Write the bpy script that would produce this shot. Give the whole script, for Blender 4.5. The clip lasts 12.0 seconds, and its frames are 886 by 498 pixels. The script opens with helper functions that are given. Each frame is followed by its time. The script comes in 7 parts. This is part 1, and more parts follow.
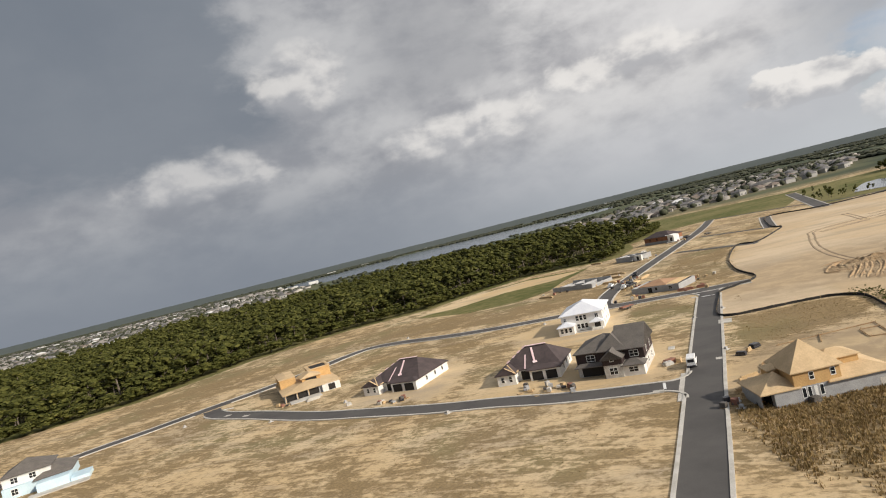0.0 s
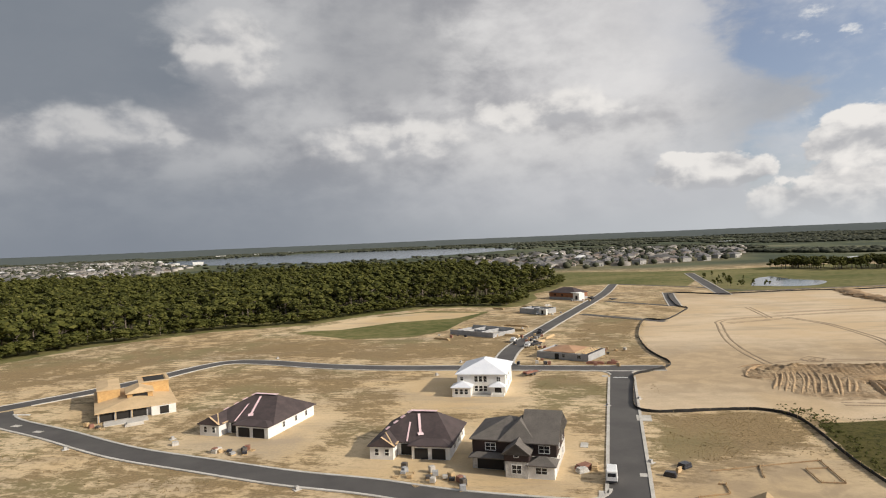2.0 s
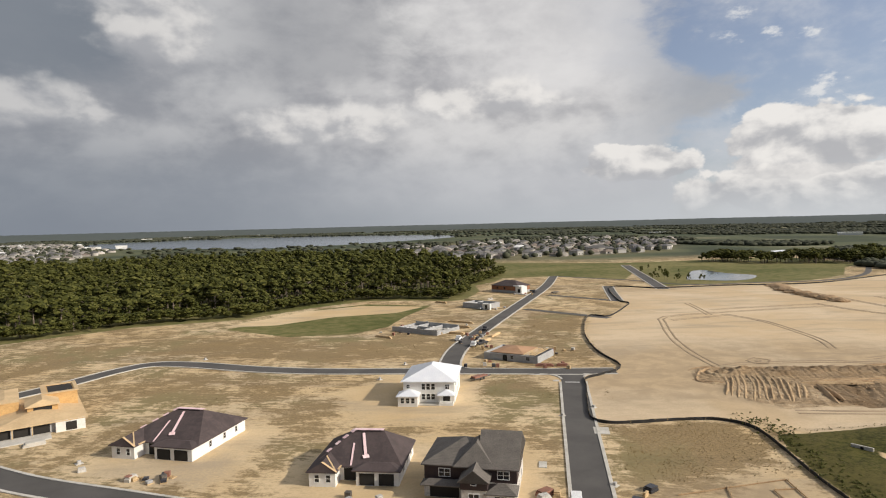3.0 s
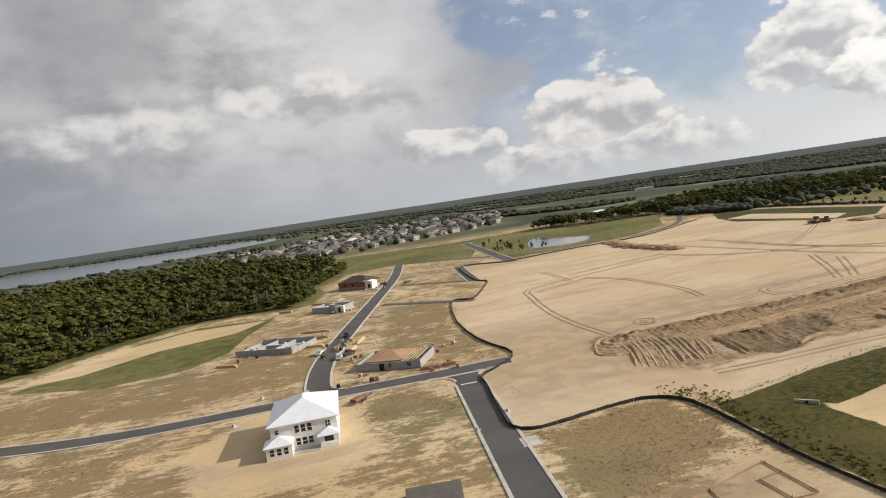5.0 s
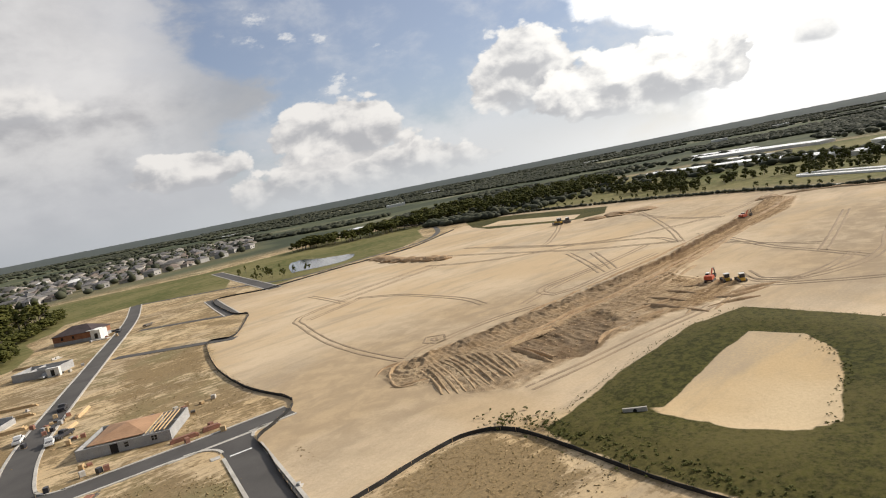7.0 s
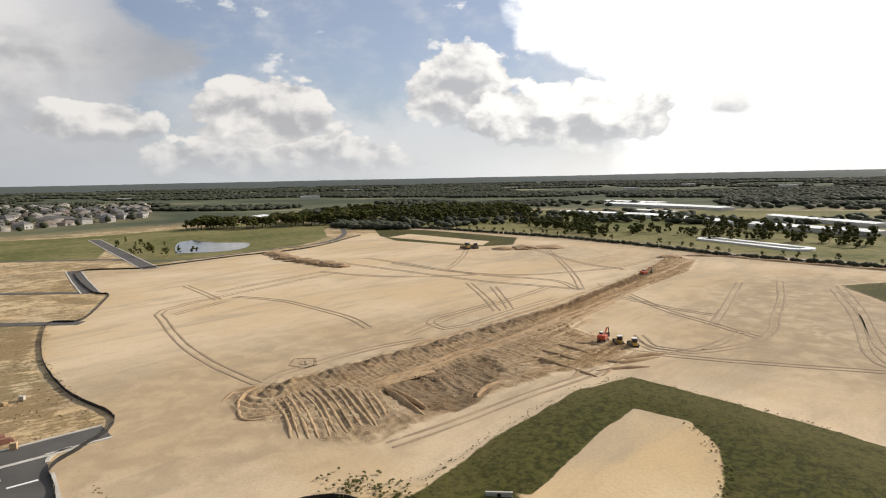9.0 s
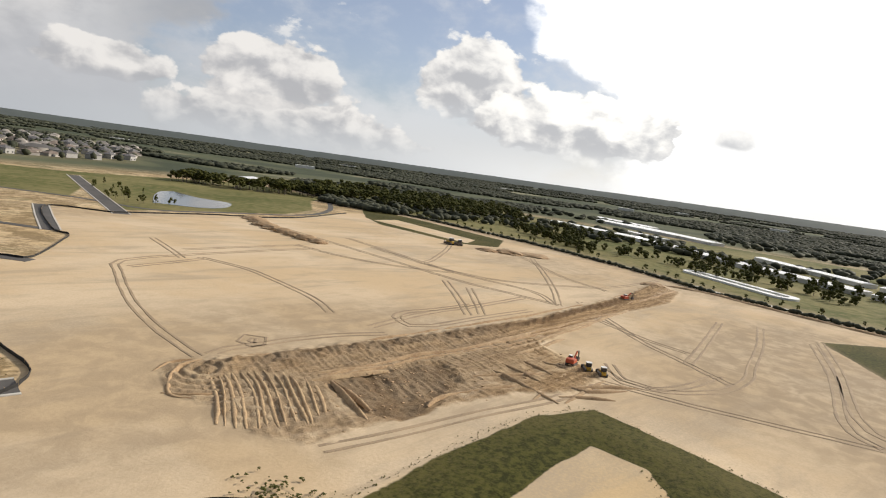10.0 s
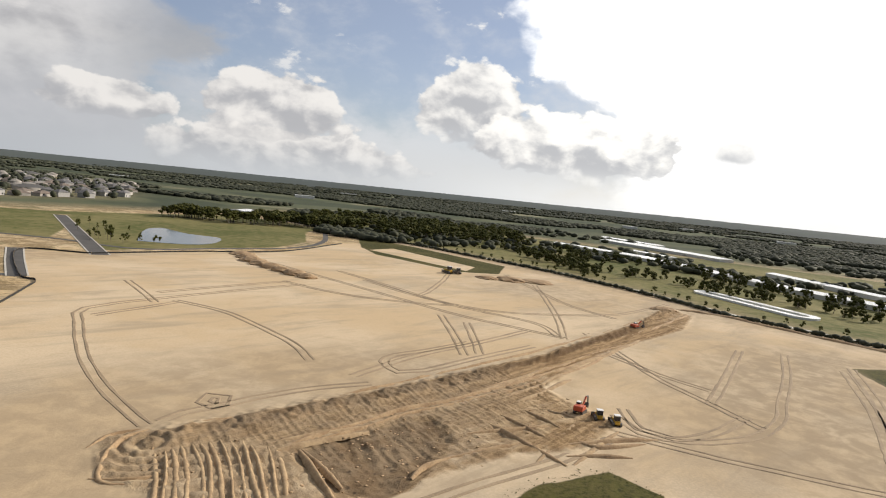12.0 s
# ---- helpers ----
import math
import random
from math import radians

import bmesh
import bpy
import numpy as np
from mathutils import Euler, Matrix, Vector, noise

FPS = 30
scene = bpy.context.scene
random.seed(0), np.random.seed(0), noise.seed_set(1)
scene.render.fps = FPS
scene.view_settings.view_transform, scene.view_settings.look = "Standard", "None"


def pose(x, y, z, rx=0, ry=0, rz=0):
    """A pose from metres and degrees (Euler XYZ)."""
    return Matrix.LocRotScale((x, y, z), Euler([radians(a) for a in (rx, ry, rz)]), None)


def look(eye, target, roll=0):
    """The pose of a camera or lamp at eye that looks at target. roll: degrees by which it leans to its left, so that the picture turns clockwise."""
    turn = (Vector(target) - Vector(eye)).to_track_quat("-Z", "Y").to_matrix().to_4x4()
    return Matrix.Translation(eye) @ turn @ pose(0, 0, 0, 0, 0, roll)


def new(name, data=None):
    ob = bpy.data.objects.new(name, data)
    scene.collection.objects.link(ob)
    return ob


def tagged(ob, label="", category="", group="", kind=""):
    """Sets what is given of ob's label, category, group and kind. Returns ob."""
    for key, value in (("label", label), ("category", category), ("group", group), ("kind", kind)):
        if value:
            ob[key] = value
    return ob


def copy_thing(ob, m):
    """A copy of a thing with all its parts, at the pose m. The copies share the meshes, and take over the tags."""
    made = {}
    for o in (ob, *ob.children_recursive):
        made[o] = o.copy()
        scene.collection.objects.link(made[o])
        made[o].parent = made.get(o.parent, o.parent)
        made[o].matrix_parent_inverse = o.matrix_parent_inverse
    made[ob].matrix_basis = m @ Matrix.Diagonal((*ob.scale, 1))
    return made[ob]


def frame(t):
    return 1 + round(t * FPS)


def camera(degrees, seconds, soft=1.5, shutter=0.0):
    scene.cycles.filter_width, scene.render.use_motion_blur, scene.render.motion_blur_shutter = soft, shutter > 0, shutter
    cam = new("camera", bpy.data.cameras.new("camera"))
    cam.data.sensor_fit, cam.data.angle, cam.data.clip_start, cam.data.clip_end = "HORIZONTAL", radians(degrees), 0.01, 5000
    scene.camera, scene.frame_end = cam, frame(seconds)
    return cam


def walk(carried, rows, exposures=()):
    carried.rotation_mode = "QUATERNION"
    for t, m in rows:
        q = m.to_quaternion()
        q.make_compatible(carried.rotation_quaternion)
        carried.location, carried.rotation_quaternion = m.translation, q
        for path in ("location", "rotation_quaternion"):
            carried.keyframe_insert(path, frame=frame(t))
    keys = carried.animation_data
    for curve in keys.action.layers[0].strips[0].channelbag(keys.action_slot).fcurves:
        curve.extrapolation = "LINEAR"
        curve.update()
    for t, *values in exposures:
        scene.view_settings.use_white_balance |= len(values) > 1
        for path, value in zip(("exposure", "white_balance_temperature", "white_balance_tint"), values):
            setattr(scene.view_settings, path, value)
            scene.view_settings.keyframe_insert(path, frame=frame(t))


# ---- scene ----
import itertools

cam = camera(70.96, 12.0, soft=1.1)

# seconds, eye x y z, heading clockwise from +y, tilt, roll to the left
FLIGHT = [
    (0.0, -14.90, -44.59, 40.96, 4.32, -0.96, -14.06),
    (0.5, -14.05, -35.44, 41.63, 6.83, -0.75, -6.96),
    (1.0, -12.93, -27.09, 42.01, 9.42, -0.65, -2.88),
    (1.5, -12.12, -19.23, 43.17, 11.98, -1.01, -2.47),
    (2.0, -10.79, -12.08, 44.32, 13.49, -0.85, -2.37),
    (2.5, -10.48, -4.78, 45.73, 15.77, -1.74, -0.67),
    (3.0, -10.21, 0.72, 47.56, 19.23, -2.32, -1.41),
    (3.2, -10.76, 3.15, 47.75, 21.06, -2.22, -1.06),
    (4.8, -5.37, 30.09, 46.57, 31.12, -3.71, -7.79),
    (5.0, -4.80, 34.14, 46.41, 34.84, -4.35, -8.43),
    (5.5, -2.70, 42.86, 46.65, 41.04, -5.67, -14.89),
    (6.0, 1.51, 50.68, 45.61, 48.83, -7.58, -18.45),
    (6.5, 5.98, 55.72, 44.70, 53.88, -7.37, -13.78),
    (7.0, 11.68, 57.64, 43.98, 57.10, -6.24, -11.27),
    (7.2, 13.59, 58.27, 44.19, 58.47, -6.31, -10.40),
    (8.8, 25.39, 60.18, 46.44, 64.49, -6.47, -1.54),
    (9.0, 28.26, 60.59, 46.39, 65.29, -6.58, -1.17),
    (9.5, 33.43, 61.49, 46.57, 66.37, -6.95, 5.61),
    (10.0, 38.35, 62.18, 46.70, 66.51, -7.33, 7.93),
    (10.5, 43.02, 63.40, 47.23, 65.70, -7.23, 6.26),
    (11.0, 48.12, 63.71, 47.22, 65.91, -6.63, 4.24),
    (11.5, 51.93, 63.91, 47.98, 65.27, -6.04, 5.47),
    (12.0, 56.40, 65.77, 48.04, 65.82, -5.18, 5.76),
]


def aimed(x, y, z, heading, tilt, roll):
    h, e = radians(heading), radians(tilt)
    way = Vector((math.sin(h) * math.cos(e), math.cos(h) * math.cos(e), math.sin(e)))
    eye = Vector((x, y, z))
    return look(eye, eye + way * 100, roll)


walk(cam, [(t, aimed(*row)) for t, *row in FLIGHT],
     exposures=[(0.0, 0.07), (3.2, 0.06), (4.8, 0.03), (7.2, 0.11), (12.0, 0.11)])

# ---- sky and sun ----
SUN_HEADING, SUN_HEIGHT = 128.0, 27.0


def heading_vector(heading, height=0.0):
    h, e = radians(heading), radians(height)
    return Vector((math.sin(h) * math.cos(e), math.cos(h) * math.cos(e), math.sin(e)))


sun = new("sun", bpy.data.lights.new("sun", "SUN"))
sun.data.energy, sun.data.angle, sun.data.color = 4.1, radians(0.6), (1.0, 0.91, 0.775)
sun.matrix_world = look(heading_vector(SUN_HEADING, SUN_HEIGHT) * 1000, (0, 0, 0))


class Nodes:
    """Short notation for a node tree."""

    def __init__(self, tree):
        self.tree = tree
        tree.nodes.clear()

    def add(self, kind, **inputs):
        node = self.tree.nodes.new(kind)
        for key, value in inputs.items():
            self.put(node, key, value)
        return node

    def put(self, node, key, value):
        sockets = node.inputs
        where = sockets[int(key[1:])] if key[0] == "i" and key[1:].isdigit() else sockets[key.replace("_", " ")]
        if isinstance(value, bpy.types.NodeSocket):
            self.tree.links.new(value, where)
        else:
            where.default_value = value

    def math(self, op, a, b=0.0, clamp=False):
        node = self.add("ShaderNodeMath", i0=a, i1=b)
        node.operation, node.use_clamp = op, clamp
        return node.outputs[0]

    def noise(self, vector, scale, detail=4.0, rough=0.55, distort=0.0):
        node = self.add("ShaderNodeTexNoise", Vector=vector, Scale=scale, Detail=detail, Roughness=rough, Distortion=distort)
        return node.outputs[0]

    def drawn_out(self, vector, angle, along, across):
        """Coordinates stretched along a direction (degrees from +x)."""
        c, s = math.cos(radians(angle)), math.sin(radians(angle))
        parts = []
        for axis in ((c * along, s * along, 0), (-s * across, c * across, 0)):
            dot = self.add("ShaderNodeVectorMath", i0=vector, i1=axis)
            dot.operation = "DOT_PRODUCT"
            parts.append(dot.outputs["Value"])
        return self.add("ShaderNodeCombineXYZ", X=parts[0], Y=parts[1]).outputs[0]

    def billows(self, vector, scale, detail=3.0):
        """Rounded heads, as of heaped cloud: 1 in the middle of a head."""
        node = self.add("ShaderNodeTexVoronoi", Vector=vector, Scale=scale, Detail=detail, Roughness=0.5, Lacunarity=2.3)
        node.normalize = True
        return self.math("SUBTRACT", 1.0, node.outputs["Distance"])

    def ramp(self, value, low, high, out_low=0.0, out_high=1.0):
        node = self.add("ShaderNodeMapRange", i0=value, i1=low, i2=high, i3=out_low, i4=out_high)
        node.interpolation_type = "SMOOTHSTEP"
        return node.outputs[0]

    def mix(self, factor, a, b, blend="MIX"):
        node = self.tree.nodes.new("ShaderNodeMix")
        node.data_type, node.blend_type = "RGBA", blend
        for socket, value in ((node.inputs[0], factor), (node.inputs[6], a), (node.inputs[7], b)):
            if isinstance(value, bpy.types.NodeSocket):
                self.tree.links.new(value, socket)
            elif socket.type == "RGBA":
                socket.default_value = (*value, 1.0) if len(value) == 3 else value
            else:
                socket.default_value = value
        return node.outputs[2]


def make_world():
    world = bpy.data.worlds.new("sky")
    world.use_nodes = True
    scene.world = world
    n = Nodes(world.node_tree)
    sky = n.add("ShaderNodeTexSky")
    sky.sky_type, sky.sun_disc = "NISHITA", False
    sky.sun_elevation, sky.sun_rotation = radians(SUN_HEIGHT), radians(SUN_HEADING)
    way = n.add("ShaderNodeTexCoord").outputs["Generated"]
    x, y, z = n.add("ShaderNodeSeparateXYZ", Vector=way).outputs
    heading = n.math("MULTIPLY", n.math("ARCTAN2", x, y), 57.2958)
    rise = n.math("MULTIPLY", n.math("ARCSINE", z), 57.2958)
    flat = n.add("ShaderNodeCombineXYZ", X=x, Y=y, Z=n.math("MULTIPLY", z, 1.9)).outputs[0]
    lumps = n.add("ShaderNodeCombineXYZ", X=x, Y=y, Z=n.math("MULTIPLY", z, 1.5)).outputs[0]
    lit_from = n.add("ShaderNodeVectorMath", i0=lumps, i1=(0.012, -0.010, 0.026)).outputs[0]

    def centred(value, amount):
        return n.math("MULTIPLY", n.math("SUBTRACT", value, 0.5), amount)

    def plus(*values):
        total = values[0]
        for value in values[1:]:
            total = n.math("ADD", total, value)
        return total

    def knobs_at(where):
        """Rounded heads at three sizes, about 0."""
        small = n.math("MULTIPLY", n.math("SUBTRACT", n.billows(where, 38.0, 2.0), 0.6), 0.34)
        large = n.math("MULTIPLY", n.math("SUBTRACT", n.billows(where, 15.0, 1.0), 0.6), 0.95)
        return plus(small, large, centred(n.noise(where, 13, 6, 0.52, 0.2), 1.7))

    knobs = knobs_at(lumps)
    shade = n.math("SUBTRACT", knobs_at(lit_from), knobs)
    sheet = n.noise(flat, 2.2, 8, 0.56, 0.25)
    rag = n.noise(flat, 7.0, 8, 0.60, 0.15)
    fine = n.noise(flat, 15.0, 7, 0.58, 0.1)
    bright = n.ramp(heading, 48, 84)

    # open blue with thin veils
    blue = n.mix(1.0, sky.outputs[0], (0.088, 0.088, 0.100), "MULTIPLY")
    veil = n.ramp(plus(rag, n.ramp(rise, 12, 2, 0.0, 0.24)), 0.44, 0.80, 0.24, 0.85)
    sky_now = n.mix(veil, blue, n.mix(n.ramp(heading, 30, 60), (0.46, 0.48, 0.52), (0.68, 0.69, 0.71)))

    # torn scraps between the sheet and the glare
    scraps = n.math("MULTIPLY", n.ramp(plus(fine, centred(rag, 0.6)), 0.60, 0.72), n.math("MULTIPLY", n.ramp(heading, 40, 46), n.ramp(rise, 7.5, 10)))
    sky_now = n.mix(n.math("MULTIPLY", scraps, 0.85), sky_now, n.mix(bright, (0.74, 0.74, 0.74), (1.0, 0.98, 0.95)))

    # the high grey sheet, its torn edge towards the east
    bulge = n.math("MULTIPLY", n.ramp(n.math("ABSOLUTE", n.math("SUBTRACT", rise, 10.6)), 3.0, 0.4), 5.5)
    edge = n.math("SUBTRACT", plus(40.5, bulge, centred(rag, 13.0), centred(fine, 6.0)), heading)
    cover = n.math("MULTIPLY", n.ramp(edge, -0.8, 3.2), n.ramp(edge, 0.0, 12.0, 0.80, 1.0))
    tone = n.noise(flat, 4.2, 7, 0.55, 0.1)
    depth_of = plus(n.math("MULTIPLY", tone, 0.62), n.math("MULTIPLY", rag, 0.38))
    lobes = n.ramp(plus(depth_of, n.math("MULTIPLY", shade, -0.10)), 0.38, 0.62)
    grey = n.mix(lobes, (0.33, 0.33, 0.35), (0.63, 0.62, 0.615))
    west = n.ramp(plus(heading, centred(rag, 24.0)), 10, 34)
    grey = n.mix(n.math("MULTIPLY", west, n.ramp(plus(rise, centred(tone, 10.0)), 9, 13, 0.10, 0.74)), grey, (0.72, 0.705, 0.70))
    grey = n.mix(n.math("MULTIPLY", n.ramp(plus(heading, centred(rag, 8.0)), 33, 43), 0.84), grey, (0.365, 0.375, 0.395))
    murk = n.math("MULTIPLY", n.math("MULTIPLY", n.ramp(heading, -2, 6), n.ramp(plus(heading, centred(rag, 16.0)), 20, 12)), n.ramp(plus(rise, centred(tone, 8.0)), 11, 15))
    grey = n.mix(n.math("MULTIPLY", murk, 0.6), grey, (0.29, 0.295, 0.315))
    grey = n.mix(n.math("MULTIPLY", n.ramp(rise, 9, 3), 0.75), grey, n.mix(n.ramp(heading, -16, 34), (0.235, 0.262, 0.305), (0.50, 0.51, 0.535)))
    slate = n.math("MULTIPLY", n.ramp(plus(heading, centred(rag, 16.0), centred(fine, 6.0)), -5, -11), n.ramp(plus(rise, centred(rag, 10.0)), 9.5, 12.5))
    grey = n.mix(n.math("MULTIPLY", slate, 0.94), grey, n.mix(n.ramp(sheet, 0.35, 0.65), (0.155, 0.180, 0.215), (0.215, 0.236, 0.266)))
    dusk = n.math("MULTIPLY", n.ramp(plus(heading, centred(sheet, 24.0)), 22, -16), 0.52)
    grey = n.mix(dusk, grey, (0.19, 0.215, 0.255))
    sky_now = n.mix(cover, sky_now, grey)

    # the glare of cloud before the sun
    burst = n.math("MINIMUM", n.math("SUBTRACT", heading, plus(71.5, n.ramp(rise, 13, 7, 0.0, 9.0))), n.math("SUBTRACT", 112, heading))
    burst = n.ramp(plus(burst, n.math("MULTIPLY", knobs, 4.0)), -0.6, 2.4)
    burst = n.math("MULTIPLY", burst, n.ramp(plus(rise, n.math("MULTIPLY", knobs, 2.0)), 3.0, 7.5, 0.55, 1.0))
    thin = n.math("MULTIPLY", n.ramp(heading, 90, 100), n.ramp(plus(tone, n.ramp(rise, 5, 12, 0.0, 0.12)), 0.50, 0.66, 0.0, 0.55))
    sky_now = n.mix(burst, sky_now, n.mix(thin, (1.45, 1.42, 1.37), (0.74, 0.78, 0.82)))

    # heaped clouds: heading, height of the middle, half width, half height, darkness
    heaps = ((-5, 16.0, 5.0, 4.0, 0.15), (-15, 9.6, 9.0, 2.6, 0.35), (10, 8.9, 9.0, 2.6, 0.10), (23, 11.0, 9.5, 2.6, 0.0), (36.5, 4.8, 4.8, 2.0, 0.05),
             (52, 1.8, 12.0, 2.6, 0.05), (50, 5.4, 6.6, 3.4, 0.0), (67, 7.6, 5.2, 4.6, 0.0), (77, 4.8, 9.5, 3.6, 0.0), (90, 5.4, 2.4, 1.8, 0.30))
    for at, high, wide, tall, dark in heaps:
        u = n.math("DIVIDE", n.math("SUBTRACT", heading, at), wide)
        v = n.math("DIVIDE", n.math("SUBTRACT", rise, high), tall)
        low = n.math("MULTIPLY", n.math("MINIMUM", v, 0.0), 0.9)
        reach = n.math("SQRT", plus(n.math("MULTIPLY", u, u), n.math("MULTIPLY", v, v), n.math("MULTIPLY", low, low)))
        depth = plus(n.math("SUBTRACT", 0.90, reach), n.math("MULTIPLY", knobs, 0.80))
        veiled = at < 30 or at > 85
        body = n.math("MULTIPLY", n.ramp(depth, 0.0, 0.5 if veiled else 0.12), n.ramp(v, -1.1, -0.2, 0.0, 0.75 if veiled else 0.96))
        sunlit = n.ramp(plus(n.math("MULTIPLY", v, 0.42), n.math("MULTIPLY", shade, -1.25)), -0.36, 0.44)
        under = n.mix(bright, (0.44, 0.44, 0.455), (0.52, 0.525, 0.54))
        over = n.mix(bright, (0.82, 0.79, 0.755), (1.10, 1.07, 1.01))
        puff = n.mix(dark, n.mix(sunlit, under, over), (0.22, 0.245, 0.285))
        sky_now = n.mix(body, sky_now, puff)

    # haze near the horizon
    haze = n.ramp(rise, 3.6, 0)
    haze_tone = n.mix(n.ramp(heading, -14, 56), (0.215, 0.24, 0.28), (0.56, 0.58, 0.60))
    haze_tone = n.mix(n.ramp(heading, 52, 84), haze_tone, (0.92, 0.92, 0.90))
    sky_now = n.mix(n.math("MULTIPLY", haze, 0.80), sky_now, haze_tone)
    sky_now = n.mix(n.ramp(z, -0.004, -0.02), sky_now, (0.09, 0.105, 0.10))
    back = n.add("ShaderNodeBackground", Color=sky_now, Strength=1.0)
    n.tree.links.new(back.outputs[0], n.add("ShaderNodeOutputWorld").inputs[0])


make_world()
scene.view_settings.exposure = 0.0

# ---- the plan: one unit is 1.35 m ----
UNIT = 1.35


def P(x, y, z=0.0):
    return Vector((x * UNIT, y * UNIT, z))


def plan(*pairs):
    return [P(*pair) for pair in pairs]


# ---- materials ----
def surface(name, rough=0.8, metal=0.0):
    m = bpy.data.materials.new(name)
    m.use_nodes = True
    n = Nodes(m.node_tree)
    shader = n.add("ShaderNodeBsdfPrincipled", Roughness=rough, Metallic=metal)
    n.tree.links.new(shader.outputs[0], n.add("ShaderNodeOutputMaterial").inputs[0])
    return m, n, shader


def bump(n, shader, height, strength=0.3, distance=0.05):
    node = n.add("ShaderNodeBump", Height=height, Strength=strength, Distance=distance)
    n.put(shader, "Normal", node.outputs[0])


def worn(name, light, dark, grain=6.0, patch=0.4, rough=0.8, metal=0.0, relief=0.25, contrast=(0.35, 0.65)):
    """A surface that varies in patches and in grain."""
    m, n, shader = surface(name, rough, metal)
    place = n.add("ShaderNodeTexCoord").outputs["Object"]
    fine, broad = n.noise(place, grain, 5, 0.6), n.noise(place, patch, 4, 0.55)
    both = n.math("ADD", n.math("MULTIPLY", fine, 0.5), n.math("MULTIPLY", broad, 0.5))
    n.put(shader, "Base Color", n.mix(n.ramp(both, *contrast), dark, light))
    n.put(shader, "Roughness", n.ramp(fine, 0.3, 0.7, max(rough - 0.1, 0.05), min(rough + 0.1, 1.0)))
    if relief:
        bump(n, shader, fine, relief, 0.03)
    return m


def lined(name, light, dark, step, axis="Z", rough=0.85, width=0.1, metal=0.0, line=(0.0, 0.0, 0.0)):
    """A surface with courses or seams at an even step along one axis of the object."""
    m, n, shader = surface(name, rough, metal)
    place = n.add("ShaderNodeTexCoord").outputs["Object"]
    apart = n.add("ShaderNodeSeparateXYZ", Vector=place)
    wave = n.math("FRACT", n.math("DIVIDE", apart.outputs[axis], step))
    seam = n.math("LESS_THAN", wave, width)
    fine, broad = n.noise(place, 5.0, 5, 0.6), n.noise(place, 0.5, 3, 0.5)
    both = n.math("ADD", n.math("MULTIPLY", fine, 0.6), n.math("MULTIPLY", broad, 0.4))
    tone = n.mix(n.ramp(both, 0.35, 0.65), dark, light)
    n.put(shader, "Base Color", n.mix(n.math("MULTIPLY", seam, 0.6), tone, line))
    bump(n, shader, wave, 0.4, 0.03)
    return m


def glass_pane(name):
    m, n, shader = surface(name, 0.08)
    place = n.add("ShaderNodeTexCoord").outputs["Object"]
    n.put(shader, "Base Color", n.mix(n.noise(place, 1.2, 2), (0.012, 0.014, 0.017), (0.035, 0.037, 0.04)))
    return m


ASPHALT = worn("asphalt", (0.105, 0.097, 0.090), (0.062, 0.057, 0.054), 6, 0.10, 0.9, relief=0.2)
CONCRETE = worn("concrete", (0.60, 0.57, 0.52), (0.42, 0.39, 0.34), 5, 0.3, 0.9)
BLOCK = lined("grey_block", (0.42, 0.42, 0.42), (0.31, 0.31, 0.31), 0.2, "Z", 0.95, 0.08, line=(0.2, 0.2, 0.2))
STUCCO = worn("white_stucco", (0.80, 0.79, 0.76), (0.66, 0.64, 0.60), 8, 0.5, 0.9)
GREY_STUCCO = worn("grey_stucco", (0.46, 0.44, 0.42), (0.36, 0.35, 0.33), 8, 0.5, 0.9)
STONE = worn("pale_stone", (0.62, 0.60, 0.56), (0.40, 0.38, 0.35), 3, 0.8, 0.95)
DARK_SIDING = lined("dark_siding", (0.050, 0.028, 0.026), (0.030, 0.018, 0.018), 0.2, "Z", 0.7, 0.12)
SHINGLE = lined("grey_shingle", (0.175, 0.155, 0.136), (0.115, 0.102, 0.090), 0.14, "Z", 0.95, 0.15, line=(0.05, 0.045, 0.04))
FELT = worn("dark_roof_felt", (0.090, 0.066, 0.064), (0.050, 0.037, 0.037), 2, 0.35, 0.92)
PINK_TAPE = worn("pink_underlay_strip", (0.86, 0.66, 0.66), (0.72, 0.50, 0.52), 3, 0.6, 0.8)
WHITE_METAL = lined("white_metal_roof", (0.86, 0.87, 0.90), (0.76, 0.78, 0.83), 0.45, "X", 0.35, 0.08, 0.0, (0.55, 0.57, 0.62))
PLYWOOD = worn("plywood_sheathing", (0.62, 0.40, 0.17), (0.45, 0.27, 0.11), 3, 0.35, 0.85)
RAW_DECK = worn("bare_roof_deck", (0.64, 0.47, 0.27), (0.50, 0.355, 0.20), 2.5, 0.3, 0.85)
DECK_RED = worn("red_brown_deck", (0.47, 0.28, 0.16), (0.33, 0.19, 0.105), 2.5, 0.3, 0.85)
TIMBER = worn("sawn_timber", (0.60, 0.44, 0.25), (0.42, 0.29, 0.15), 6, 1.2, 0.8)
TRIM_WHITE = worn("white_trim", (0.82, 0.82, 0.80), (0.70, 0.70, 0.68), 5, 0.8, 0.6, relief=0.05)
GLASS = glass_pane("dark_window_glass")
# near-black that paints the shade inside doorways, carport, open room and pipe
SHADE_BLACK = worn("painted_interior_shade", (0.03, 0.026, 0.022), (0.018, 0.016, 0.014), 2, 0.5, 0.95)
WRAP = worn("pale_blue_wrap", (0.62, 0.76, 0.82), (0.50, 0.64, 0.72), 3, 0.4, 0.6)
CLAY = worn("clay_tile_red", (0.33, 0.15, 0.10), (0.20, 0.10, 0.07), 5, 0.8, 0.85)
BLACK_CLOTH = worn("black_silt_cloth", (0.030, 0.028, 0.026), (0.016, 0.015, 0.014), 5, 0.5, 0.85)
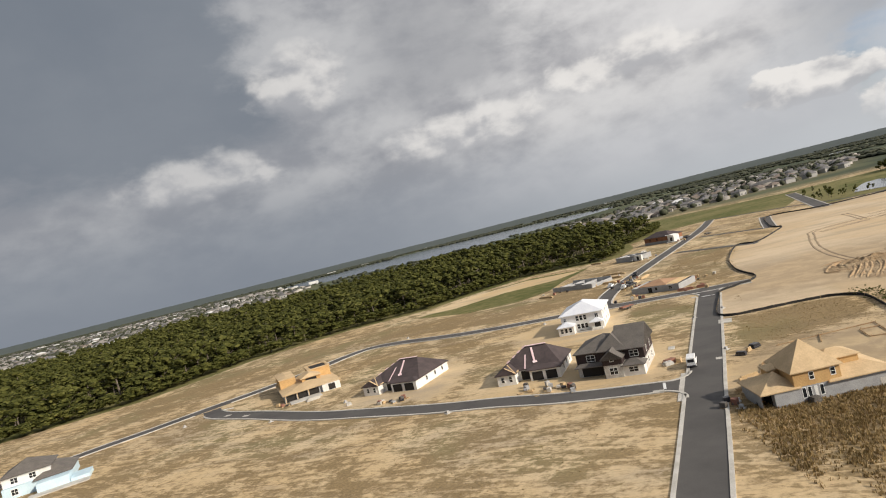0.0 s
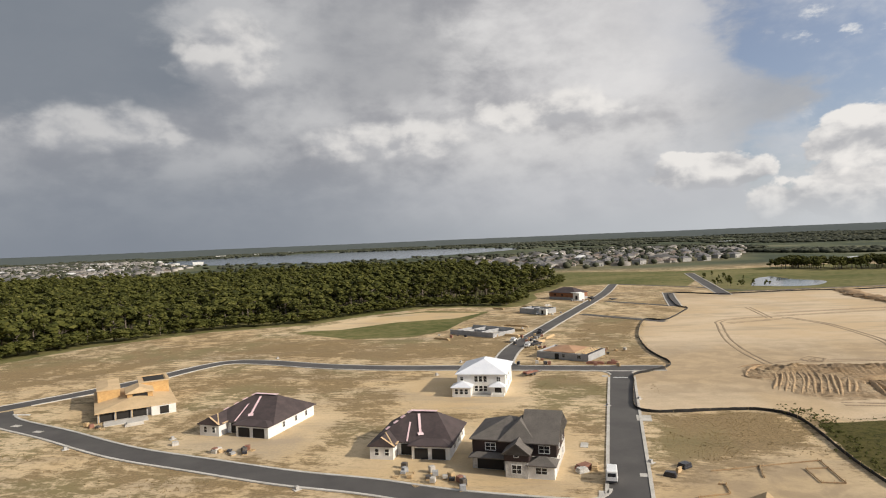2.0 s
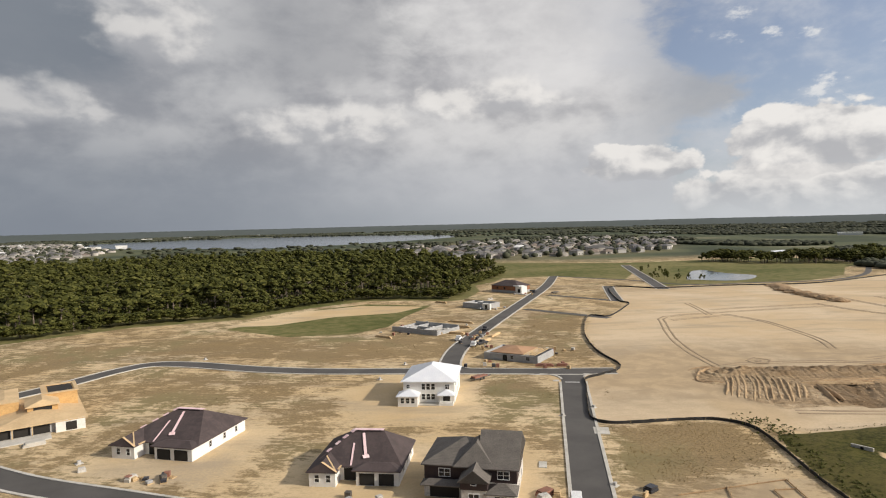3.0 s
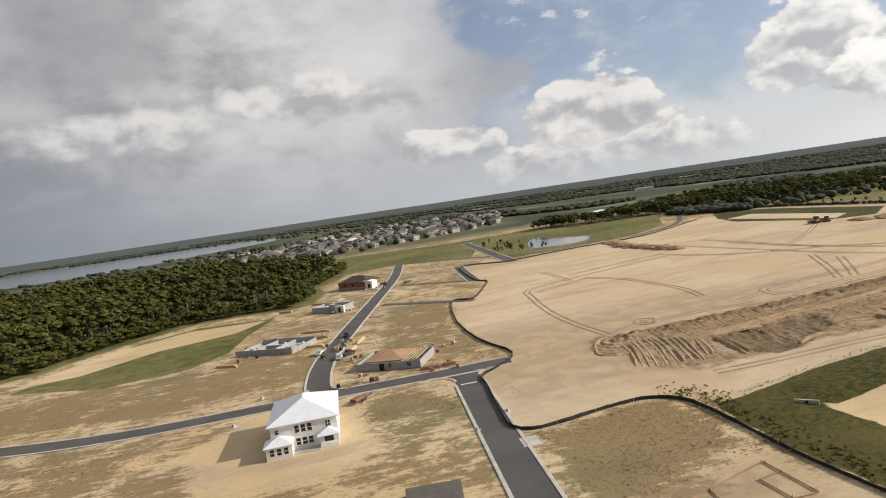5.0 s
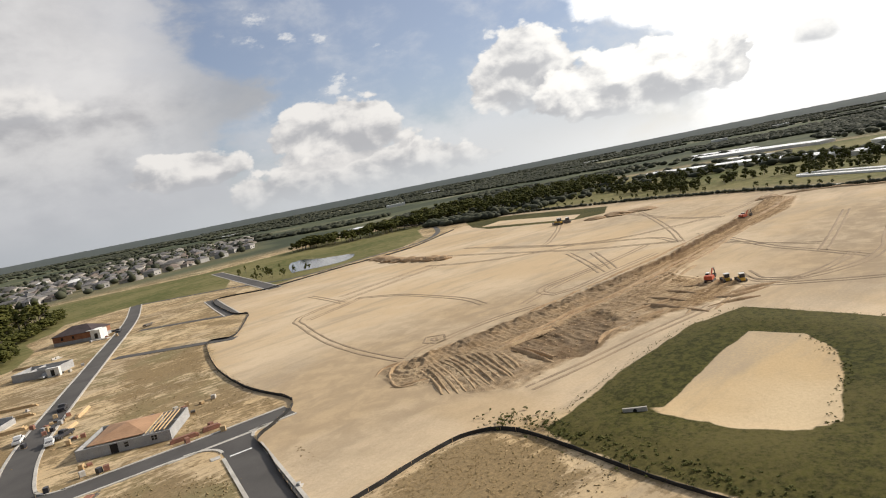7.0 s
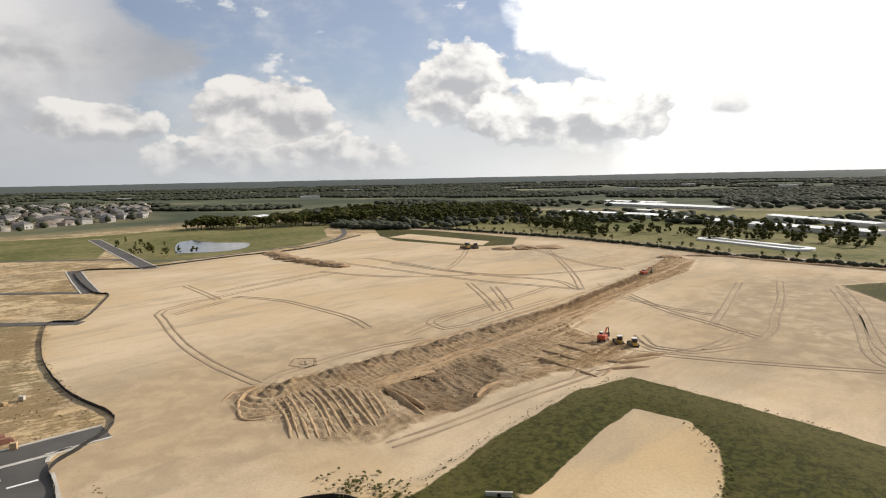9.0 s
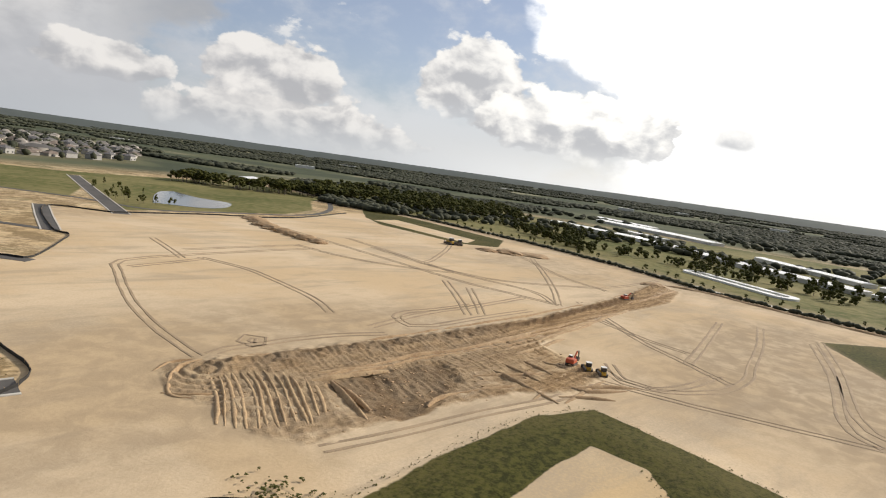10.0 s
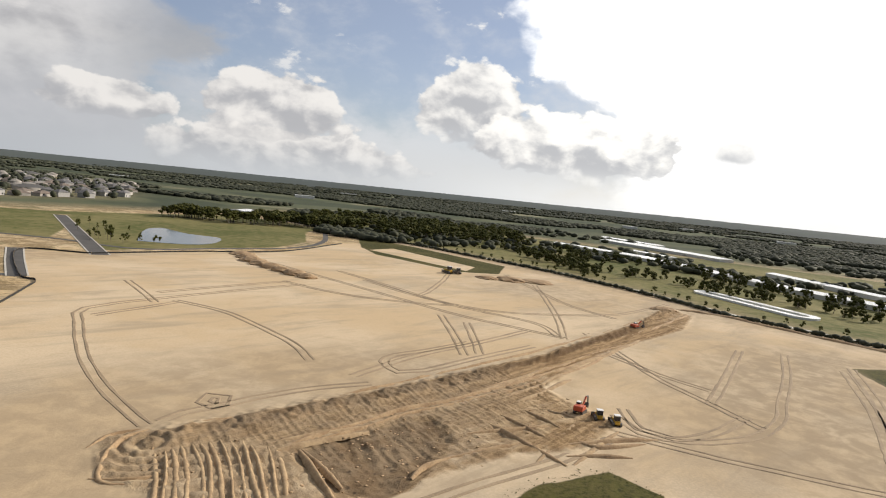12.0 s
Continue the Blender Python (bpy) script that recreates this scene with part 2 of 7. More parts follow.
BRICK_RED = worn("brick_red_wall", (0.36, 0.17, 0.09), (0.24, 0.10, 0.055), 4, 0.5, 0.9)
RUT = worn("wheel_rut_sand", (0.40, 0.295, 0.185), (0.235, 0.172, 0.108), 2.2, 0.10, 0.95, relief=0.5)
SPOIL = worn("dug_spoil", (0.46, 0.32, 0.18), (0.27, 0.17, 0.088), 1.8, 0.25, 0.95, relief=0.6)
SHEETING = worn("white_sheeting", (0.90, 0.90, 0.89), (0.82, 0.82, 0.81), 2, 0.2, 0.28, relief=0.02)
WATER = None


def make_water():
    m, n, shader = surface("still_water", 0.08)
    place = n.add("ShaderNodeTexCoord").outputs["Object"]
    n.put(shader, "Base Color", n.mix(n.noise(place, 0.02, 3), (0.045, 0.06, 0.07), (0.08, 0.095, 0.10)))
    bump(n, shader, n.noise(place, 0.8, 4), 0.12, 0.1)
    return m


WATER = make_water()


def make_foliage(name, light, mid, dark):
    m, n, shader = surface(name, 0.75)
    place = n.add("ShaderNodeNewGeometry")
    spread = n.add("ShaderNodeTexCoord").outputs["Object"]
    island = place.outputs["Random Per Island"]
    tone = n.math("ADD", n.math("MULTIPLY", island, 0.55), n.math("MULTIPLY", n.noise(spread, 0.09, 4), 0.6))
    colour = n.mix(n.ramp(tone, 0.3, 0.62), dark, mid)
    n.put(shader, "Base Color", n.mix(n.ramp(tone, 0.62, 0.95), colour, light))
    n.put(shader, "Specular IOR Level", 0.08)
    return m


LEAVES = make_foliage("woodland_leaves", (0.132, 0.126, 0.036), (0.074, 0.077, 0.019), (0.034, 0.038, 0.010))
# haze of distance is mixed into the next two leaf colours, paler and greyer
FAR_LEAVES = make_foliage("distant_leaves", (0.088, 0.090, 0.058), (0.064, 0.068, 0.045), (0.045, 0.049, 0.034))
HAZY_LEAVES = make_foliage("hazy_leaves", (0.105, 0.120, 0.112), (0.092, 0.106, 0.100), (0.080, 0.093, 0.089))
TUFT = make_foliage("turf_tufts", (0.17, 0.162, 0.052), (0.110, 0.112, 0.034), (0.060, 0.066, 0.019))
BARK = worn("bark", (0.22, 0.18, 0.14), (0.12, 0.095, 0.075), 4, 0.8, 0.95)


def make_ground_material():
    m, n, shader = surface("open_ground", 0.95)
    n.put(shader, "Specular IOR Level", 0.12)
    place = n.add("ShaderNodeTexCoord").outputs["Object"]
    zone = n.add("ShaderNodeAttribute")
    zone.attribute_name = "zone"
    parts = n.add("ShaderNodeSeparateColor", Color=zone.outputs["Color"])
    grass, scrub, dug = parts.outputs
    more = n.add("ShaderNodeAttribute")
    more.attribute_name = "zone_far"
    far_parts = n.add("ShaderNodeSeparateColor", Color=more.outputs["Color"])
    woods, lawn, damp = far_parts.outputs
    grain, mid, broad = n.noise(place, 1.6, 6, 0.65), n.noise(place, 0.16, 6, 0.62, 0.4), n.noise(place, 0.022, 5, 0.55, 0.5)
    warm = n.mix(n.ramp(broad, 0.38, 0.64), (0.60, 0.442, 0.250), (0.67, 0.525, 0.332))
    pale = n.mix(n.ramp(broad, 0.38, 0.64), (0.60, 0.452, 0.282), (0.665, 0.530, 0.366))
    sand = n.mix(zone.outputs["Alpha"], warm, pale)
    sand = n.mix(n.ramp(mid, 0.50, 0.75, 0.0, 0.35), sand, (0.46, 0.345, 0.22))
    sand = n.mix(n.ramp(grain, 0.35, 0.75, 0.0, 0.30), sand, (0.42, 0.30, 0.17))
    sand = n.mix(n.ramp(n.noise(n.drawn_out(place, -18, 0.022, 0.10), 1.0, 7, 0.66, 0.4), 0.48, 0.70, 0.0, 0.62), sand, (0.385, 0.305, 0.215))
    # grey damp smudges over the open sand
    smudge = n.noise(n.drawn_out(place, -18, 0.012, 0.026), 1.0, 7, 0.62, 0.8)
    sand = n.mix(n.math("MULTIPLY", n.ramp(smudge, 0.50, 0.66), n.ramp(grain, 0.30, 0.60, 0.28, 0.62)), sand, (0.395, 0.325, 0.240))
    # dry weeds drawn out in streaks over the lots
    streak = n.noise(n.drawn_out(place, -29, 0.13, 0.50), 1.0, 8, 0.72, 0.6)
    weeds = n.mix(n.ramp(grain, 0.3, 0.7), (0.105, 0.074, 0.034), (0.275, 0.192, 0.092))
    weeds = n.mix(n.ramp(broad, 0.50, 0.64, 0.0, 0.75), weeds, (0.118, 0.114, 0.036))
    speck = n.noise(place, 0.75, 5, 0.7, 0.3)
    growth = n.math("ADD", n.math("ADD", n.math("MULTIPLY", streak, 0.50), n.math("MULTIPLY", mid, 0.30)), n.math("MULTIPLY", speck, 0.28))
    growth = n.math("ADD", growth, n.math("MULTIPLY", n.math("SUBTRACT", n.noise(place, 0.05, 4, 0.55, 0.6), 0.5), 0.35))
    growth = n.math("ADD", growth, n.math("MULTIPLY", n.math("SUBTRACT", scrub, 0.6), 0.42))
    patch = n.math("MULTIPLY", n.ramp(growth, 0.50, 0.60), n.ramp(scrub, 0.05, 0.45))
    tone = n.mix(n.math("MULTIPLY", patch, 0.78), sand, weeds)
    litter = n.ramp(n.noise(n.drawn_out(place, -29, 0.5, 1.3), 1.0, 5, 0.7, 0.3), 0.50, 0.66)
    tone = n.mix(n.math("MULTIPLY", n.math("MULTIPLY", litter, n.ramp(scrub, 0.1, 0.6)), 0.42), tone, (0.215, 0.150, 0.078))
    plus_broad = n.math("ADD", n.math("MULTIPLY", mid, 0.45), n.math("MULTIPLY", n.noise(place, 0.011, 6, 0.6, 0.4), 0.55))
    # green turf, its edge broken up
    turf = n.mix(n.ramp(speck, 0.38, 0.62), (0.026, 0.029, 0.006), (0.082, 0.078, 0.018))
    turf = n.mix(n.ramp(n.math("ADD", n.math("MULTIPLY", broad, 0.6), n.math("MULTIPLY", grain, 0.4)), 0.44, 0.62, 0.0, 0.80), turf, (0.118, 0.098, 0.034))
    edge = n.ramp(n.math("ADD", grass, n.math("MULTIPLY", n.math("SUBTRACT", mid, 0.5), 0.9)), 0.40, 0.60)
    tone = n.mix(edge, tone, turf)
    field = n.mix(n.ramp(plus_broad, 0.36, 0.64), (0.088, 0.100, 0.028), (0.225, 0.195, 0.084))
    tone = n.mix(n.ramp(n.math("ADD", lawn, n.math("MULTIPLY", n.math("SUBTRACT", mid, 0.5), 0.5)), 0.4, 0.6), tone, field)
    # dug earth; the trench's darkness is put into its colour
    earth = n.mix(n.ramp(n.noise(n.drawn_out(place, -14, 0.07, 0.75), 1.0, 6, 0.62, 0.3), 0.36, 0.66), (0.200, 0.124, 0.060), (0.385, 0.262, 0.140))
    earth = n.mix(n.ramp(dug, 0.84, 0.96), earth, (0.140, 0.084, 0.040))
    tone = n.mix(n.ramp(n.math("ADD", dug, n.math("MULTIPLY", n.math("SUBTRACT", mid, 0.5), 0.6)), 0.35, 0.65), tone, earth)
    tone = n.mix(n.math("MULTIPLY", damp, n.ramp(mid, 0.35, 0.6, 0.45, 0.95)), tone, (0.315, 0.240, 0.158))
    # distant country: woods, fields and clearings
    tract = n.noise(place, 0.0035, 6, 0.6, 0.5)
    country = n.mix(n.ramp(tract, 0.42, 0.56), (0.060, 0.072, 0.044), (0.105, 0.115, 0.065))
    country = n.mix(n.ramp(tract, 0.58, 0.66), country, (0.26, 0.235, 0.15))
    tone = n.mix(woods, tone, country)
    n.put(shader, "Base Color", tone)
    churned = n.math("MULTIPLY", n.noise(place, 2.4, 4, 0.6), n.math("MULTIPLY", n.ramp(dug, 0.3, 0.6), 5.0))
    bump(n, shader, n.math("ADD", churned, n.math("ADD", grain, n.math("MULTIPLY", mid, 2.0))), 0.40, 0.12)
    return m


GROUND = make_ground_material()


# ---- mesh helpers ----
def part(name, bm, material, parent=None, label=""):
    """Links a bmesh as one mesh object, under a thing or a part where one is given."""
    data = bpy.data.meshes.new(name)
    bm.to_mesh(data)
    bm.free()
    data.materials.append(material)
    ob = new(name, data)
    if parent is not None:
        ob.parent = parent
    if label:
        tagged(ob, label)
    return ob


def array_mesh(name, verts, faces, material):
    """A mesh object from arrays: verts (n, 3) and faces (m, 3 or 4)."""
    verts, faces = np.asarray(verts, np.float32), np.asarray(faces, np.int32)
    data = bpy.data.meshes.new(name)
    data.vertices.add(len(verts))
    data.vertices.foreach_set("co", verts.ravel())
    size = faces.shape[1]
    data.loops.add(faces.size)
    data.loops.foreach_set("vertex_index", faces.ravel())
    data.polygons.add(len(faces))
    data.polygons.foreach_set("loop_start", np.arange(0, faces.size, size, dtype=np.int32))
    data.update(calc_edges=True)
    data.validate()
    data.materials.append(material)
    return new(name, data)


def thing(name, place, turn=0.0, label="", category="", group="", kind=""):
    ob = new(name)
    ob.matrix_basis = Matrix.Translation(place) @ Matrix.Rotation(radians(turn), 4, "Z")
    return tagged(ob, label, category, group, kind)


def box(bm, x0, x1, y0, y1, z0, z1):
    vs = [bm.verts.new((x, y, z)) for z in (z0, z1) for x, y in ((x0, y0), (x1, y0), (x1, y1), (x0, y1))]
    for a, b, c, d in ((3, 2, 1, 0), (4, 5, 6, 7), (0, 1, 5, 4), (1, 2, 6, 5), (2, 3, 7, 6), (3, 0, 4, 7)):
        bm.faces.new((vs[a], vs[b], vs[c], vs[d]))
    return vs


def boxes(*sizes, bevel=0.0):
    bm = bmesh.new()
    for size in sizes:
        box(bm, *size)
    if bevel:
        bmesh.ops.bevel(bm, geom=bm.edges[:], offset=bevel, segments=1, affect="EDGES")
    return bm


def cylinder(bm, a, b, r0, r1=None, sides=8):
    a, b = Vector(a), Vector(b)
    r1 = r0 if r1 is None else r1
    turn = (b - a).to_track_quat("Z", "Y").to_matrix()
    rings = []
    for centre, r in ((a, r0), (b, r1)):
        rings.append([bm.verts.new(centre + turn @ Vector((r * math.cos(k * math.tau / sides), r * math.sin(k * math.tau / sides), 0))) for k in range(sides)])
    for k in range(sides):
        j = (k + 1) % sides
        bm.faces.new((rings[0][k], rings[0][j], rings[1][j], rings[1][k]))
    bm.faces.new(rings[0][::-1])
    bm.faces.new(rings[1])


def roof_shell(bm, corners, ridge, thick=0.18):
    """A hip or gable roof: four eave corners and the two ends of the ridge, with its underside."""
    top = [bm.verts.new(c) for c in corners] + [bm.verts.new(r) for r in ridge]
    low = [bm.verts.new((v.co.x, v.co.y, v.co.z - thick)) for v in top]
    a, b, c, d, e, f = range(6)
    faces = [(a, b, e) if ridge[0] != ridge[1] else (a, b, e)]
    faces = [(a, b, f, e), (b, c, f), (c, d, e, f), (d, a, e)]
    for face in faces:
        bm.faces.new([top[k] for k in face])
        bm.faces.new([low[k] for k in face[::-1]])
    for k in range(4):
        j = (k + 1) % 4
        bm.faces.new((low[k], low[j], top[j], top[k]))


def hip(x0, x1, y0, y1, z, rise, over=0.45, along="y", gable=0.0, start=None, end=None, thick=0.18):
    """A roof over a rectangle; gable 1 gives upright ends, 0 gives hips."""
    bm = bmesh.new()
    x0, x1, y0, y1 = x0 - over, x1 + over, y0 - over, y1 + over
    if along == "y":
        run = (x1 - x0) / 2 * (1 - gable)
        cx = (x0 + x1) / 2
        corners = [(x1, y0, z), (x1, y1, z), (x0, y1, z), (x0, y0, z)]
        ridge = [(cx, y0 + run, z + rise), (cx, max(y1 - run, y0 + run + 0.01), z + rise)]
    else:
        run = (y1 - y0) / 2 * (1 - gable)
        cy = (y0 + y1) / 2
        corners = [(x0, y0, z), (x1, y0, z), (x1, y1, z), (x0, y1, z)]
        ridge = [(x0 + run, cy, z + rise), (max(x1 - run, x0 + run + 0.01), cy, z + rise)]
    roof_shell(bm, corners, ridge, thick)
    return bm


def offset_line(line, distance):
    """A line moved to its right by a distance, with mitred corners."""
    out = []
    for k, p in enumerate(line):
        a = (p - line[k - 1]).normalized() if k else None
        b = (line[k + 1] - p).normalized() if k + 1 < len(line) else None
        way = (a + b).normalized() if a is not None and b is not None else (a if a is not None else b)
        side = Vector((way.y, -way.x, 0))
        scale = 1.0 if a is None or b is None else 1 / max(side.dot(Vector((b.y, -b.x, 0))), 0.4)
        out.append(p + side * distance * scale)
    return out


def smooth_line(points, step=3.0):
    """A rounded line through the points, at an even step."""
    pts = [points[0] * 2 - points[1], *points, points[-1] * 2 - points[-2]]
    out = []
    for p0, p1, p2, p3 in zip(pts, pts[1:], pts[2:], pts[3:]):
        count = max(1, int((p2 - p1).length / step))
        for k in range(count):
            t = k / count
            out.append(0.5 * (2 * p1 + (p2 - p0) * t + (2 * p0 - 5 * p1 + 4 * p2 - p3) * t * t + (3 * p1 - p0 - 3 * p2 + p3) * t ** 3))
    return out + [points[-1].copy()]


def ribbon(line, left, right, low, high, lift=None):
    """A slab along a line, from left to right of it and from low to high."""
    bm = bmesh.new()
    a, b = offset_line(line, left), offset_line(line, right)
    rows = []
    for k, (p, q) in enumerate(zip(a, b)):
        up = lift(k) if lift else 0.0
        rows.append([bm.verts.new((v.x, v.y, h + up)) for v, h in ((p, low), (p, high), (q, high), (q, low))])
    for r, s in zip(rows, rows[1:]):
        for k in range(4):
            j = (k + 1) % 4
            bm.faces.new((r[k], r[j], s[j], s[k]))
    bm.faces.new(rows[0][::-1])
    bm.faces.new(rows[-1])
    bmesh.ops.recalc_face_normals(bm, faces=bm.faces[:])
    return bm


# ---- lines of the plan ----
MAIN = plan((-46, -81), (17.4, 35), (28.3, 55.2), (35.3, 67.9), (50.3, 95.4), (63.0, 118.5), (67.2, 126.2))
CROSS = smooth_line(plan((-125, 103), (-100, 126), (-84, 136), (-72, 144.5), (-58, 153.5), (-46, 163), (-35, 175), (-27, 179.5),
                         (-17, 174.5), (-2, 162), (12, 153), (29, 145), (46, 137.3), (62, 129.5), (77, 123)))
FRONT = smooth_line(plan((-70, 141), (-65.5, 132), (-52, 118.5), (-37, 102.8), (-23, 91.5), (-10.5, 81.8), (0, 75), (9.5, 67.7), (19, 62), (28.5, 57)))
NORTH = smooth_line(plan((42, 139.5), (46, 150), (55.5, 167), (75.6, 194.5), (104.6, 232.6), (152.6, 296), (189, 351)))
SIDE_LANE = plan((105.5, 226), (114, 207), (121.5, 191))
STUB = plan((151.5, 229), (167, 256), (183.2, 283))
STUB_LANE = plan((137, 264), (144.5, 247), (152, 229))
POND_ROAD = plan((198, 257), (238, 328), (281, 404))
SILT_NORTH = smooth_line(plan((77, 122.8), (81.5, 128), (86, 145), (97.8, 169.5), (117.5, 198), (123.5, 194), (145, 213.5), (151.5, 221), (153.6, 232), (182, 278), (197, 260.5)), 1.8)
SILT_FAR = smooth_line(plan((197, 260.5), (237, 252), (278, 238.5), (346, 250)), 3)
SILT_SOUTH = smooth_line(plan((77, 122.8), (71.9, 121.2), (66.6, 119.3), (63, 113.2), (55, 100), (52.6, 95), (53.6, 91.8), (58.5, 89.9), (68, 87.6),
                              (73, 84.6), (74, 79.4), (70.4, 70.8), (66.4, 62.5), (63.5, 55.2), (60, 45.6), (53.5, 32), (44, 14)), 1.8)
HEDGE = plan((470, 420), (424, 317), (392, 210.6), (357, 127.4), (328, 80), (298, 43), (276, -9.3), (255, -70), (230, -140))

CLEARED = [(65, 120), (77, 122.8), (81.5, 128), (86, 145), (98, 169), (118, 198), (124, 194), (145, 214), (152, 221), (154, 232), (182, 278), (197, 260),
           (237, 252), (278, 238), (346, 250), (400, 240), (357, 128), (328, 80), (298, 43), (276, -9), (240, -120), (60, -120), (104, 17), (127, 59), (83, 74.5),
           (74.5, 82), (68, 88), (58, 90), (53, 92), (53, 95), (63, 113)]
BERM = [(81, 74.4), (94, 72.4), (117, 66), (127, 59), (120, 43.6), (113, 30), (104, 17), (70, -60), (20, -60), (46, 14), (54, 32), (60.6, 45), (64, 54.5), (67, 62), (71, 70.5), (75, 76)]
PATCH = [(81.8, 66.5), (77.6, 55), (77.4, 48.5), (80.5, 44.6), (88, 44.6), (97, 44.2), (104, 45.8), (110, 48.5), (112.3, 56.6), (103, 59.3), (82.3, 63.2)]
DIG = [(93, 117), (98, 119.5), (101, 112), (110, 109), (137, 98.2), (180, 83.4), (246, 70.3), (292, 66), (286, 55), (252, 56), (197, 72), (158, 76), (147, 60),
       (132, 62.5), (124, 71), (109, 78), (96, 82.5), (87, 85), (85, 93), (87.5, 101), (87.5, 110)]
TRENCH = [(106.5, 96.9), (124.9, 90.8), (129.3, 86.6), (123.2, 81.1), (106.3, 79.2), (102.0, 80.8), (100.7, 86.3)]
WOODS = [(-300, 150), (-115, 205), (-86, 240), (-43, 262), (-6, 262), (20, 282), (52, 296), (80, 285), (90, 276), (106, 300), (116, 330), (136, 346), (172, 396),
         (160, 440), (110, 560), (-60, 640), (-300, 640), (-420, 420), (-420, 220)]
BASIN = [(-9, 232), (10, 252), (28, 270), (52, 277), (76, 257), (58, 233), (45, 211), (30, 202), (10, 207)]
BASIN_SAND = [(-8.7, 238), (8, 252), (24.1, 266.5), (49.1, 273), (72.3, 257), (57.3, 245.5), (31.7, 246.6), (8.6, 236)]
NORTH_LAWN = [(150, 358), (172, 398), (170, 470), (215, 505), (290, 430), (420, 404), (330, 395), (282, 407), (245, 345), (212, 308), (190, 352)]
POND_LAWN = [(240, 262), (200, 268), (245, 340), (283, 404), (350, 420), (440, 410), (430, 320), (380, 300), (330, 262), (290, 250)]
POND = [(240, 289), (252, 273), (266, 271), (283, 281), (291, 292), (287, 308), (294, 336), (284, 334), (264, 316)]
GREEN_STRIP = [(398, 272), (388, 226), (354, 152), (318, 143), (305, 158), (322, 212), (345, 236)]
PALE_STRIP = [(338, 226), (361, 224), (331, 160), (312, 157)]


def polar(heading, distance):
    h = radians(heading)
    return (-9 + math.sin(h) * distance, -14 + math.cos(h) * distance)


SUBURB = [(168, 640), (185, 575), (265, 528), (430, 545), (520, 640), (700, 860), (700, 1050), (480, 1090), (300, 1000), (190, 900)]
SUBURB_WEST = [polar(a, d) for a, d in ((-38, 700), (-30, 720), (-18, 780), (-12, 900), (-9, 1250), (-12, 1700), (-24, 1900), (-38, 1700))]
EAST_TURF = [(236, 14), (200, 4), (165, -14), (150, -60), (230, -60), (262, -20)]


def inside(points, x, y, soft=1.0, widen=0.0):
    """How far places lie inside an outline of the plan: 0 outside, 1 inside, soft at the edge (metres)."""
    pts = np.array(points, float) * UNIT
    best = np.full(x.shape, 1e9)
    odd = np.zeros(x.shape, bool)
    for (ax, ay), (bx, by) in zip(pts, np.roll(pts, -1, 0)):
        dx, dy = bx - ax, by - ay
        t = np.clip(((x - ax) * dx + (y - ay) * dy) / (dx * dx + dy * dy), 0, 1)
        best = np.minimum(best, np.hypot(x - ax - t * dx, y - ay - t * dy))
        crossing = (ay > y) != (by > y)
        with np.errstate(divide="ignore", invalid="ignore"):
            odd ^= crossing & (x < (bx - ax) * (y - ay) / (by - ay) + ax)
    signed = np.where(odd, best, -best) + widen
    t = np.clip(signed / soft * 0.5 + 0.5, 0, 1)
    return t * t * (3 - 2 * t)


def beside(line, x, y, width):
    """1 on a line, falling to 0 at a distance of width metres."""
    best = np.full(x.shape, 1e9)
    for a, b in zip(line, line[1:]):
        dx, dy = b.x - a.x, b.y - a.y
        t = np.clip(((x - a.x) * dx + (y - a.y) * dy) / (dx * dx + dy * dy), 0, 1)
        best = np.minimum(best, np.hypot(x - a.x - t * dx, y - a.y - t * dy))
    return np.clip(1 - best / width, 0, 1)


def wavy(x, y, scale, seed=0):
    """Cheap smooth unevenness in -1..1."""
    rng = np.random.default_rng(seed)
    total = np.zeros(x.shape)
    for k in range(7):
        a, f, ph = rng.uniform(0, math.tau), scale * rng.uniform(0.6, 1.7), rng.uniform(0, math.tau)
        total += np.sin((x * math.cos(a) + y * math.sin(a)) * f + ph)
    return total / 4.0


# ---- the ground, one sheet out to the horizon ----
def graded(fine_a, fine_b, core_a, core_b, step, core_step, reach):
    mid = [*np.arange(fine_a, core_a, step), *np.arange(core_a, core_b, core_step), *np.arange(core_b, fine_b, step)]
    out, gap, at = [], step, fine_b
    while at < reach:
        out.append(at)
        gap *= 1.16
        at += gap
    low, gap, at = [], step, mid[0]
    while at > -reach:
        gap *= 1.16
        at -= gap
        low.append(at)
    return np.array([*low[::-1], *mid, *out, reach])


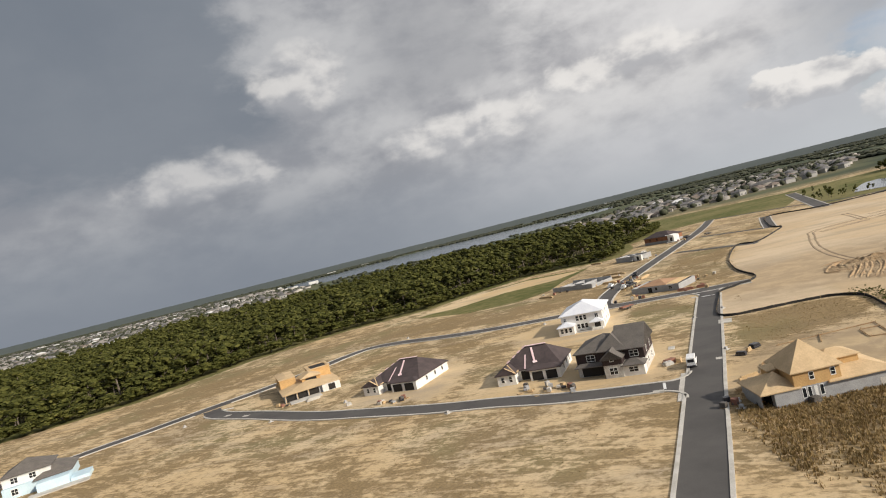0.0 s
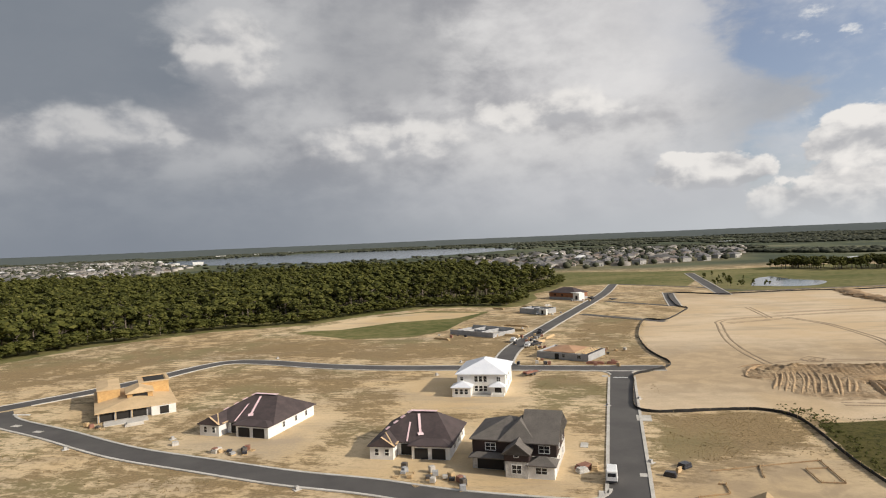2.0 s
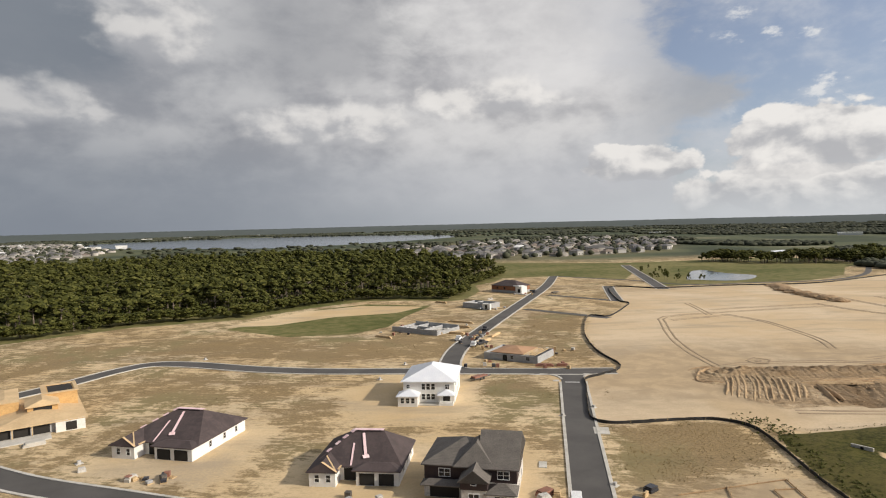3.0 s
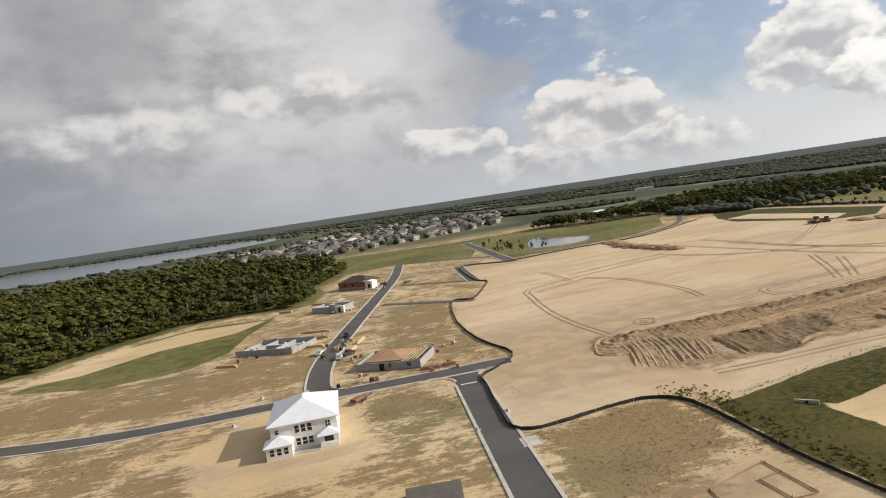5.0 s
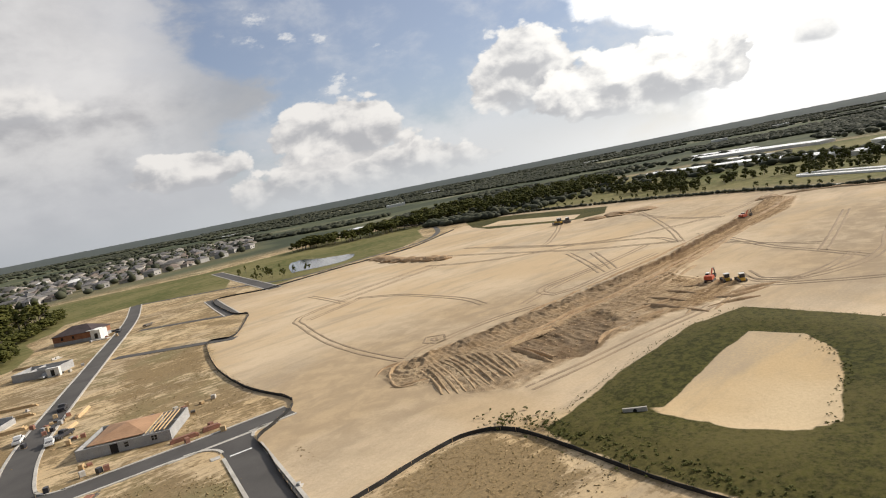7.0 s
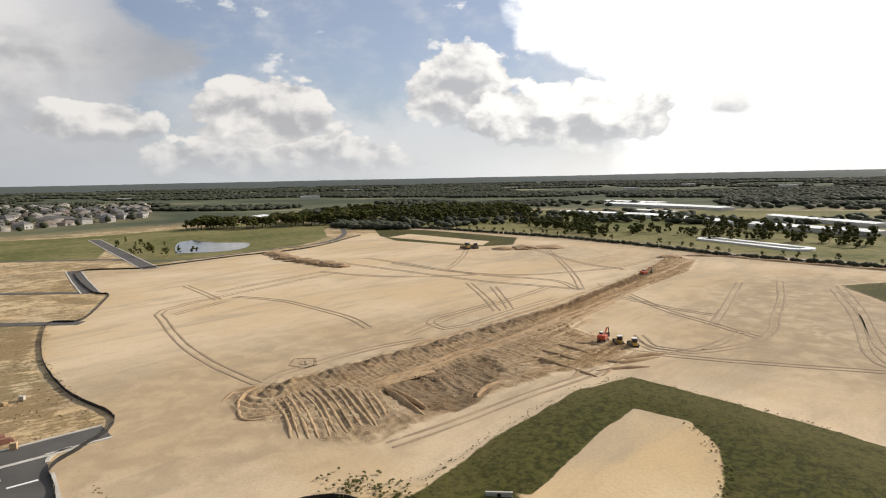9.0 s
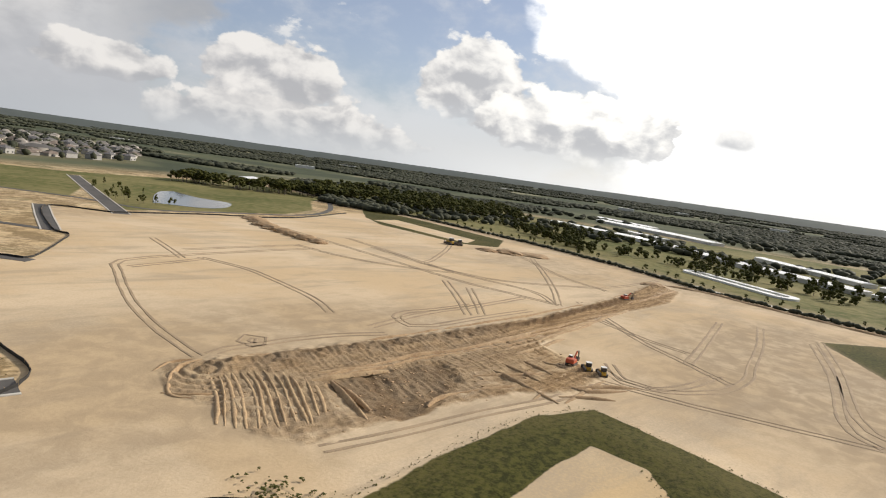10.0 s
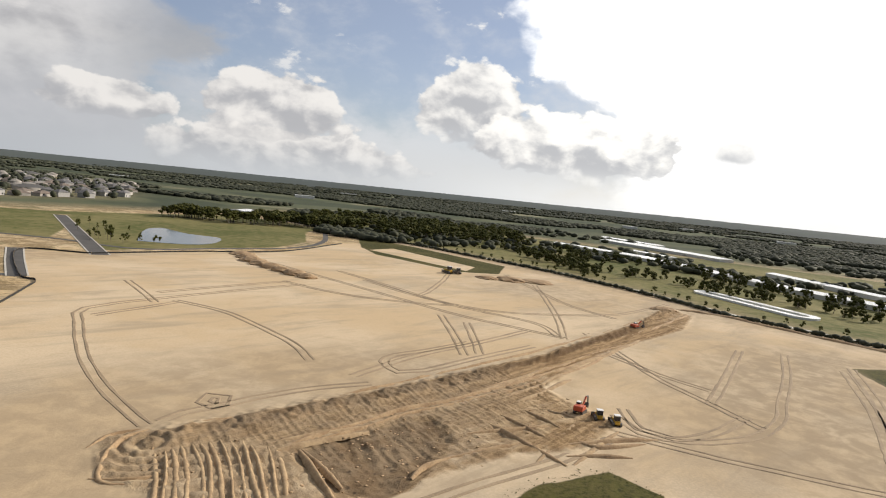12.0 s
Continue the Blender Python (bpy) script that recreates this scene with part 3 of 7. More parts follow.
def make_ground():
    xs = graded(-190, 560, 112, 218, 1.7, 0.42, 4800)
    ys = graded(-90, 560, 74, 164, 1.7, 0.42, 4800)
    x, y = np.meshgrid(xs, ys)
    dig = inside(DIG, x, y, 2.5)
    trench = inside(TRENCH, x, y, 2.0)
    patch = inside(PATCH, x, y, 1.2)
    grass = inside(BERM, x, y, 2.0) * (1 - patch)
    basin = inside(BASIN, x, y, 2.0) * (1 - inside(BASIN_SAND, x, y, 2.0))
    grass = np.maximum(grass, inside(WOODS, x, y, 4.0, 0.0))
    grass = np.maximum(grass, inside(GREEN_STRIP, x, y, 3.0) * (1 - inside(PALE_STRIP, x, y, 2.0)))
    grass = np.maximum(grass, inside(EAST_TURF, x, y, 3.0))
    grass = np.maximum(grass, 0.45 * inside(POND_LAWN, x, y, 6.0))
    lawn = np.maximum(inside(NORTH_LAWN, x, y, 8.0), 0.75 * inside(POND_LAWN, x, y, 6.0))
    lawn = np.maximum(lawn, np.maximum(0.8 * basin, 1.0 * inside(WOODS, x, y, 5.0, 13.0)))
    behind = inside([(p.x / UNIT, p.y / UNIT) for p in HEDGE] + [(420, -240), (620, -100), (640, 300), (560, 460)], x, y, 6.0)
    lawn = np.maximum(lawn, behind)
    cleared = inside(CLEARED, x, y, 3.0)
    lots = 1 - cleared
    apron = inside(CLEARED, x, y, 6.0, -6.0)
    scrub = np.clip(np.maximum(0.64 * lots, 0.3 * (1 - apron)), 0, 1)
    for outline, amount in (
        ([(53, 91), (68, 88), (74, 83), (71, 72), (66, 64), (44, 68), (42, 76)], 0.95),
        ([(24, 22), (62, 22), (57, 34), (52, 39), (33, 42), (28, 40)], 0.95),
        ([(60, 131), (79, 126), (98, 169), (119, 199), (104, 224), (62, 160)], 0.75),
        ([(-110, 110), (-60, 120), (-20, 78), (12, 54), (0, 0), (-140, 0)], 0.62),
        ([(-120, 140), (-50, 180), (-26, 190), (14, 160), (50, 150), (62, 178), (20, 205), (-20, 225), (-100, 215)], 0.80),
        ([(-25, 176), (16, 146), (2, 120), (-30, 140), (-56, 148)], 0.72),
        ([(44, 133), (62, 126), (56, 108), (38, 118)], 0.80),
    ):
        scrub = np.maximum(scrub, amount * inside(outline, x, y, 8.0))
    for outline in ([(14, 110), (32, 104), (46, 132), (30, 140), (14, 130)], [(-30, 104), (-10, 90), (0, 112), (-12, 122)], [(0, 80), (26, 64), (36, 84), (20, 96), (2, 94)],
                    [(28, 60), (46, 58), (62, 66), (60, 48), (36, 44)]):
        scrub *= 1 - 0.72 * inside(outline, x, y, 6.0)
    scrub *= 1 - 0.85 * patch
    scrub *= 1 - inside(BASIN_SAND, x, y, 2.0)
    home = inside([(-175, 60), (-300, 160), (-330, 420), (-120, 700), (160, 560), (300, 470), (470, 440), (640, 470), (640, -140), (200, -200), (-60, -160)], x, y, 60.0)
    woods = 1 - home
    town = np.maximum(inside(SUBURB, x, y, 40.0), inside(SUBURB_WEST, x, y, 60.0))
    woods *= 1 - 0.30 * town
    lawn = np.maximum(lawn, 0.40 * town)
    # furrows of spoil and the ditch between them
    along = (x * 0.93 - y * 0.37)
    across = (x * 0.30 + y * 0.95)
    west = inside([(85, 84), (88, 118), (104, 116), (112, 98), (108, 82)], x, y, 4.0)
    furrow = np.sin(across * 0.32 + 0.9 * wavy(x, y, 0.12, 3)) * (1 - west) 
    rough = wavy(x, y, 0.55, 5) * 0.5 + wavy(x, y, 1.5, 6) * 0.35
    # rows pushed up by the blade: along the west end, and crossing them by the machines
    warp = wavy(x, y, 0.22, 14)
    west_rows = inside([(84.5, 97), (95, 108.5), (104, 105.5), (106.5, 97), (98, 86.5), (87, 90)], x, y, 2.0)
    push = np.clip(np.sin((x * 0.68 - y * 0.73) * 2.9 + 2.0 * warp + 0.9 * wavy(x, y, 0.7, 15)), -0.45, 1) * (0.75 + 0.7 * wavy(x, y, 0.35, 16))
    east_rows = inside([(112, 94), (124, 92), (150, 86), (166, 79), (150, 62), (138, 56), (128, 63), (117, 77), (107, 83)], x, y, 2.5)
    cross = np.clip(np.sin((x * 0.753 - y * 0.658) * 2.3 + 2.6 * warp + 0.7 * wavy(x, y, 0.8, 17)), -0.5, 1) * np.clip(0.35 + 1.0 * wavy(x, y, 0.17, 18), 0, 1.2)
    slant = np.clip(np.sin((x * 0.40 + y * 0.915) * 2.1 + 1.2 * warp), -0.4, 1) * np.clip(0.1 - 1.0 * wavy(x, y, 0.17, 18), 0, 1.0)
    tip_rows = inside([(88, 106), (93.5, 115), (98, 116.5), (103, 113.5), (97, 107), (90, 101)], x, y, 2.0)
    curl = np.sin(np.hypot(x - 131.5, y - 151) * 2.3 + warp)
    heaped = west_rows * 0.10 * push + east_rows * (0.12 * cross + 0.14 * slant) + tip_rows * 0.26 * curl + 0.13 * wavy(x, y, 2.6, 19) * dig + 0.12 * wavy(x, y, 1.1, 23) * dig
    bank = beside(plan((101, 112), (110, 108), (137, 97), (180, 82.5), (246, 69.5), (290, 65)), x, y, 7.0)
    haul = inside([(103, 113), (118, 105), (134, 100), (167, 91), (197, 83), (250, 69), (250, 58), (205, 69), (171, 78.5), (145, 86.5), (129, 92.8), (107.5, 98.5)], x, y, 2.0)
    lines = np.sin((x * 0.235 + y * 0.972) * 1.5 + 0.6 * wavy(x, y, 0.05, 9))
    z = dig * ((1 - haul) * (0.20 * furrow + 0.16 * rough + 0.15) + haul * (0.10 * lines + 0.06 * rough + 0.15)) + bank * 1.0 * (1 + 0.5 * rough + 0.25 * wavy(x, y, 2.2, 20)) - trench * 0.8 + trench * 0.25 * wavy(x, y, 0.9, 24) + heaped * dig
    z += 0.8 * inside(BASIN, x, y, 14.0) * -1.0
    z += inside(BERM, x, y, 8.0, -3.0) * (1 - inside(PATCH, x, y, 8.0, 2.0)) * 0.7
    near = inside([(-140, -60), (-140, 415), (415, 415), (415, -60)], x, y, 20.0)
    z += near * (1 - dig) * scrub * (1 - inside(WOODS, x, y, 4.0)) * 0.05 * wavy(x, y, 0.5, 8) - 0.06 * near
    z = np.where(near < 0.5, np.minimum(z, 0) - 0.06, z)
    for line, half in ((MAIN, 4.2), (CROSS, 4.2), (FRONT, 4.0), (NORTH, 4.2)):
        road = np.clip(beside(line, x, y, half + 4) * (half + 4) / 4, 0, 1)
        z = z * (1 - road) - 0.04 * road
    ny, nx = x.shape
    index = np.arange(nx * ny).reshape(ny, nx)
    faces = np.stack([index[:-1, :-1], index[:-1, 1:], index[1:, 1:], index[1:, :-1]], -1).reshape(-1, 4)
    ob = array_mesh("ground", np.stack([x, y, z], -1).reshape(-1, 3), faces, GROUND)
    damp = 0.55 * inside(DIG, x, y, 10.0, 5.0) * (1 - dig) + 0.95 * beside(HEDGE, x, y, 30.0)
    damp = np.maximum(damp, 0.8 * inside([(44, 67), (64, 64), (58, 46), (52, 40), (36, 46), (36, 58)], x, y, 8.0))
    damp = np.maximum(damp, 0.85 * inside([(146, 54), (180, 58), (236, 48), (262, 20), (240, -30), (140, -30), (128, 20)], x, y, 24.0))
    damp = np.maximum(damp, 0.5 * inside([(270, 140), (320, 150), (320, 90), (290, 60), (250, 80)], x, y, 30.0))
    damp = np.maximum(damp, np.clip(wavy(x, y, 0.03, 12) - 0.25, 0, 0.6) * cleared)
    damp *= 1 - grass
    # relief contrast goes into the dug colour: hollows darker, pushed-up crests paler
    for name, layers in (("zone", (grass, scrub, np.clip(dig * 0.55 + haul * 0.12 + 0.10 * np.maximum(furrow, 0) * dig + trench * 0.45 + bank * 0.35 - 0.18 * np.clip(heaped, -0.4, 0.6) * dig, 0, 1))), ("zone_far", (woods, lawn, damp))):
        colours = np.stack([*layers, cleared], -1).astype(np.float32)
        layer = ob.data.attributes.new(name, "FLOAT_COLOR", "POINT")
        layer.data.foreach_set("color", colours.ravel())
    ob.data.polygons.foreach_set("use_smooth", np.ones(len(faces), bool))
    return tagged(ob, "pale sandy building land with dry weeds, turf and dug earth", "ground", kind="structure")


ground = make_ground()


# ---- roads, kerbs and silt fence ----
ROAD_LABEL = "dark asphalt street through bare building lots"
W = 6.8
tagged(part("road", ribbon(MAIN, -W / 2, W / 2, -0.3, 0.05), ASPHALT), ROAD_LABEL, "road", kind="structure")


def cut(line, a, b):
    """The stretch of a line from a to b metres along it."""
    out, run = [], 0.0
    for p, q in zip(line, line[1:]):
        length = (q - p).length
        if run + length > a and not out:
            out.append(p.lerp(q, max(0.0, (a - run) / length)))
        if out and run + length >= b:
            out.append(p.lerp(q, (b - run) / length))
            return out
        if out:
            out.append(q.copy())
        run += length
    return out


def length_of(line):
    return sum((q - p).length for p, q in zip(line, line[1:]))


def nearest_run(line, point):
    best, run, found = 1e9, 0.0, 0.0
    for p, q in zip(line, line[1:]):
        way = q - p
        t = min(1, max(0, (point - p).dot(way) / way.length_squared))
        gap = (p + way * t - point).length
        if gap < best:
            best, found = gap, run + way.length * t
        run += way.length
    return found


def kerb(line, a, b, side, width):
    edge = side * width / 2
    lo, hi = sorted((edge, edge + side * 0.68))
    piece = cut(line, a, b)
    ob = part("kerb", ribbon(piece, lo, hi, -0.3, 0.16), CONCRETE)
    tagged(ob, "pale concrete kerb along the asphalt street", "kerb", kind="structure")


for line, width in ((CROSS, 6.8), (FRONT, 6.2), (NORTH, 6.6), (SIDE_LANE, 5.0), (STUB, 6.4), (STUB_LANE, 4.5), (POND_ROAD, 8.0)):
    high = 0.05 - 0.004 * (1 + (line is FRONT) + 2 * (line is NORTH) + 3 * (line is STUB_LANE))
    slab = part("road", ribbon(line, -width / 2, width / 2, -0.3, high), ASPHALT)
    tagged(slab, ROAD_LABEL, "road", kind="structure")

LM, LX, LF, LN = (length_of(line) for line in (MAIN, CROSS, FRONT, NORTH))
at_front, at_cross_main = nearest_run(MAIN, P(28.5, 57)), LM - 7.5
kerb(MAIN, 0, LM - 11, 1, W)
kerb(MAIN, 0, at_front - 6.5, -1, W)
kerb(MAIN, at_front + 6.5, LM - 12.5, -1, W)
x_front, x_north, x_main = (nearest_run(CROSS, p) for p in (P(-69, 141), P(42, 139.5), P(64.5, 127)))
kerb(CROSS, 0, x_north - 7, -1, 6.8)
kerb(CROSS, x_north + 7, LX, -1, 6.8)
kerb(CROSS, 0, x_front - 7, 1, 6.8)
kerb(CROSS, x_front + 7, x_main - 8, 1, 6.8)
kerb(CROSS, x_main + 7, LX, 1, 6.8)
kerb(FRONT, 6, LF - 7, -1, 6.2)
kerb(FRONT, 7, LF - 7, 1, 6.2)
kerb(NORTH, 7, LN, -1, 6.6)
kerb(NORTH, 7, LN, 1, 6.6)
for line, width in ((STUB, 6.4), (POND_ROAD, 8.0)):
    for side in (-1, 1):
        kerb(line, 0, length_of(line), side, width)


def street_corner(place, first, second, half_a, half_b, r):
    """A rounded street corner between two streets that leave a place: the flare of asphalt and its kerb."""
    da, db = Vector((*first, 0)).normalized(), Vector((*second, 0)).normalized()
    lean = da.dot(db)
    na, nb = (db - da * lean).normalized(), (da - db * lean).normalized()
    start, goal = place + na * half_a, place + nb * half_b
    run = (goal - start).cross(db).z / da.cross(db).z
    tip = start + da * run
    turn = math.acos(max(-1.0, min(1.0, lean)))
    middle = tip + (da + db).normalized() * (r / math.sin(turn / 2))
    a, b = tip + da * (r / math.tan(turn / 2)) - middle, tip + db * (r / math.tan(turn / 2)) - middle
    sweep = math.atan2(a.cross(b).z, a.dot(b))
    arc = [middle + Matrix.Rotation(sweep * k / 10, 3, "Z") @ a for k in range(11)]
    bm = bmesh.new()
    outline = [tip - (da + db).normalized() * 0.4, *arc]
    top = [bm.verts.new((p.x, p.y, 0.033)) for p in outline]
    low = [bm.verts.new((p.x, p.y, -0.3)) for p in outline]
    bm.faces.new(top)
    for k in range(len(top)):
        m = (k + 1) % len(top)
        bm.faces.new((low[k], low[m], top[m], top[k]))
    bmesh.ops.recalc_face_normals(bm, faces=bm.faces[:])
    tagged(part("road", bm, ASPHALT), "dark asphalt flare at a street corner", "road", kind="structure")
    tagged(part("kerb", ribbon(arc, -0.34, 0.34, -0.3, 0.16), CONCRETE), "rounded pale concrete kerb at a street corner", "kerb", kind="structure")


for place, first, second, half_a, half_b, r in (
    (P(67.7, 127.0), (-0.482, -0.876), (-0.917, 0.397), 3.4, 3.4, 6.0), (P(67.7, 127.0), (-0.482, -0.876), (0.917, -0.397), 3.4, 3.4, 4.5),
    (P(42.0, 139.2), (0.356, 0.934), (-0.911, 0.413), 3.3, 3.4, 5.0), (P(42.0, 139.2), (0.356, 0.934), (0.911, -0.413), 3.3, 3.4, 5.0),
    (P(29.3, 56.6), (-0.885, 0.466), (0.482, 0.876), 3.1, 3.4, 5.5), (P(29.3, 56.6), (-0.885, 0.466), (-0.482, -0.876), 3.1, 3.4, 5.5),
):
    street_corner(place, first, second, half_a, half_b, r)


def silt_fence(line, spacing, high, label):
    fence = thing("silt_fence", line[0], label=label, category="fence")
    base = line[0]
    rng = random.Random(len(line))
    rows, bm = [], bmesh.new()
    for k, p in enumerate(line):
        sway = Vector((rng.uniform(-0.12, 0.12), rng.uniform(-0.12, 0.12), 0))
        top = high * rng.uniform(0.82, 1.05)
        q = p - base
        way = (line[min(k + 1, len(line) - 1)] - line[max(k - 1, 0)]).normalized()
        side = Vector((way.y, -way.x, 0)) * 0.05
        rows.append([bm.verts.new(v) for v in (q - side + Vector((0, 0, -0.15)), q + sway - side + Vector((0, 0, top)), q + sway + side + Vector((0, 0, top)), q + side + Vector((0, 0, -0.15)))])
    for r, s in zip(rows, rows[1:]):
        for k in range(4):
            j = (k + 1) % 4
            bm.faces.new((r[k], r[j], s[j], s[k]))
    bmesh.ops.recalc_face_normals(bm, faces=bm.faces[:])
    part("cloth", bm, BLACK_CLOTH, fence)
    post = boxes((-0.03, 0.03, -0.03, 0.03, -0.2, high + 0.18))
    first = None
    for p in cut_evenly(line, spacing):
        if first is None:
            first = part("post", post, TIMBER, fence)
            ob = first
        else:
            ob = new("post", first.data)
            ob.parent = fence
        ob.location = p - base
    return fence


def cut_evenly(line, step):
    run, out, nxt = 0.0, [], 0.0
    for p, q in zip(line, line[1:]):
        length = (q - p).length
        while nxt <= run + length:
            out.append(p.lerp(q, (nxt - run) / length))
            nxt += step
        run += length
    return out


FENCE_LABEL = "sagging black silt fence on wooden stakes around the cleared sand"
silt_fence(SILT_SOUTH, 3.0, 0.75, FENCE_LABEL)
silt_fence(SILT_NORTH, 4.0, 0.75, FENCE_LABEL)
silt_fence(SILT_FAR, 8.0, 0.8, FENCE_LABEL)


# ---- wheel tracks over the sand ----
def wheel_track(points, label="twin wheel ruts pressed into pale sand", gauge=2.3, rut=1.15):
    line = smooth_line(plan(*points), 4.0)
    rng = random.Random(len(points) * 7 + int(points[0][0]))
    line = [p + Vector((rng.uniform(-0.09, 0.09), rng.uniform(-0.09, 0.09), 0)) for p in line]
    bm = bmesh.new()
    for side in (-1, 1):
        a = offset_line(line, side * gauge / 2 - rut / 2)
        b = offset_line(line, side * gauge / 2 + rut / 2)
        rows = []
        for k, (p, q) in enumerate(zip(a, b)):
            m = (p + q) / 2
            w = rng.uniform(0.6, 1.15)
            rows.append([bm.verts.new((*(m + (p - m) * w).xy, -0.10)), bm.verts.new((*(m + (p - m) * w * 0.6).xy, 0.03)),
                         bm.verts.new((*(m + (q - m) * w * 0.6).xy, 0.03)), bm.verts.new((*(m + (q - m) * w).xy, -0.10))])
        for r, s in zip(rows, rows[1:]):
            for k in range(3):
                bm.faces.new((r[k], r[k + 1], s[k + 1], s[k]))
    ob = part("wheel_track", bm, RUT)
    return tagged(ob, label, "track", kind="stuff")


for points in (
    [(101, 117), (104.5, 126.8), (108.5, 136.5), (115, 149), (123.5, 162.5), (132, 175), (135.5, 180.5), (140, 183.6), (146, 184.2), (153.4, 184.1), (187, 180), (213, 176)],
    [(245, 222), (243.2, 213.6), (230.8, 176.4), (218.8, 142.0), (210.5, 117.0), (208.5, 101.8), (206.2, 84)],
    [(152, 62), (146, 57), (147, 50), (152, 44), (160, 38.6), (172, 35), (183, 34), (210, 31), (239, 29.5)],
    [(229, 16.4), (190, 17), (156, 20), (147, 17), (142, 11), (136, 0)],
    [(143, 61), (143, 44), (145, 21), (146, 6)],
    [(172, 47), (200, 44), (233, 41)],
    [(142, 120), (150, 131), (158, 150), (162, 163), (162, 179)],
    [(218, 81), (199, 68), (184, 58.5), (173, 48), (163, 38.5)],
    [(206, 121), (186, 108), (169, 98)],
    [(235, 14), (200, 14.5), (160, 17), (150, 12), (146, 2)],
    [(88, 84), (98, 79), (112, 73), (126, 66), (142, 60)],
    [(300, 160), (270, 150), (240, 142), (228, 141)],
    [(300, 120), (262, 104), (230, 92), (205, 84)],
    [(320, 140), (290, 118), (262, 96), (250, 78)],
    [(103.2, 116.6), (107.7, 117.0), (110.4, 116.0), (113.4, 115.2), (116.0, 117.2), (115.1, 119.4), (112.4, 118.1), (112.0, 115.4), (118.9, 113.6), (129.4, 109.0), (137.6, 103.5)],
    [(136.6, 176.7), (153.0, 176.6), (161.3, 177.2)],
    [(166.1, 190.1), (190, 186.8), (213.7, 182.7)],
    [(252, 188.1), (238, 156), (224, 125.4), (219.5, 97), (206.8, 86)],
    [(212.3, 183.4), (209.4, 166), (210.4, 150.4), (216, 136), (222.8, 125.4)],
    [(139.4, 108.2), (161.3, 105.8), (181.1, 100.4), (205.5, 95.1)],
    [(190, 88.5), (168.1, 95.3), (152.2, 99.6), (147.6, 103.1), (151.6, 108.7), (158.1, 109.5), (167, 106), (181.1, 101.9)],
    [(202.6, 111.4), (187, 103), (172.8, 95.7)],
    [(156.3, 61.4), (147.8, 57.5), (146.9, 51.9), (154.3, 46.2), (168, 41)],
    [(202.6, 78.9), (194, 67), (186.9, 57.8), (182.0, 47.5)],
    [(241.3, 169.2), (228, 138), (226.4, 111.7), (242, 92), (261.3, 78.2), (305.5, 66)],
    [(171.7, 209.4), (164, 194), (156.5, 179.9)],
):
    wheel_track(points)


# ---- houses ----
def window(parent, x, y, z, wide, high, side="front", panes=2, frame=TRIM_WHITE, deep=0.12, rows=2):
    """A framed window on a wall: at the foot's middle, on the front (-y), right (+x) or left (-x) side of a house."""
    turn = {"front": 0, "right": 90, "left": -90, "back": 180}[side]
    place = Matrix.Translation((x, y, z)) @ Matrix.Rotation(radians(turn), 4, "Z")
    t = 0.12
    bars = [(-wide / 2 - t, wide / 2 + t, -deep / 2, deep / 2, -t, 0), (-wide / 2 - t, wide / 2 + t, -deep / 2, deep / 2, high, high + t),
            (-wide / 2 - t, -wide / 2, -deep / 2, deep / 2, 0, high), (wide / 2, wide / 2 + t, -deep / 2, deep / 2, 0, high)]
    for k in range(1, panes):
        m = -wide / 2 + wide * k / panes
        bars.append((m - 0.05, m + 0.05, -deep / 2 + 0.02, deep / 2 - 0.02, 0, high))
    for k in range(1, rows):
        m = high * k / rows
        bars.append((-wide / 2, wide / 2, -deep / 2 + 0.03, deep / 2 - 0.03, m - 0.04, m + 0.04))
    ob = part("window", boxes(*bars), frame, parent)
    ob.matrix_basis = place
    part("pane", boxes((-wide / 2, wide / 2, -0.015, 0.01, 0, high)), GLASS, ob, "dark glass")
    return ob


def opening(parent, name, x, y, z, wide, high, side="front", material=None):
    """A panel set into a wall as a doorway or an unglazed opening, dark to stand for the shade inside."""
    turn = {"front": 0, "right": 90, "left": -90, "back": 180}[side]
    ob = part(name, boxes((-wide / 2, wide / 2, -0.03, 0.2, 0, high)), material or SHADE_BLACK, parent, "panel in place of an unlit opening")
    ob.matrix_basis = Matrix.Translation((x, y, z)) @ Matrix.Rotation(radians(turn), 4, "Z")
    return ob


def moved(bm, dx, dy, dz=0.0, turn=0.0):
    bmesh.ops.transform(bm, matrix=Matrix.Translation((dx, dy, dz)) @ Matrix.Rotation(radians(turn), 4, "Z"), verts=bm.verts[:])
    return bm


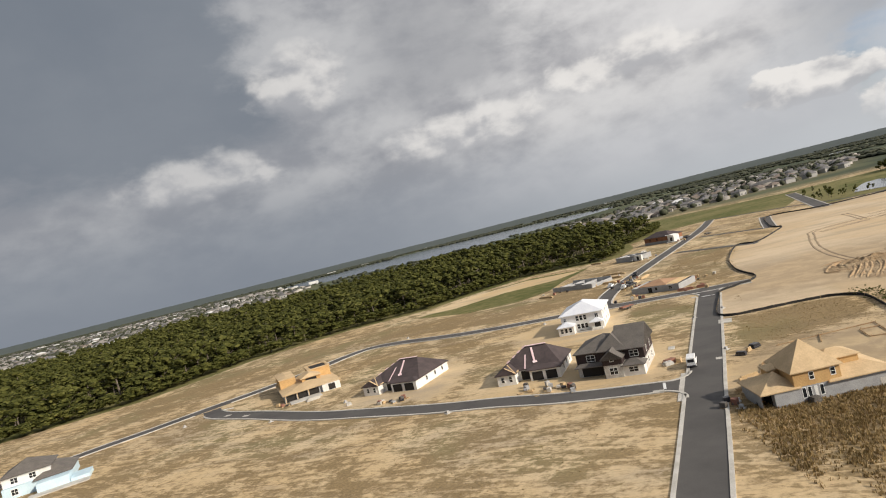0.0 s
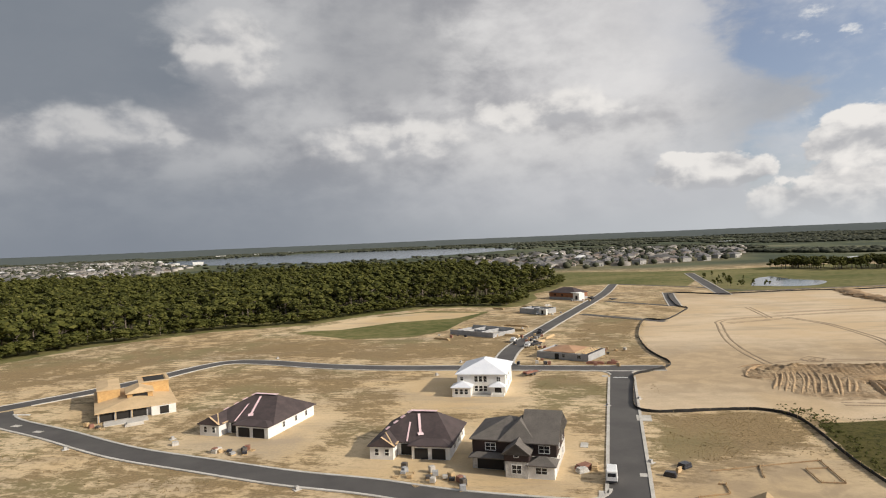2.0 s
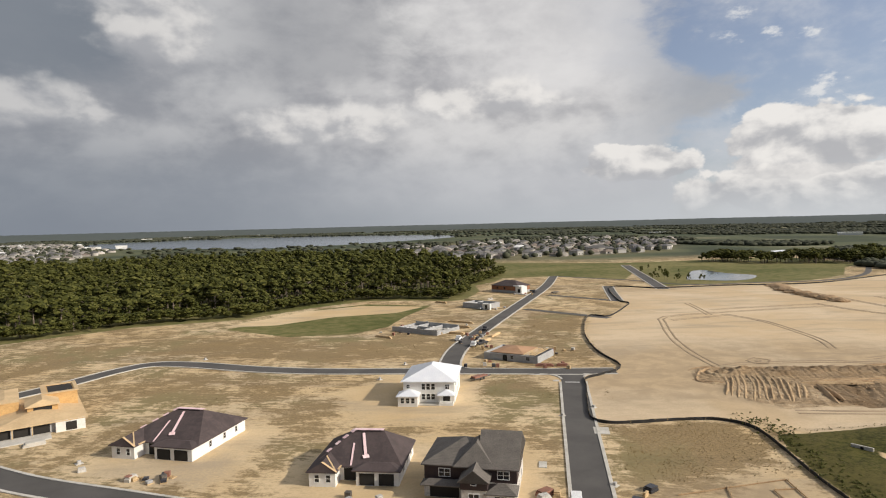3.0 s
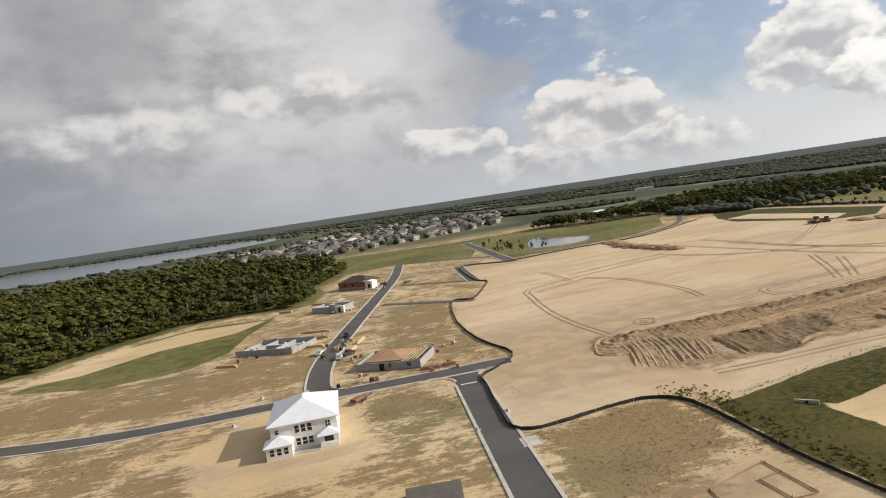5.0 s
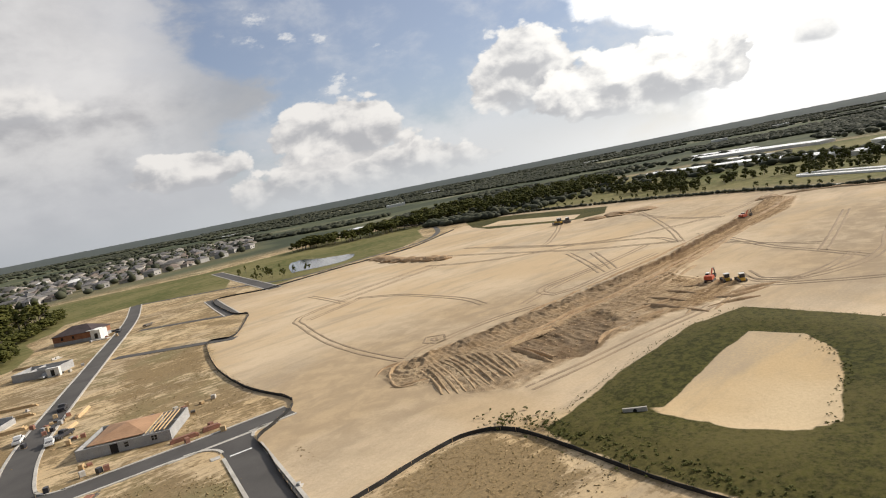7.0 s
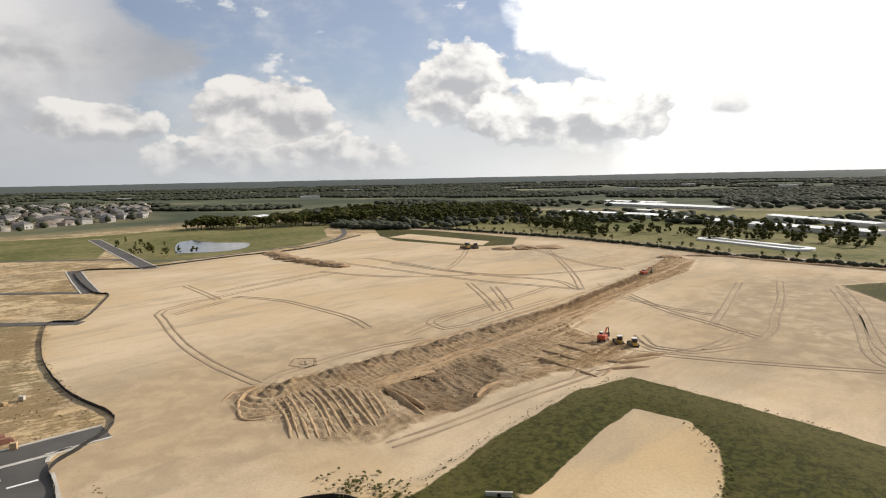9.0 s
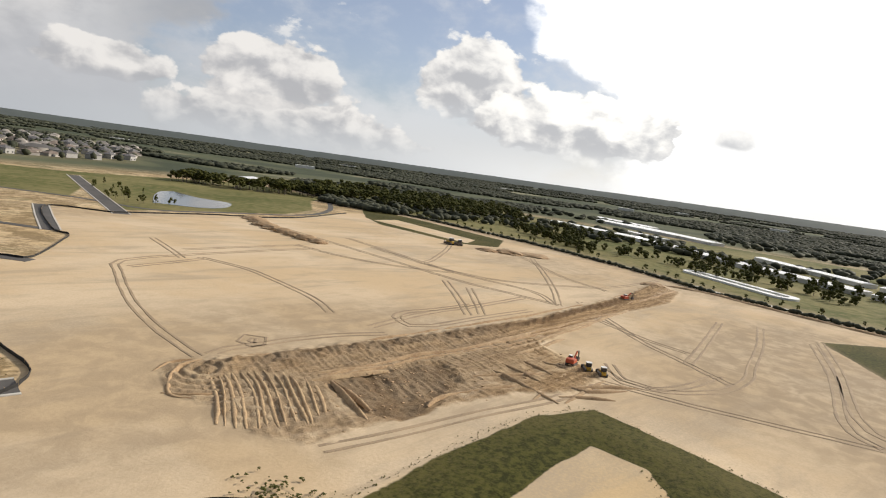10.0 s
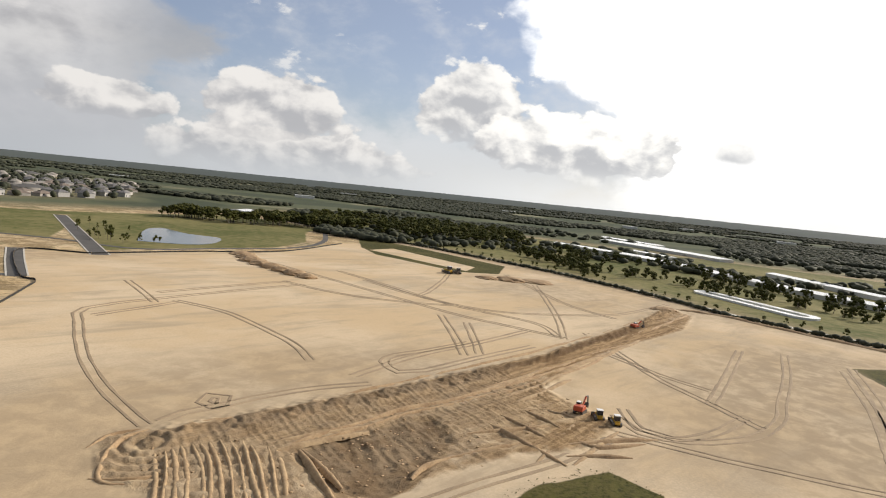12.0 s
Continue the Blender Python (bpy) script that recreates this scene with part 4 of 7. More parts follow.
def white_house():
    """Two storeys, white stucco, white metal hips over the body, the porch and the bay."""
    h = thing("house", P(22.8, 116.4), -25.5, "two-storey white stucco house with white metal hip roof", "house")
    w, d, e = 14.6, 21.0, 5.8
    part("wall", boxes((0.9, w, 3.6, d, -0.2, e)), STUCCO, h)
    part("wing", boxes((0, 5.2, 0, 3.6, -0.2, 2.75)), STUCCO, h)
    part("bay", boxes((w - 3.9, w - 0.2, 1.2, 3.6, -0.2, 0.5)), STUCCO, h)
    for x in (w - 3.8, w - 0.45):
        part("column", boxes((x, x + 0.3, 1.25, 1.55, 0.5, 2.75)), STUCCO, h)
    part("roof", hip(0.9, w, 3.6, d, e, 3.0, 0.6, "y"), WHITE_METAL, h)
    part("wing_roof", hip(0, 5.2, 0, 4.2, 2.75, 1.25, 0.45, "y"), WHITE_METAL, h)
    part("bay_roof", hip(w - 4.0, w - 0.1, 1.2, 4.2, 2.75, 1.0, 0.4, "y"), WHITE_METAL, h)
    part("porch_slab", boxes((5.2, w - 3.9, 1.0, 3.6, -0.2, 0.2)), CONCRETE, h)
    for x in (1.2, 2.6, 4.0):
        window(h, x, 0, 0.85, 0.85, 1.35, panes=1)
    for x in (6.3, 7.6, 8.9):
        window(h, x, 3.6, 0.9, 0.95, 1.45, panes=1)
        window(h, x, 3.6, 3.55, 0.9, 1.55, panes=1)
    window(h, 2.2, 3.6, 3.9, 0.8, 0.9, panes=1)
    window(h, w - 1.9, 3.6, 3.7, 1.0, 1.2, panes=2)
    opening(h, "doorway", w - 2.1, 3.57, 0.5, 1.9, 2.1)
    for y in (7, 12, 17):
        window(h, w, y, 0.9, 0.9, 1.3, "right", 1)
        window(h, w, y, 3.8, 0.9, 1.2, "right", 1)


def dark_house():
    """Two storeys, dark board upper floor on stone and stucco, hipped shingle roof, a gabled bay."""
    h = thing("house", P(15.6, 76.6), -31.0, "two-storey house with dark siding and grey shingle hip roof", "house")
    w = 16.2
    n0 = -3.4
    part("wall", boxes((0, w, 0, 13.0, -0.2, 2.9)), STONE, h, "pale stone ground floor")
    part("bay", boxes((7.2, 11.4, n0, 0, -0.2, 3.0)), STONE, h, "pale stone bay")
    part("wing", boxes((11.4, w, n0 + 0.3, 0, -0.2, 2.5)), STUCCO, h)
    part("upper_wall", boxes((0, w, 0.3, 13.0, 2.9, 5.7)), DARK_SIDING, h, "dark brown board siding")
    part("roof", hip(0, w - 4.6, 0.3, 13.0, 5.7, 2.9, 0.5, "x"), SHINGLE, h)
    part("side_roof", hip(w - 6.4, w, -0.4, 13.6, 5.72, 4.3, 0.5, "x", gable=1.0), SHINGLE, h)
    part("middle_roof", hip(w - 10.5, w - 4.0, -0.2, 10.0, 5.71, 3.2, 0.4, "y"), SHINGLE, h)
    gable = bmesh.new()
    front = [gable.verts.new(c) for c in ((7.0, n0 - 0.1, 3.0), (11.6, n0 - 0.1, 3.0), (11.6, n0 - 0.1, 4.4), (9.3, n0 - 0.1, 6.3), (7.0, n0 - 0.1, 4.4))]
    back = [gable.verts.new((v.co.x, 0.3, v.co.z)) for v in front]
    gable.faces.new(front)
    gable.faces.new(back[::-1])
    for k in range(5):
        j = (k + 1) % 5
        gable.faces.new((front[j], front[k], back[k], back[j]))
    part("gable", gable, DARK_SIDING, h, "dark board gable")
    part("gable_roof", hip(7.0, 11.6, n0 - 0.1, 3.0, 4.45, 2.0, 0.35, "y", gable=1.0), SHINGLE, h)
    part("porch_roof", hip(11.4, w, n0 + 0.2, 0.4, 2.5, 1.1, 0.4, "x"), SHINGLE, h)
    part("garage_roof", hip(0, 7.2, -1.4, 0.6, 2.7, 0.7, 0.35, "x"), SHINGLE, h)
    opening(h, "garage_door", 3.6, -0.02, 0, 5.2, 2.3)
    window(h, 9.3, n0, 0.8, 1.7, 1.5)
    window(h, 9.3, n0 - 0.1, 3.9, 0.75, 1.1, panes=1)
    window(h, 13.8, n0 + 0.3, 0.9, 2.0, 1.1)
    window(h, 3.6, 0.3, 3.6, 1.9, 1.3)
    window(h, 13.9, 0.3, 3.6, 1.9, 1.3)
    for y in (4, 9):
        window(h, w, y, 0.9, 1.0, 1.3, "right", 1)
        window(h, w, y, 3.6, 1.0, 1.3, "right", 1)


def strip_between(a, b, wide):
    """A thin strip of sheet lying from a to b, a little above the roof."""
    bm = boxes((-wide / 2, wide / 2, 0, (b - a).length, 0.05, 0.09))
    turn = (b - a).to_track_quat("Y", "Z").to_matrix().to_4x4()
    bmesh.ops.transform(bm, matrix=Matrix.Translation(a) @ turn, verts=bm.verts[:])
    return bm


def roof_strips(left, right, peak, back):
    """Strips on the ridge, the front hip and the front slope of a felt roof."""
    up = Vector((0, 0, 0.06))

    def slope(u, t):
        return left.lerp(right, u).lerp(peak.lerp(back, u), t) + up

    return [(peak + up * 1.5, back + up * 1.5, 1.15), (slope(0, 0.36), slope(0, 0.46), 0.7), (slope(0, 0.56), slope(0, 0.66), 0.7), (slope(0, 0.74), slope(0, 0.84), 0.8), (slope(0, 0.92), slope(0.02, 1.0), 1.0),
            (slope(0.58, 0.26), slope(0.38, 0.90), 0.55), (slope(0.595, 0.22), slope(0.57, 0.30), 1.2)]


def felt_house(place, turn, w, d, label, strips):
    """One storey, white block walls, dark felt on a hip roof with pale underlay strips, an open porch and garage."""
    h = thing("house", place, turn, label, "house")
    e = 2.8
    part("wall", boxes((0, w, 3.2, d, -0.2, e)), STUCCO, h)
    part("wing", boxes((0, w * 0.30, 0, 3.2, -0.2, e)), STUCCO, h)
    part("garage", boxes((w * 0.52, w, 1.0, 3.2, -0.2, e)), STUCCO, h)
    mid = 2.5 + (d - 2.0) * 0.55
    left, right, peak, back = Vector((-0.5, 2.5, e)), Vector((w + 0.5, 2.5, e)), Vector((w * 0.36, mid, e + 4.2)), Vector((w * 0.72, mid, e + 4.2))
    shell = bmesh.new()
    roof_shell(shell, [left, right, Vector((w + 0.5, d + 0.5, e)), Vector((-0.5, d + 0.5, e))], [peak, back])
    part("roof", shell, FELT, h)
    part("wing_roof", hip(0, w * 0.30, 0, 8.0, e, 1.6, 0.45, "y", gable=0.85), FELT, h)
    part("wing_trim", strip_between(Vector((w * 0.30 + 0.4, -0.3, e)), Vector((w * 0.15, 0.2, e + 1.62)), 0.5), RAW_DECK, h, "bare board edge")
    up = Vector((0, 0, 0.05))
    eave, ridge = left.lerp(right, 0.44), peak.lerp(back, 0.06)
    part("valley_strip", strip_between(eave.lerp(ridge, 0.02) + up, eave.lerp(ridge, 0.62) + up, 0.35), PINK_TAPE, h, "pale strip in the valley")
    part("hip_board", strip_between(Vector((w * 0.30 + 0.3, -0.3, e + 0.05)), Vector((w * 0.15, 3.2, e + 1.68)), 0.28), RAW_DECK, h, "bare board along the hip")
    part("garage_roof", hip(w * 0.50, w, 1.0, 5.0, e + 0.01, 0.75, 0.45, "x"), FELT, h)
    part("valley_deck", boxes((w * 0.31, w * 0.33, 0.9, 4.2, e - 0.02, e + 0.16)), RAW_DECK, h, "bare boards along the eave")
    for a, b, wide in strips(left, right, peak, back):
        ob = part("underlay_strip", strip_between(a, b, wide), PINK_TAPE, h, "pale pink strip laid on the felt")
    opening(h, "garage_door", w * 0.64, 0.98, 0, w * 0.17, 2.2)
    opening(h, "garage_door", w * 0.86, 0.98, 0, w * 0.17, 2.2)
    opening(h, "doorway", w * 0.42, 3.18, 0, 2.4, 2.3)
    for x in (w * 0.09, w * 0.22):
        window(h, x, 0, 0.8, 0.8, 1.3, panes=1)
    for y in (d * 0.35, d * 0.6, d * 0.82):
        window(h, w, y, 1.0, 0.7, 1.1, "right", 1, frame=GREY_STUCCO)
    return h


def tan_house():
    """One storey of bare frame and deck with sheathed rooms of the floor above."""
    h = thing("house", P(-46.4, 123.6), 16.0, "half-built plywood house with bare roof deck and open garage", "house")
    h.scale = (1.34, 1.2, 0.98)
    w, d = 14.2, 24.5
    part("wall", boxes((0, w, 0.6, d, -0.2, 2.7)), BLOCK, h)
    part("roof_deck", hip(0, w, 0, d, 2.7, 1.7, 0.45, "y"), RAW_DECK, h)
    part("upper_box", boxes((0.2, 4.4, 10.5, 24.0, 2.7, 6.1)), PLYWOOD, h, "sheathed upper room")
    part("upper_deck", hip(0.2, 4.4, 10.5, 24.0, 6.1, 0.5, 0.15, "y"), RAW_DECK, h)
    part("dormer", boxes((5.6, 10.4, 6.5, 12.0, 2.7, 5.3)), PLYWOOD, h, "sheathed dormer")
    part("dormer_roof", hip(5.6, 10.4, 6.3, 13.5, 5.3, 1.3, 0.35, "y", gable=0.55), RAW_DECK, h)
    part("back_room", boxes((8.4, w - 0.2, 12.0, 21.5, 2.7, 6.4)), PLYWOOD, h, "sheathed upper room")
    part("back_deck", boxes((8.1, w + 0.1, 11.8, 13.0, 6.4, 6.6), (8.1, w + 0.1, 20.5, 21.7, 6.4, 6.6), (8.1, 9.0, 13.05, 20.45, 6.4, 6.6), (w - 0.6, w + 0.1, 13.05, 20.45, 6.4, 6.6)), RAW_DECK, h)
    # dark panel on the solid room, its colour standing for shade below
    part("well", boxes((9.2, w - 0.8, 13.2, 20.3, 6.2, 6.42)), SHADE_BLACK, h, "dark panel for the shade of an open room")
    for x in (7.05, 8.0, 8.95):
        window(h, x, 6.5, 3.75, 0.75, 1.05, panes=1, frame=SHADE_BLACK, rows=1)
    for x in (1.7, 4.6, 7.5):
        opening(h, "garage_door", x, 0.58, 0, 2.5, 2.2)
    for x in (0.1, 3.1, 6.0):
        part("post", boxes((x, x + 0.18, -0.25, -0.05, -0.2, 2.65)), TIMBER, h)
    part("front_wall", boxes((9.6, w, -0.3, 0.6, -0.2, 2.75)), STUCCO, h)
    opening(h, "doorway", 12.0, -0.32, 0.1, 1.7, 2.1)
    part("slab", boxes((1, 8.8, -4.0, 0.4, -0.2, 0.15)), CONCRETE, h)


def sheathed_house():
    """Two storeys: grey block below, plywood above, bare deck on hips; beside the main street."""
    h = thing("house", P(29.8, 40.2), -8.4, "half-built house of grey block and plywood with bare roof deck", "house")
    h.scale = (0.76, 0.80, 1.0)
    w, d = 25.6, 13.0
    part("wall", boxes((0, w, 0, d, -0.2, 2.65)), BLOCK, h)
    part("carport_wall", boxes((-2.5, -2.25, 1.4, d - 2, -0.2, 2.4), (-2.2, -0.05, d - 2.3, d - 2, -0.2, 2.4)), BLOCK, h)
    # thin dark sheet that paints the carport's shade onto the wall
    part("carport_shade", boxes((-0.06, -0.03, 1.6, d - 2.5, 0.0, 2.4)), SHADE_BLACK, h, "dark sheet for the shade in the carport")
    part("upper_wall", boxes((4.6, 14.8, -0.02, 11.0, 2.65, 5.25)), PLYWOOD, h, "orange plywood sheathing")
    part("roof_deck", hip(4.6, 14.8, 0, 11.0, 5.25, 4.1, 0.6, "x"), RAW_DECK, h)
    part("low_deck", hip(12.4, w, 0, d, 2.67, 2.2, 0.75, "x"), RAW_DECK, h)
    part("carport_deck", hip(-2.5, 5.4, 0.2, d - 1.6, 2.67, 2.1, 0.55, "x"), RAW_DECK, h)
    part("dormer", boxes((14.85, 21.0, 3.6, 9.6, 3.0, 5.3)), PLYWOOD, h, "orange plywood dormer")
    part("dormer_deck", hip(13.0, 21.0, 3.6, 9.6, 5.3, 1.1, 0.45, "x"), RAW_DECK, h)
    part("side_dormer", boxes((2.2, 4.55, 6.2, 9.8, 3.0, 5.0)), PLYWOOD, h)
    part("side_deck", hip(2.2, 4.8, 6.2, 9.8, 5.0, 0.7, 0.35, "x"), RAW_DECK, h)
    for x in (6.4, 7.6, 10.2):
        window(h, x, 0, 0.75, 0.7, 1.6, panes=1, rows=1)
    part("pier", boxes((8.6, 9.3, -0.06, -0.005, 0.4, 2.4)), STUCCO, h, "pale rendered strip")
    for x in (8.6, 13.2):
        window(h, x, -0.02, 3.6, 0.9, 1.1, panes=1)
    opening(h, "doorway", w - 2.2, -0.02, 0.1, 2.0, 1.2, material=CONCRETE)


def wrapped_house():
    """Two storeys: grey shingles, pale blue wrap on the lower walls."""
    h = thing("house", P(-100.6, 100.2), 20.0, "two-storey house with grey shingle roof and pale blue wrap", "house")
    part("wall", boxes((0, 17, 0, 15, -0.2, 2.9)), WRAP, h)
    part("front_wing", boxes((9, 17, -5, 0, -0.2, 2.6)), WRAP, h)
    part("upper_wall", boxes((0, 12, 2, 14, 2.9, 5.6)), STUCCO, h)
    part("roof", hip(0, 12, 2, 14, 5.6, 3.0, 0.5, "x"), SHINGLE, h)
    part("low_roof", hip(8, 17, 0, 15, 2.9, 2.4, 0.5, "y"), SHINGLE, h)
    part("slab", boxes((7, 22, -9, -5, -0.2, 0.25)), CONCRETE, h)
    part("slab_wall", boxes((17.2, 22, -5, 3, -0.2, 1.1)), WRAP, h)
    for x in (3, 7.5):
        window(h, x, 2, 3.6, 1.6, 1.4)
    window(h, 3, 0, 0.8, 1.5, 1.5)


def stucco_house():
    """One storey: low grey block, a part-covered roof of bare red-brown deck, beside the cross street."""
    h = thing("house", P(54.7, 148.6), -50.0, "half-built grey block house with partly decked roof", "house")
    w, d, e = 20.0, 15.0, 2.3
    part("wall", boxes((0, w, 0, 0.25, -0.2, e), (0, 0.25, 0.25, d, -0.2, e), (w - 0.25, w, 0.25, d, -0.2, e), (0.25, w - 0.25, d - 0.25, d, -0.2, e)), BLOCK, h)
    part("roof_deck", hip(2.0, 14.0, 2.0, d, e, 1.5, 0.3, "x"), DECK_RED, h, "red-brown bare deck")
    part("roof_truss", boxes(*[(14.4 + 1.0 * k, 14.52 + 1.0 * k, 1.0, d - 1.0, e, e + 0.3) for k in range(5)]), TIMBER, h)
    part("inner_wall", boxes((14.0, 14.25, 0.3, d - 0.3, -0.2, e), (14.3, w - 0.3, 7, 7.25, -0.2, e)), BLOCK, h)
    part("slab", boxes((0.3, w - 0.3, 0.3, d - 0.3, -0.2, 0.1)), CONCRETE, h)
    opening(h, "doorway", 8.0, -0.02, 0, 1.6, 2.0)
    window(h, 10.6, 0, 0.8, 0.9, 1.1, panes=1, frame=BLOCK)
    window(h, 16.5, 0, 0.8, 1.2, 1.1, panes=2, frame=BLOCK)


def brick_house():
    """One tall storey, reddish sheathed walls, dark roof, a white gabled entry."""
    h = thing("house", P(119.7, 291.5), -62.0, "unfinished house with red-brown walls and dark roof", "house")
    w, d = 22.0, 14.0
    part("wall", boxes((0, w, 0, d, -0.2, 1.6)), BLOCK, h)
    part("upper_wall", boxes((0, w, 0.1, d, 1.6, 4.6)), BRICK_RED, h, "red-brown sheathing")
    part("roof", hip(0, w, 0, d, 4.6, 3.4, 0.6, "x"), FELT, h)
    part("entry", boxes((w - 1, w + 4, -1, 5, -0.2, 4.8)), STUCCO, h)
    part("entry_roof", boxes((w - 3, w + 2, -1, 5, 4.8, 5.1)), TRIM_WHITE, h)
    opening(h, "doorway", w + 1.8, -1.02, 0.6, 1.8, 2.6)
    for x in (5, 11):
        opening(h, "window_opening", x, 0.08, 2.4, 1.2, 1.4)
    part("slab", boxes((w + 1, w + 9, -4, -1, -0.2, 0.3)), CONCRETE, h)


def block_house():
    h = thing("house", P(85.2, 243), -58.0, "low grey block shell of a house without roof", "house")
    w, d = 17.0, 12.0
    part("wall", boxes((0, w, 0, 0.25, -0.2, 2.9), (0, 0.25, 0.25, d, -0.2, 2.9), (w - 0.25, w, 0.25, d, -0.2, 2.9), (0.25, w - 0.25, d - 0.25, d, -0.2, 2.9)), BLOCK, h)
    part("entry", boxes((w - 2.5, w + 2.5, -1.5, -0.1, -0.2, 3.3)), STUCCO, h)
    part("inner_wall", boxes((6, 6.25, 0.3, d - 0.3, -0.2, 2.9), (6.3, w - 0.3, 6, 6.25, -0.2, 2.9)), BLOCK, h)
    part("slab", boxes((0.3, w - 0.3, 0.3, d - 0.3, -0.2, 0.1)), CONCRETE, h)
    opening(h, "doorway", w, -1.52, 0.2, 1.4, 2.4)


def foundation_house():
    """Block walls just begun round a slab."""
    h = thing("house", P(43.6, 200.5), -55.0, "unfinished grey block walls round a pale concrete slab", "house")
    w, d = 25.0, 17.0
    part("slab", boxes((0, w, 0, d, -0.2, 0.25)), CONCRETE, h)
    rng = random.Random(9)
    for k in range(16):
        x, y = rng.uniform(1, w - 2), rng.uniform(1, d - 2)
        part("block_stack", boxes((x, x + rng.uniform(0.8, 1.6), y, y + rng.uniform(0.8, 1.4), 0.2, rng.uniform(0.6, 1.3)), bevel=0.03), STUCCO if k % 2 else BLOCK, h)
    for x0, x1, y0, y1 in ((0, w, 0, 0.3), (0, 0.3, 0.4, d), (w - 0.3, w, 0.4, d), (0.4, w - 0.4, d - 0.3, d), (8, 8.3, 0.4, d - 0.4), (16, 16.3, 3, d - 0.4), (8.4, 15.9, 8, 8.3)):
        part("wall", boxes((x0, x1, y0, y1, 0.2, rng.uniform(1.2, 2.4))), BLOCK, h)


white_house()
dark_house()
felt_house(P(-25.6, 108.3), -33.0, 18.6, 21.0, "one-storey white house with dark felt roof and pink strips", roof_strips)
felt_house(P(1.9, 85.4), -26.0, 16.6, 17.0, "one-storey pale house with dark felt roof and pink strips", roof_strips)
tan_house()
sheathed_house()
wrapped_house()
stucco_house()
brick_house()
block_house()
foundation_house()


# ---- trees ----
def lobe_quads(rng, c, r):
    """A rough twelve-sided lobe of foliage."""
    tips = [np.array(v, float) for v in ((2, 0, 0), (-2, 0, 0), (0, 2, 0), (0, -2, 0), (0, 0, 2), (0, 0, -2))]
    corners = {v: np.array(v, float) * rng.uniform(0.8, 1.2) for v in itertools.product((-1, 1), repeat=3)}
    tips = [t * rng.uniform(0.75, 1.05) for t in tips]
    quads = []
    for i, j in itertools.combinations(range(6), 2):
        if i // 2 == j // 2:
            continue
        shared = [v for v in corners if v[i // 2] * (1 if i % 2 == 0 else -1) > 0 and v[j // 2] * (1 if j % 2 == 0 else -1) > 0]
        a, b = tips[i], tips[j]
        p, q = corners[shared[0]], corners[shared[1]]
        quad = [a, p, b, q]
        if np.dot(np.cross(p - a, b - a), a + b) < 0:
            quad = quad[::-1]
        quads.append([np.array(c) + v * r * 0.56 * np.array((1, 1, 0.8)) for v in quad])
    return quads


def crown_arrays(rng, kind):
    """One tree as quads: lobes with loose leaf faces round them, 1 unit high."""
    quads = []
    clumps = []
    if kind == "pine":
        for k in range(8):
            hgt = 0.55 + 0.40 * k / 7
            r = (0.20 * (1.10 - hgt) + 0.02) * rng.uniform(0.5, 1.2)
            a = rng.uniform(0, math.tau)
            clumps.append((r * math.cos(a), r * math.sin(a), hgt, 0.085 * rng.uniform(0.8, 1.2)))
    else:
        for k in range(10):
            hgt = rng.uniform(0.40, 0.86)
            r = 0.33 * math.sin(min(1.0, (1.02 - hgt) * 1.7) * math.pi / 2) * rng.uniform(0.35, 1.0)
            a = rng.uniform(0, math.tau)
            clumps.append((r * math.cos(a), r * math.sin(a), hgt, 0.14 * rng.uniform(0.75, 1.2)))
    for cx, cy, cz, r in clumps:
        quads += lobe_quads(rng, (cx, cy, cz), r * 0.86)
        for k in range(13):
            v = np.array([rng.gauss(0, 1), rng.gauss(0, 1), rng.gauss(0.2, 0.7)])
            v = v / (np.linalg.norm(v) + 1e-6) * r * rng.uniform(0.85, 1.15)
            c = np.array([cx, cy, cz]) + v
            nrm = v / (np.linalg.norm(v) + 1e-6) + np.array([rng.gauss(0, 0.5), rng.gauss(0, 0.5), rng.gauss(0.3, 0.4)])
            nrm /= np.linalg.norm(nrm)
            t = np.cross(nrm, [rng.gauss(0, 1), rng.gauss(0, 1), rng.gauss(0, 1)])
            t /= np.linalg.norm(t) + 1e-6
            b = np.cross(nrm, t)
            s = r * rng.uniform(0.22, 0.42)
            quads.append([c + t * s, c + b * s * 0.8, c - t * s * rng.uniform(0.7, 1.1), c - b * s * 0.8])
    return np.array(quads)


def trunk_arrays(rng, kind):
    top = 0.9 if kind == "pine" else 0.72
    sides, quads = 5, []
    lean = rng.uniform(-0.02, 0.02)
    for (z0, r0), (z1, r1) in (((0, 0.020), (0.4, 0.014)), ((0.4, 0.014), (top, 0.005))):
        for k in range(sides):
            a, b = k * math.tau / sides, (k + 1) * math.tau / sides
            quads.append([(r0 * math.cos(a) + lean * z0, r0 * math.sin(a), z0), (r0 * math.cos(b) + lean * z0, r0 * math.sin(b), z0),
                          (r1 * math.cos(b) + lean * z1, r1 * math.sin(b), z1), (r1 * math.cos(a) + lean * z1, r1 * math.sin(a), z1)])
    for k in range(4):
        a, z = rng.uniform(0, math.tau), rng.uniform(0.4, 0.65)
        tip = (0.2 * math.cos(a), 0.2 * math.sin(a), z + 0.16)
        quads.append([(0, 0, z), (0.012, 0, z), tip, (tip[0], tip[1], tip[2] - 0.012)])
        quads.append([(0, 0.008, z), (0, -0.008, z), tip, (tip[0], tip[1] + 0.008, tip[2])])
    return np.array(quads)


rng = random.Random(41)
KINDS = [("broad", crown_arrays(rng, "broad"), trunk_arrays(rng, "broad")) for _ in range(4)] + [("pine", crown_arrays(rng, "pine"), trunk_arrays(rng, "pine")) for _ in range(3)]


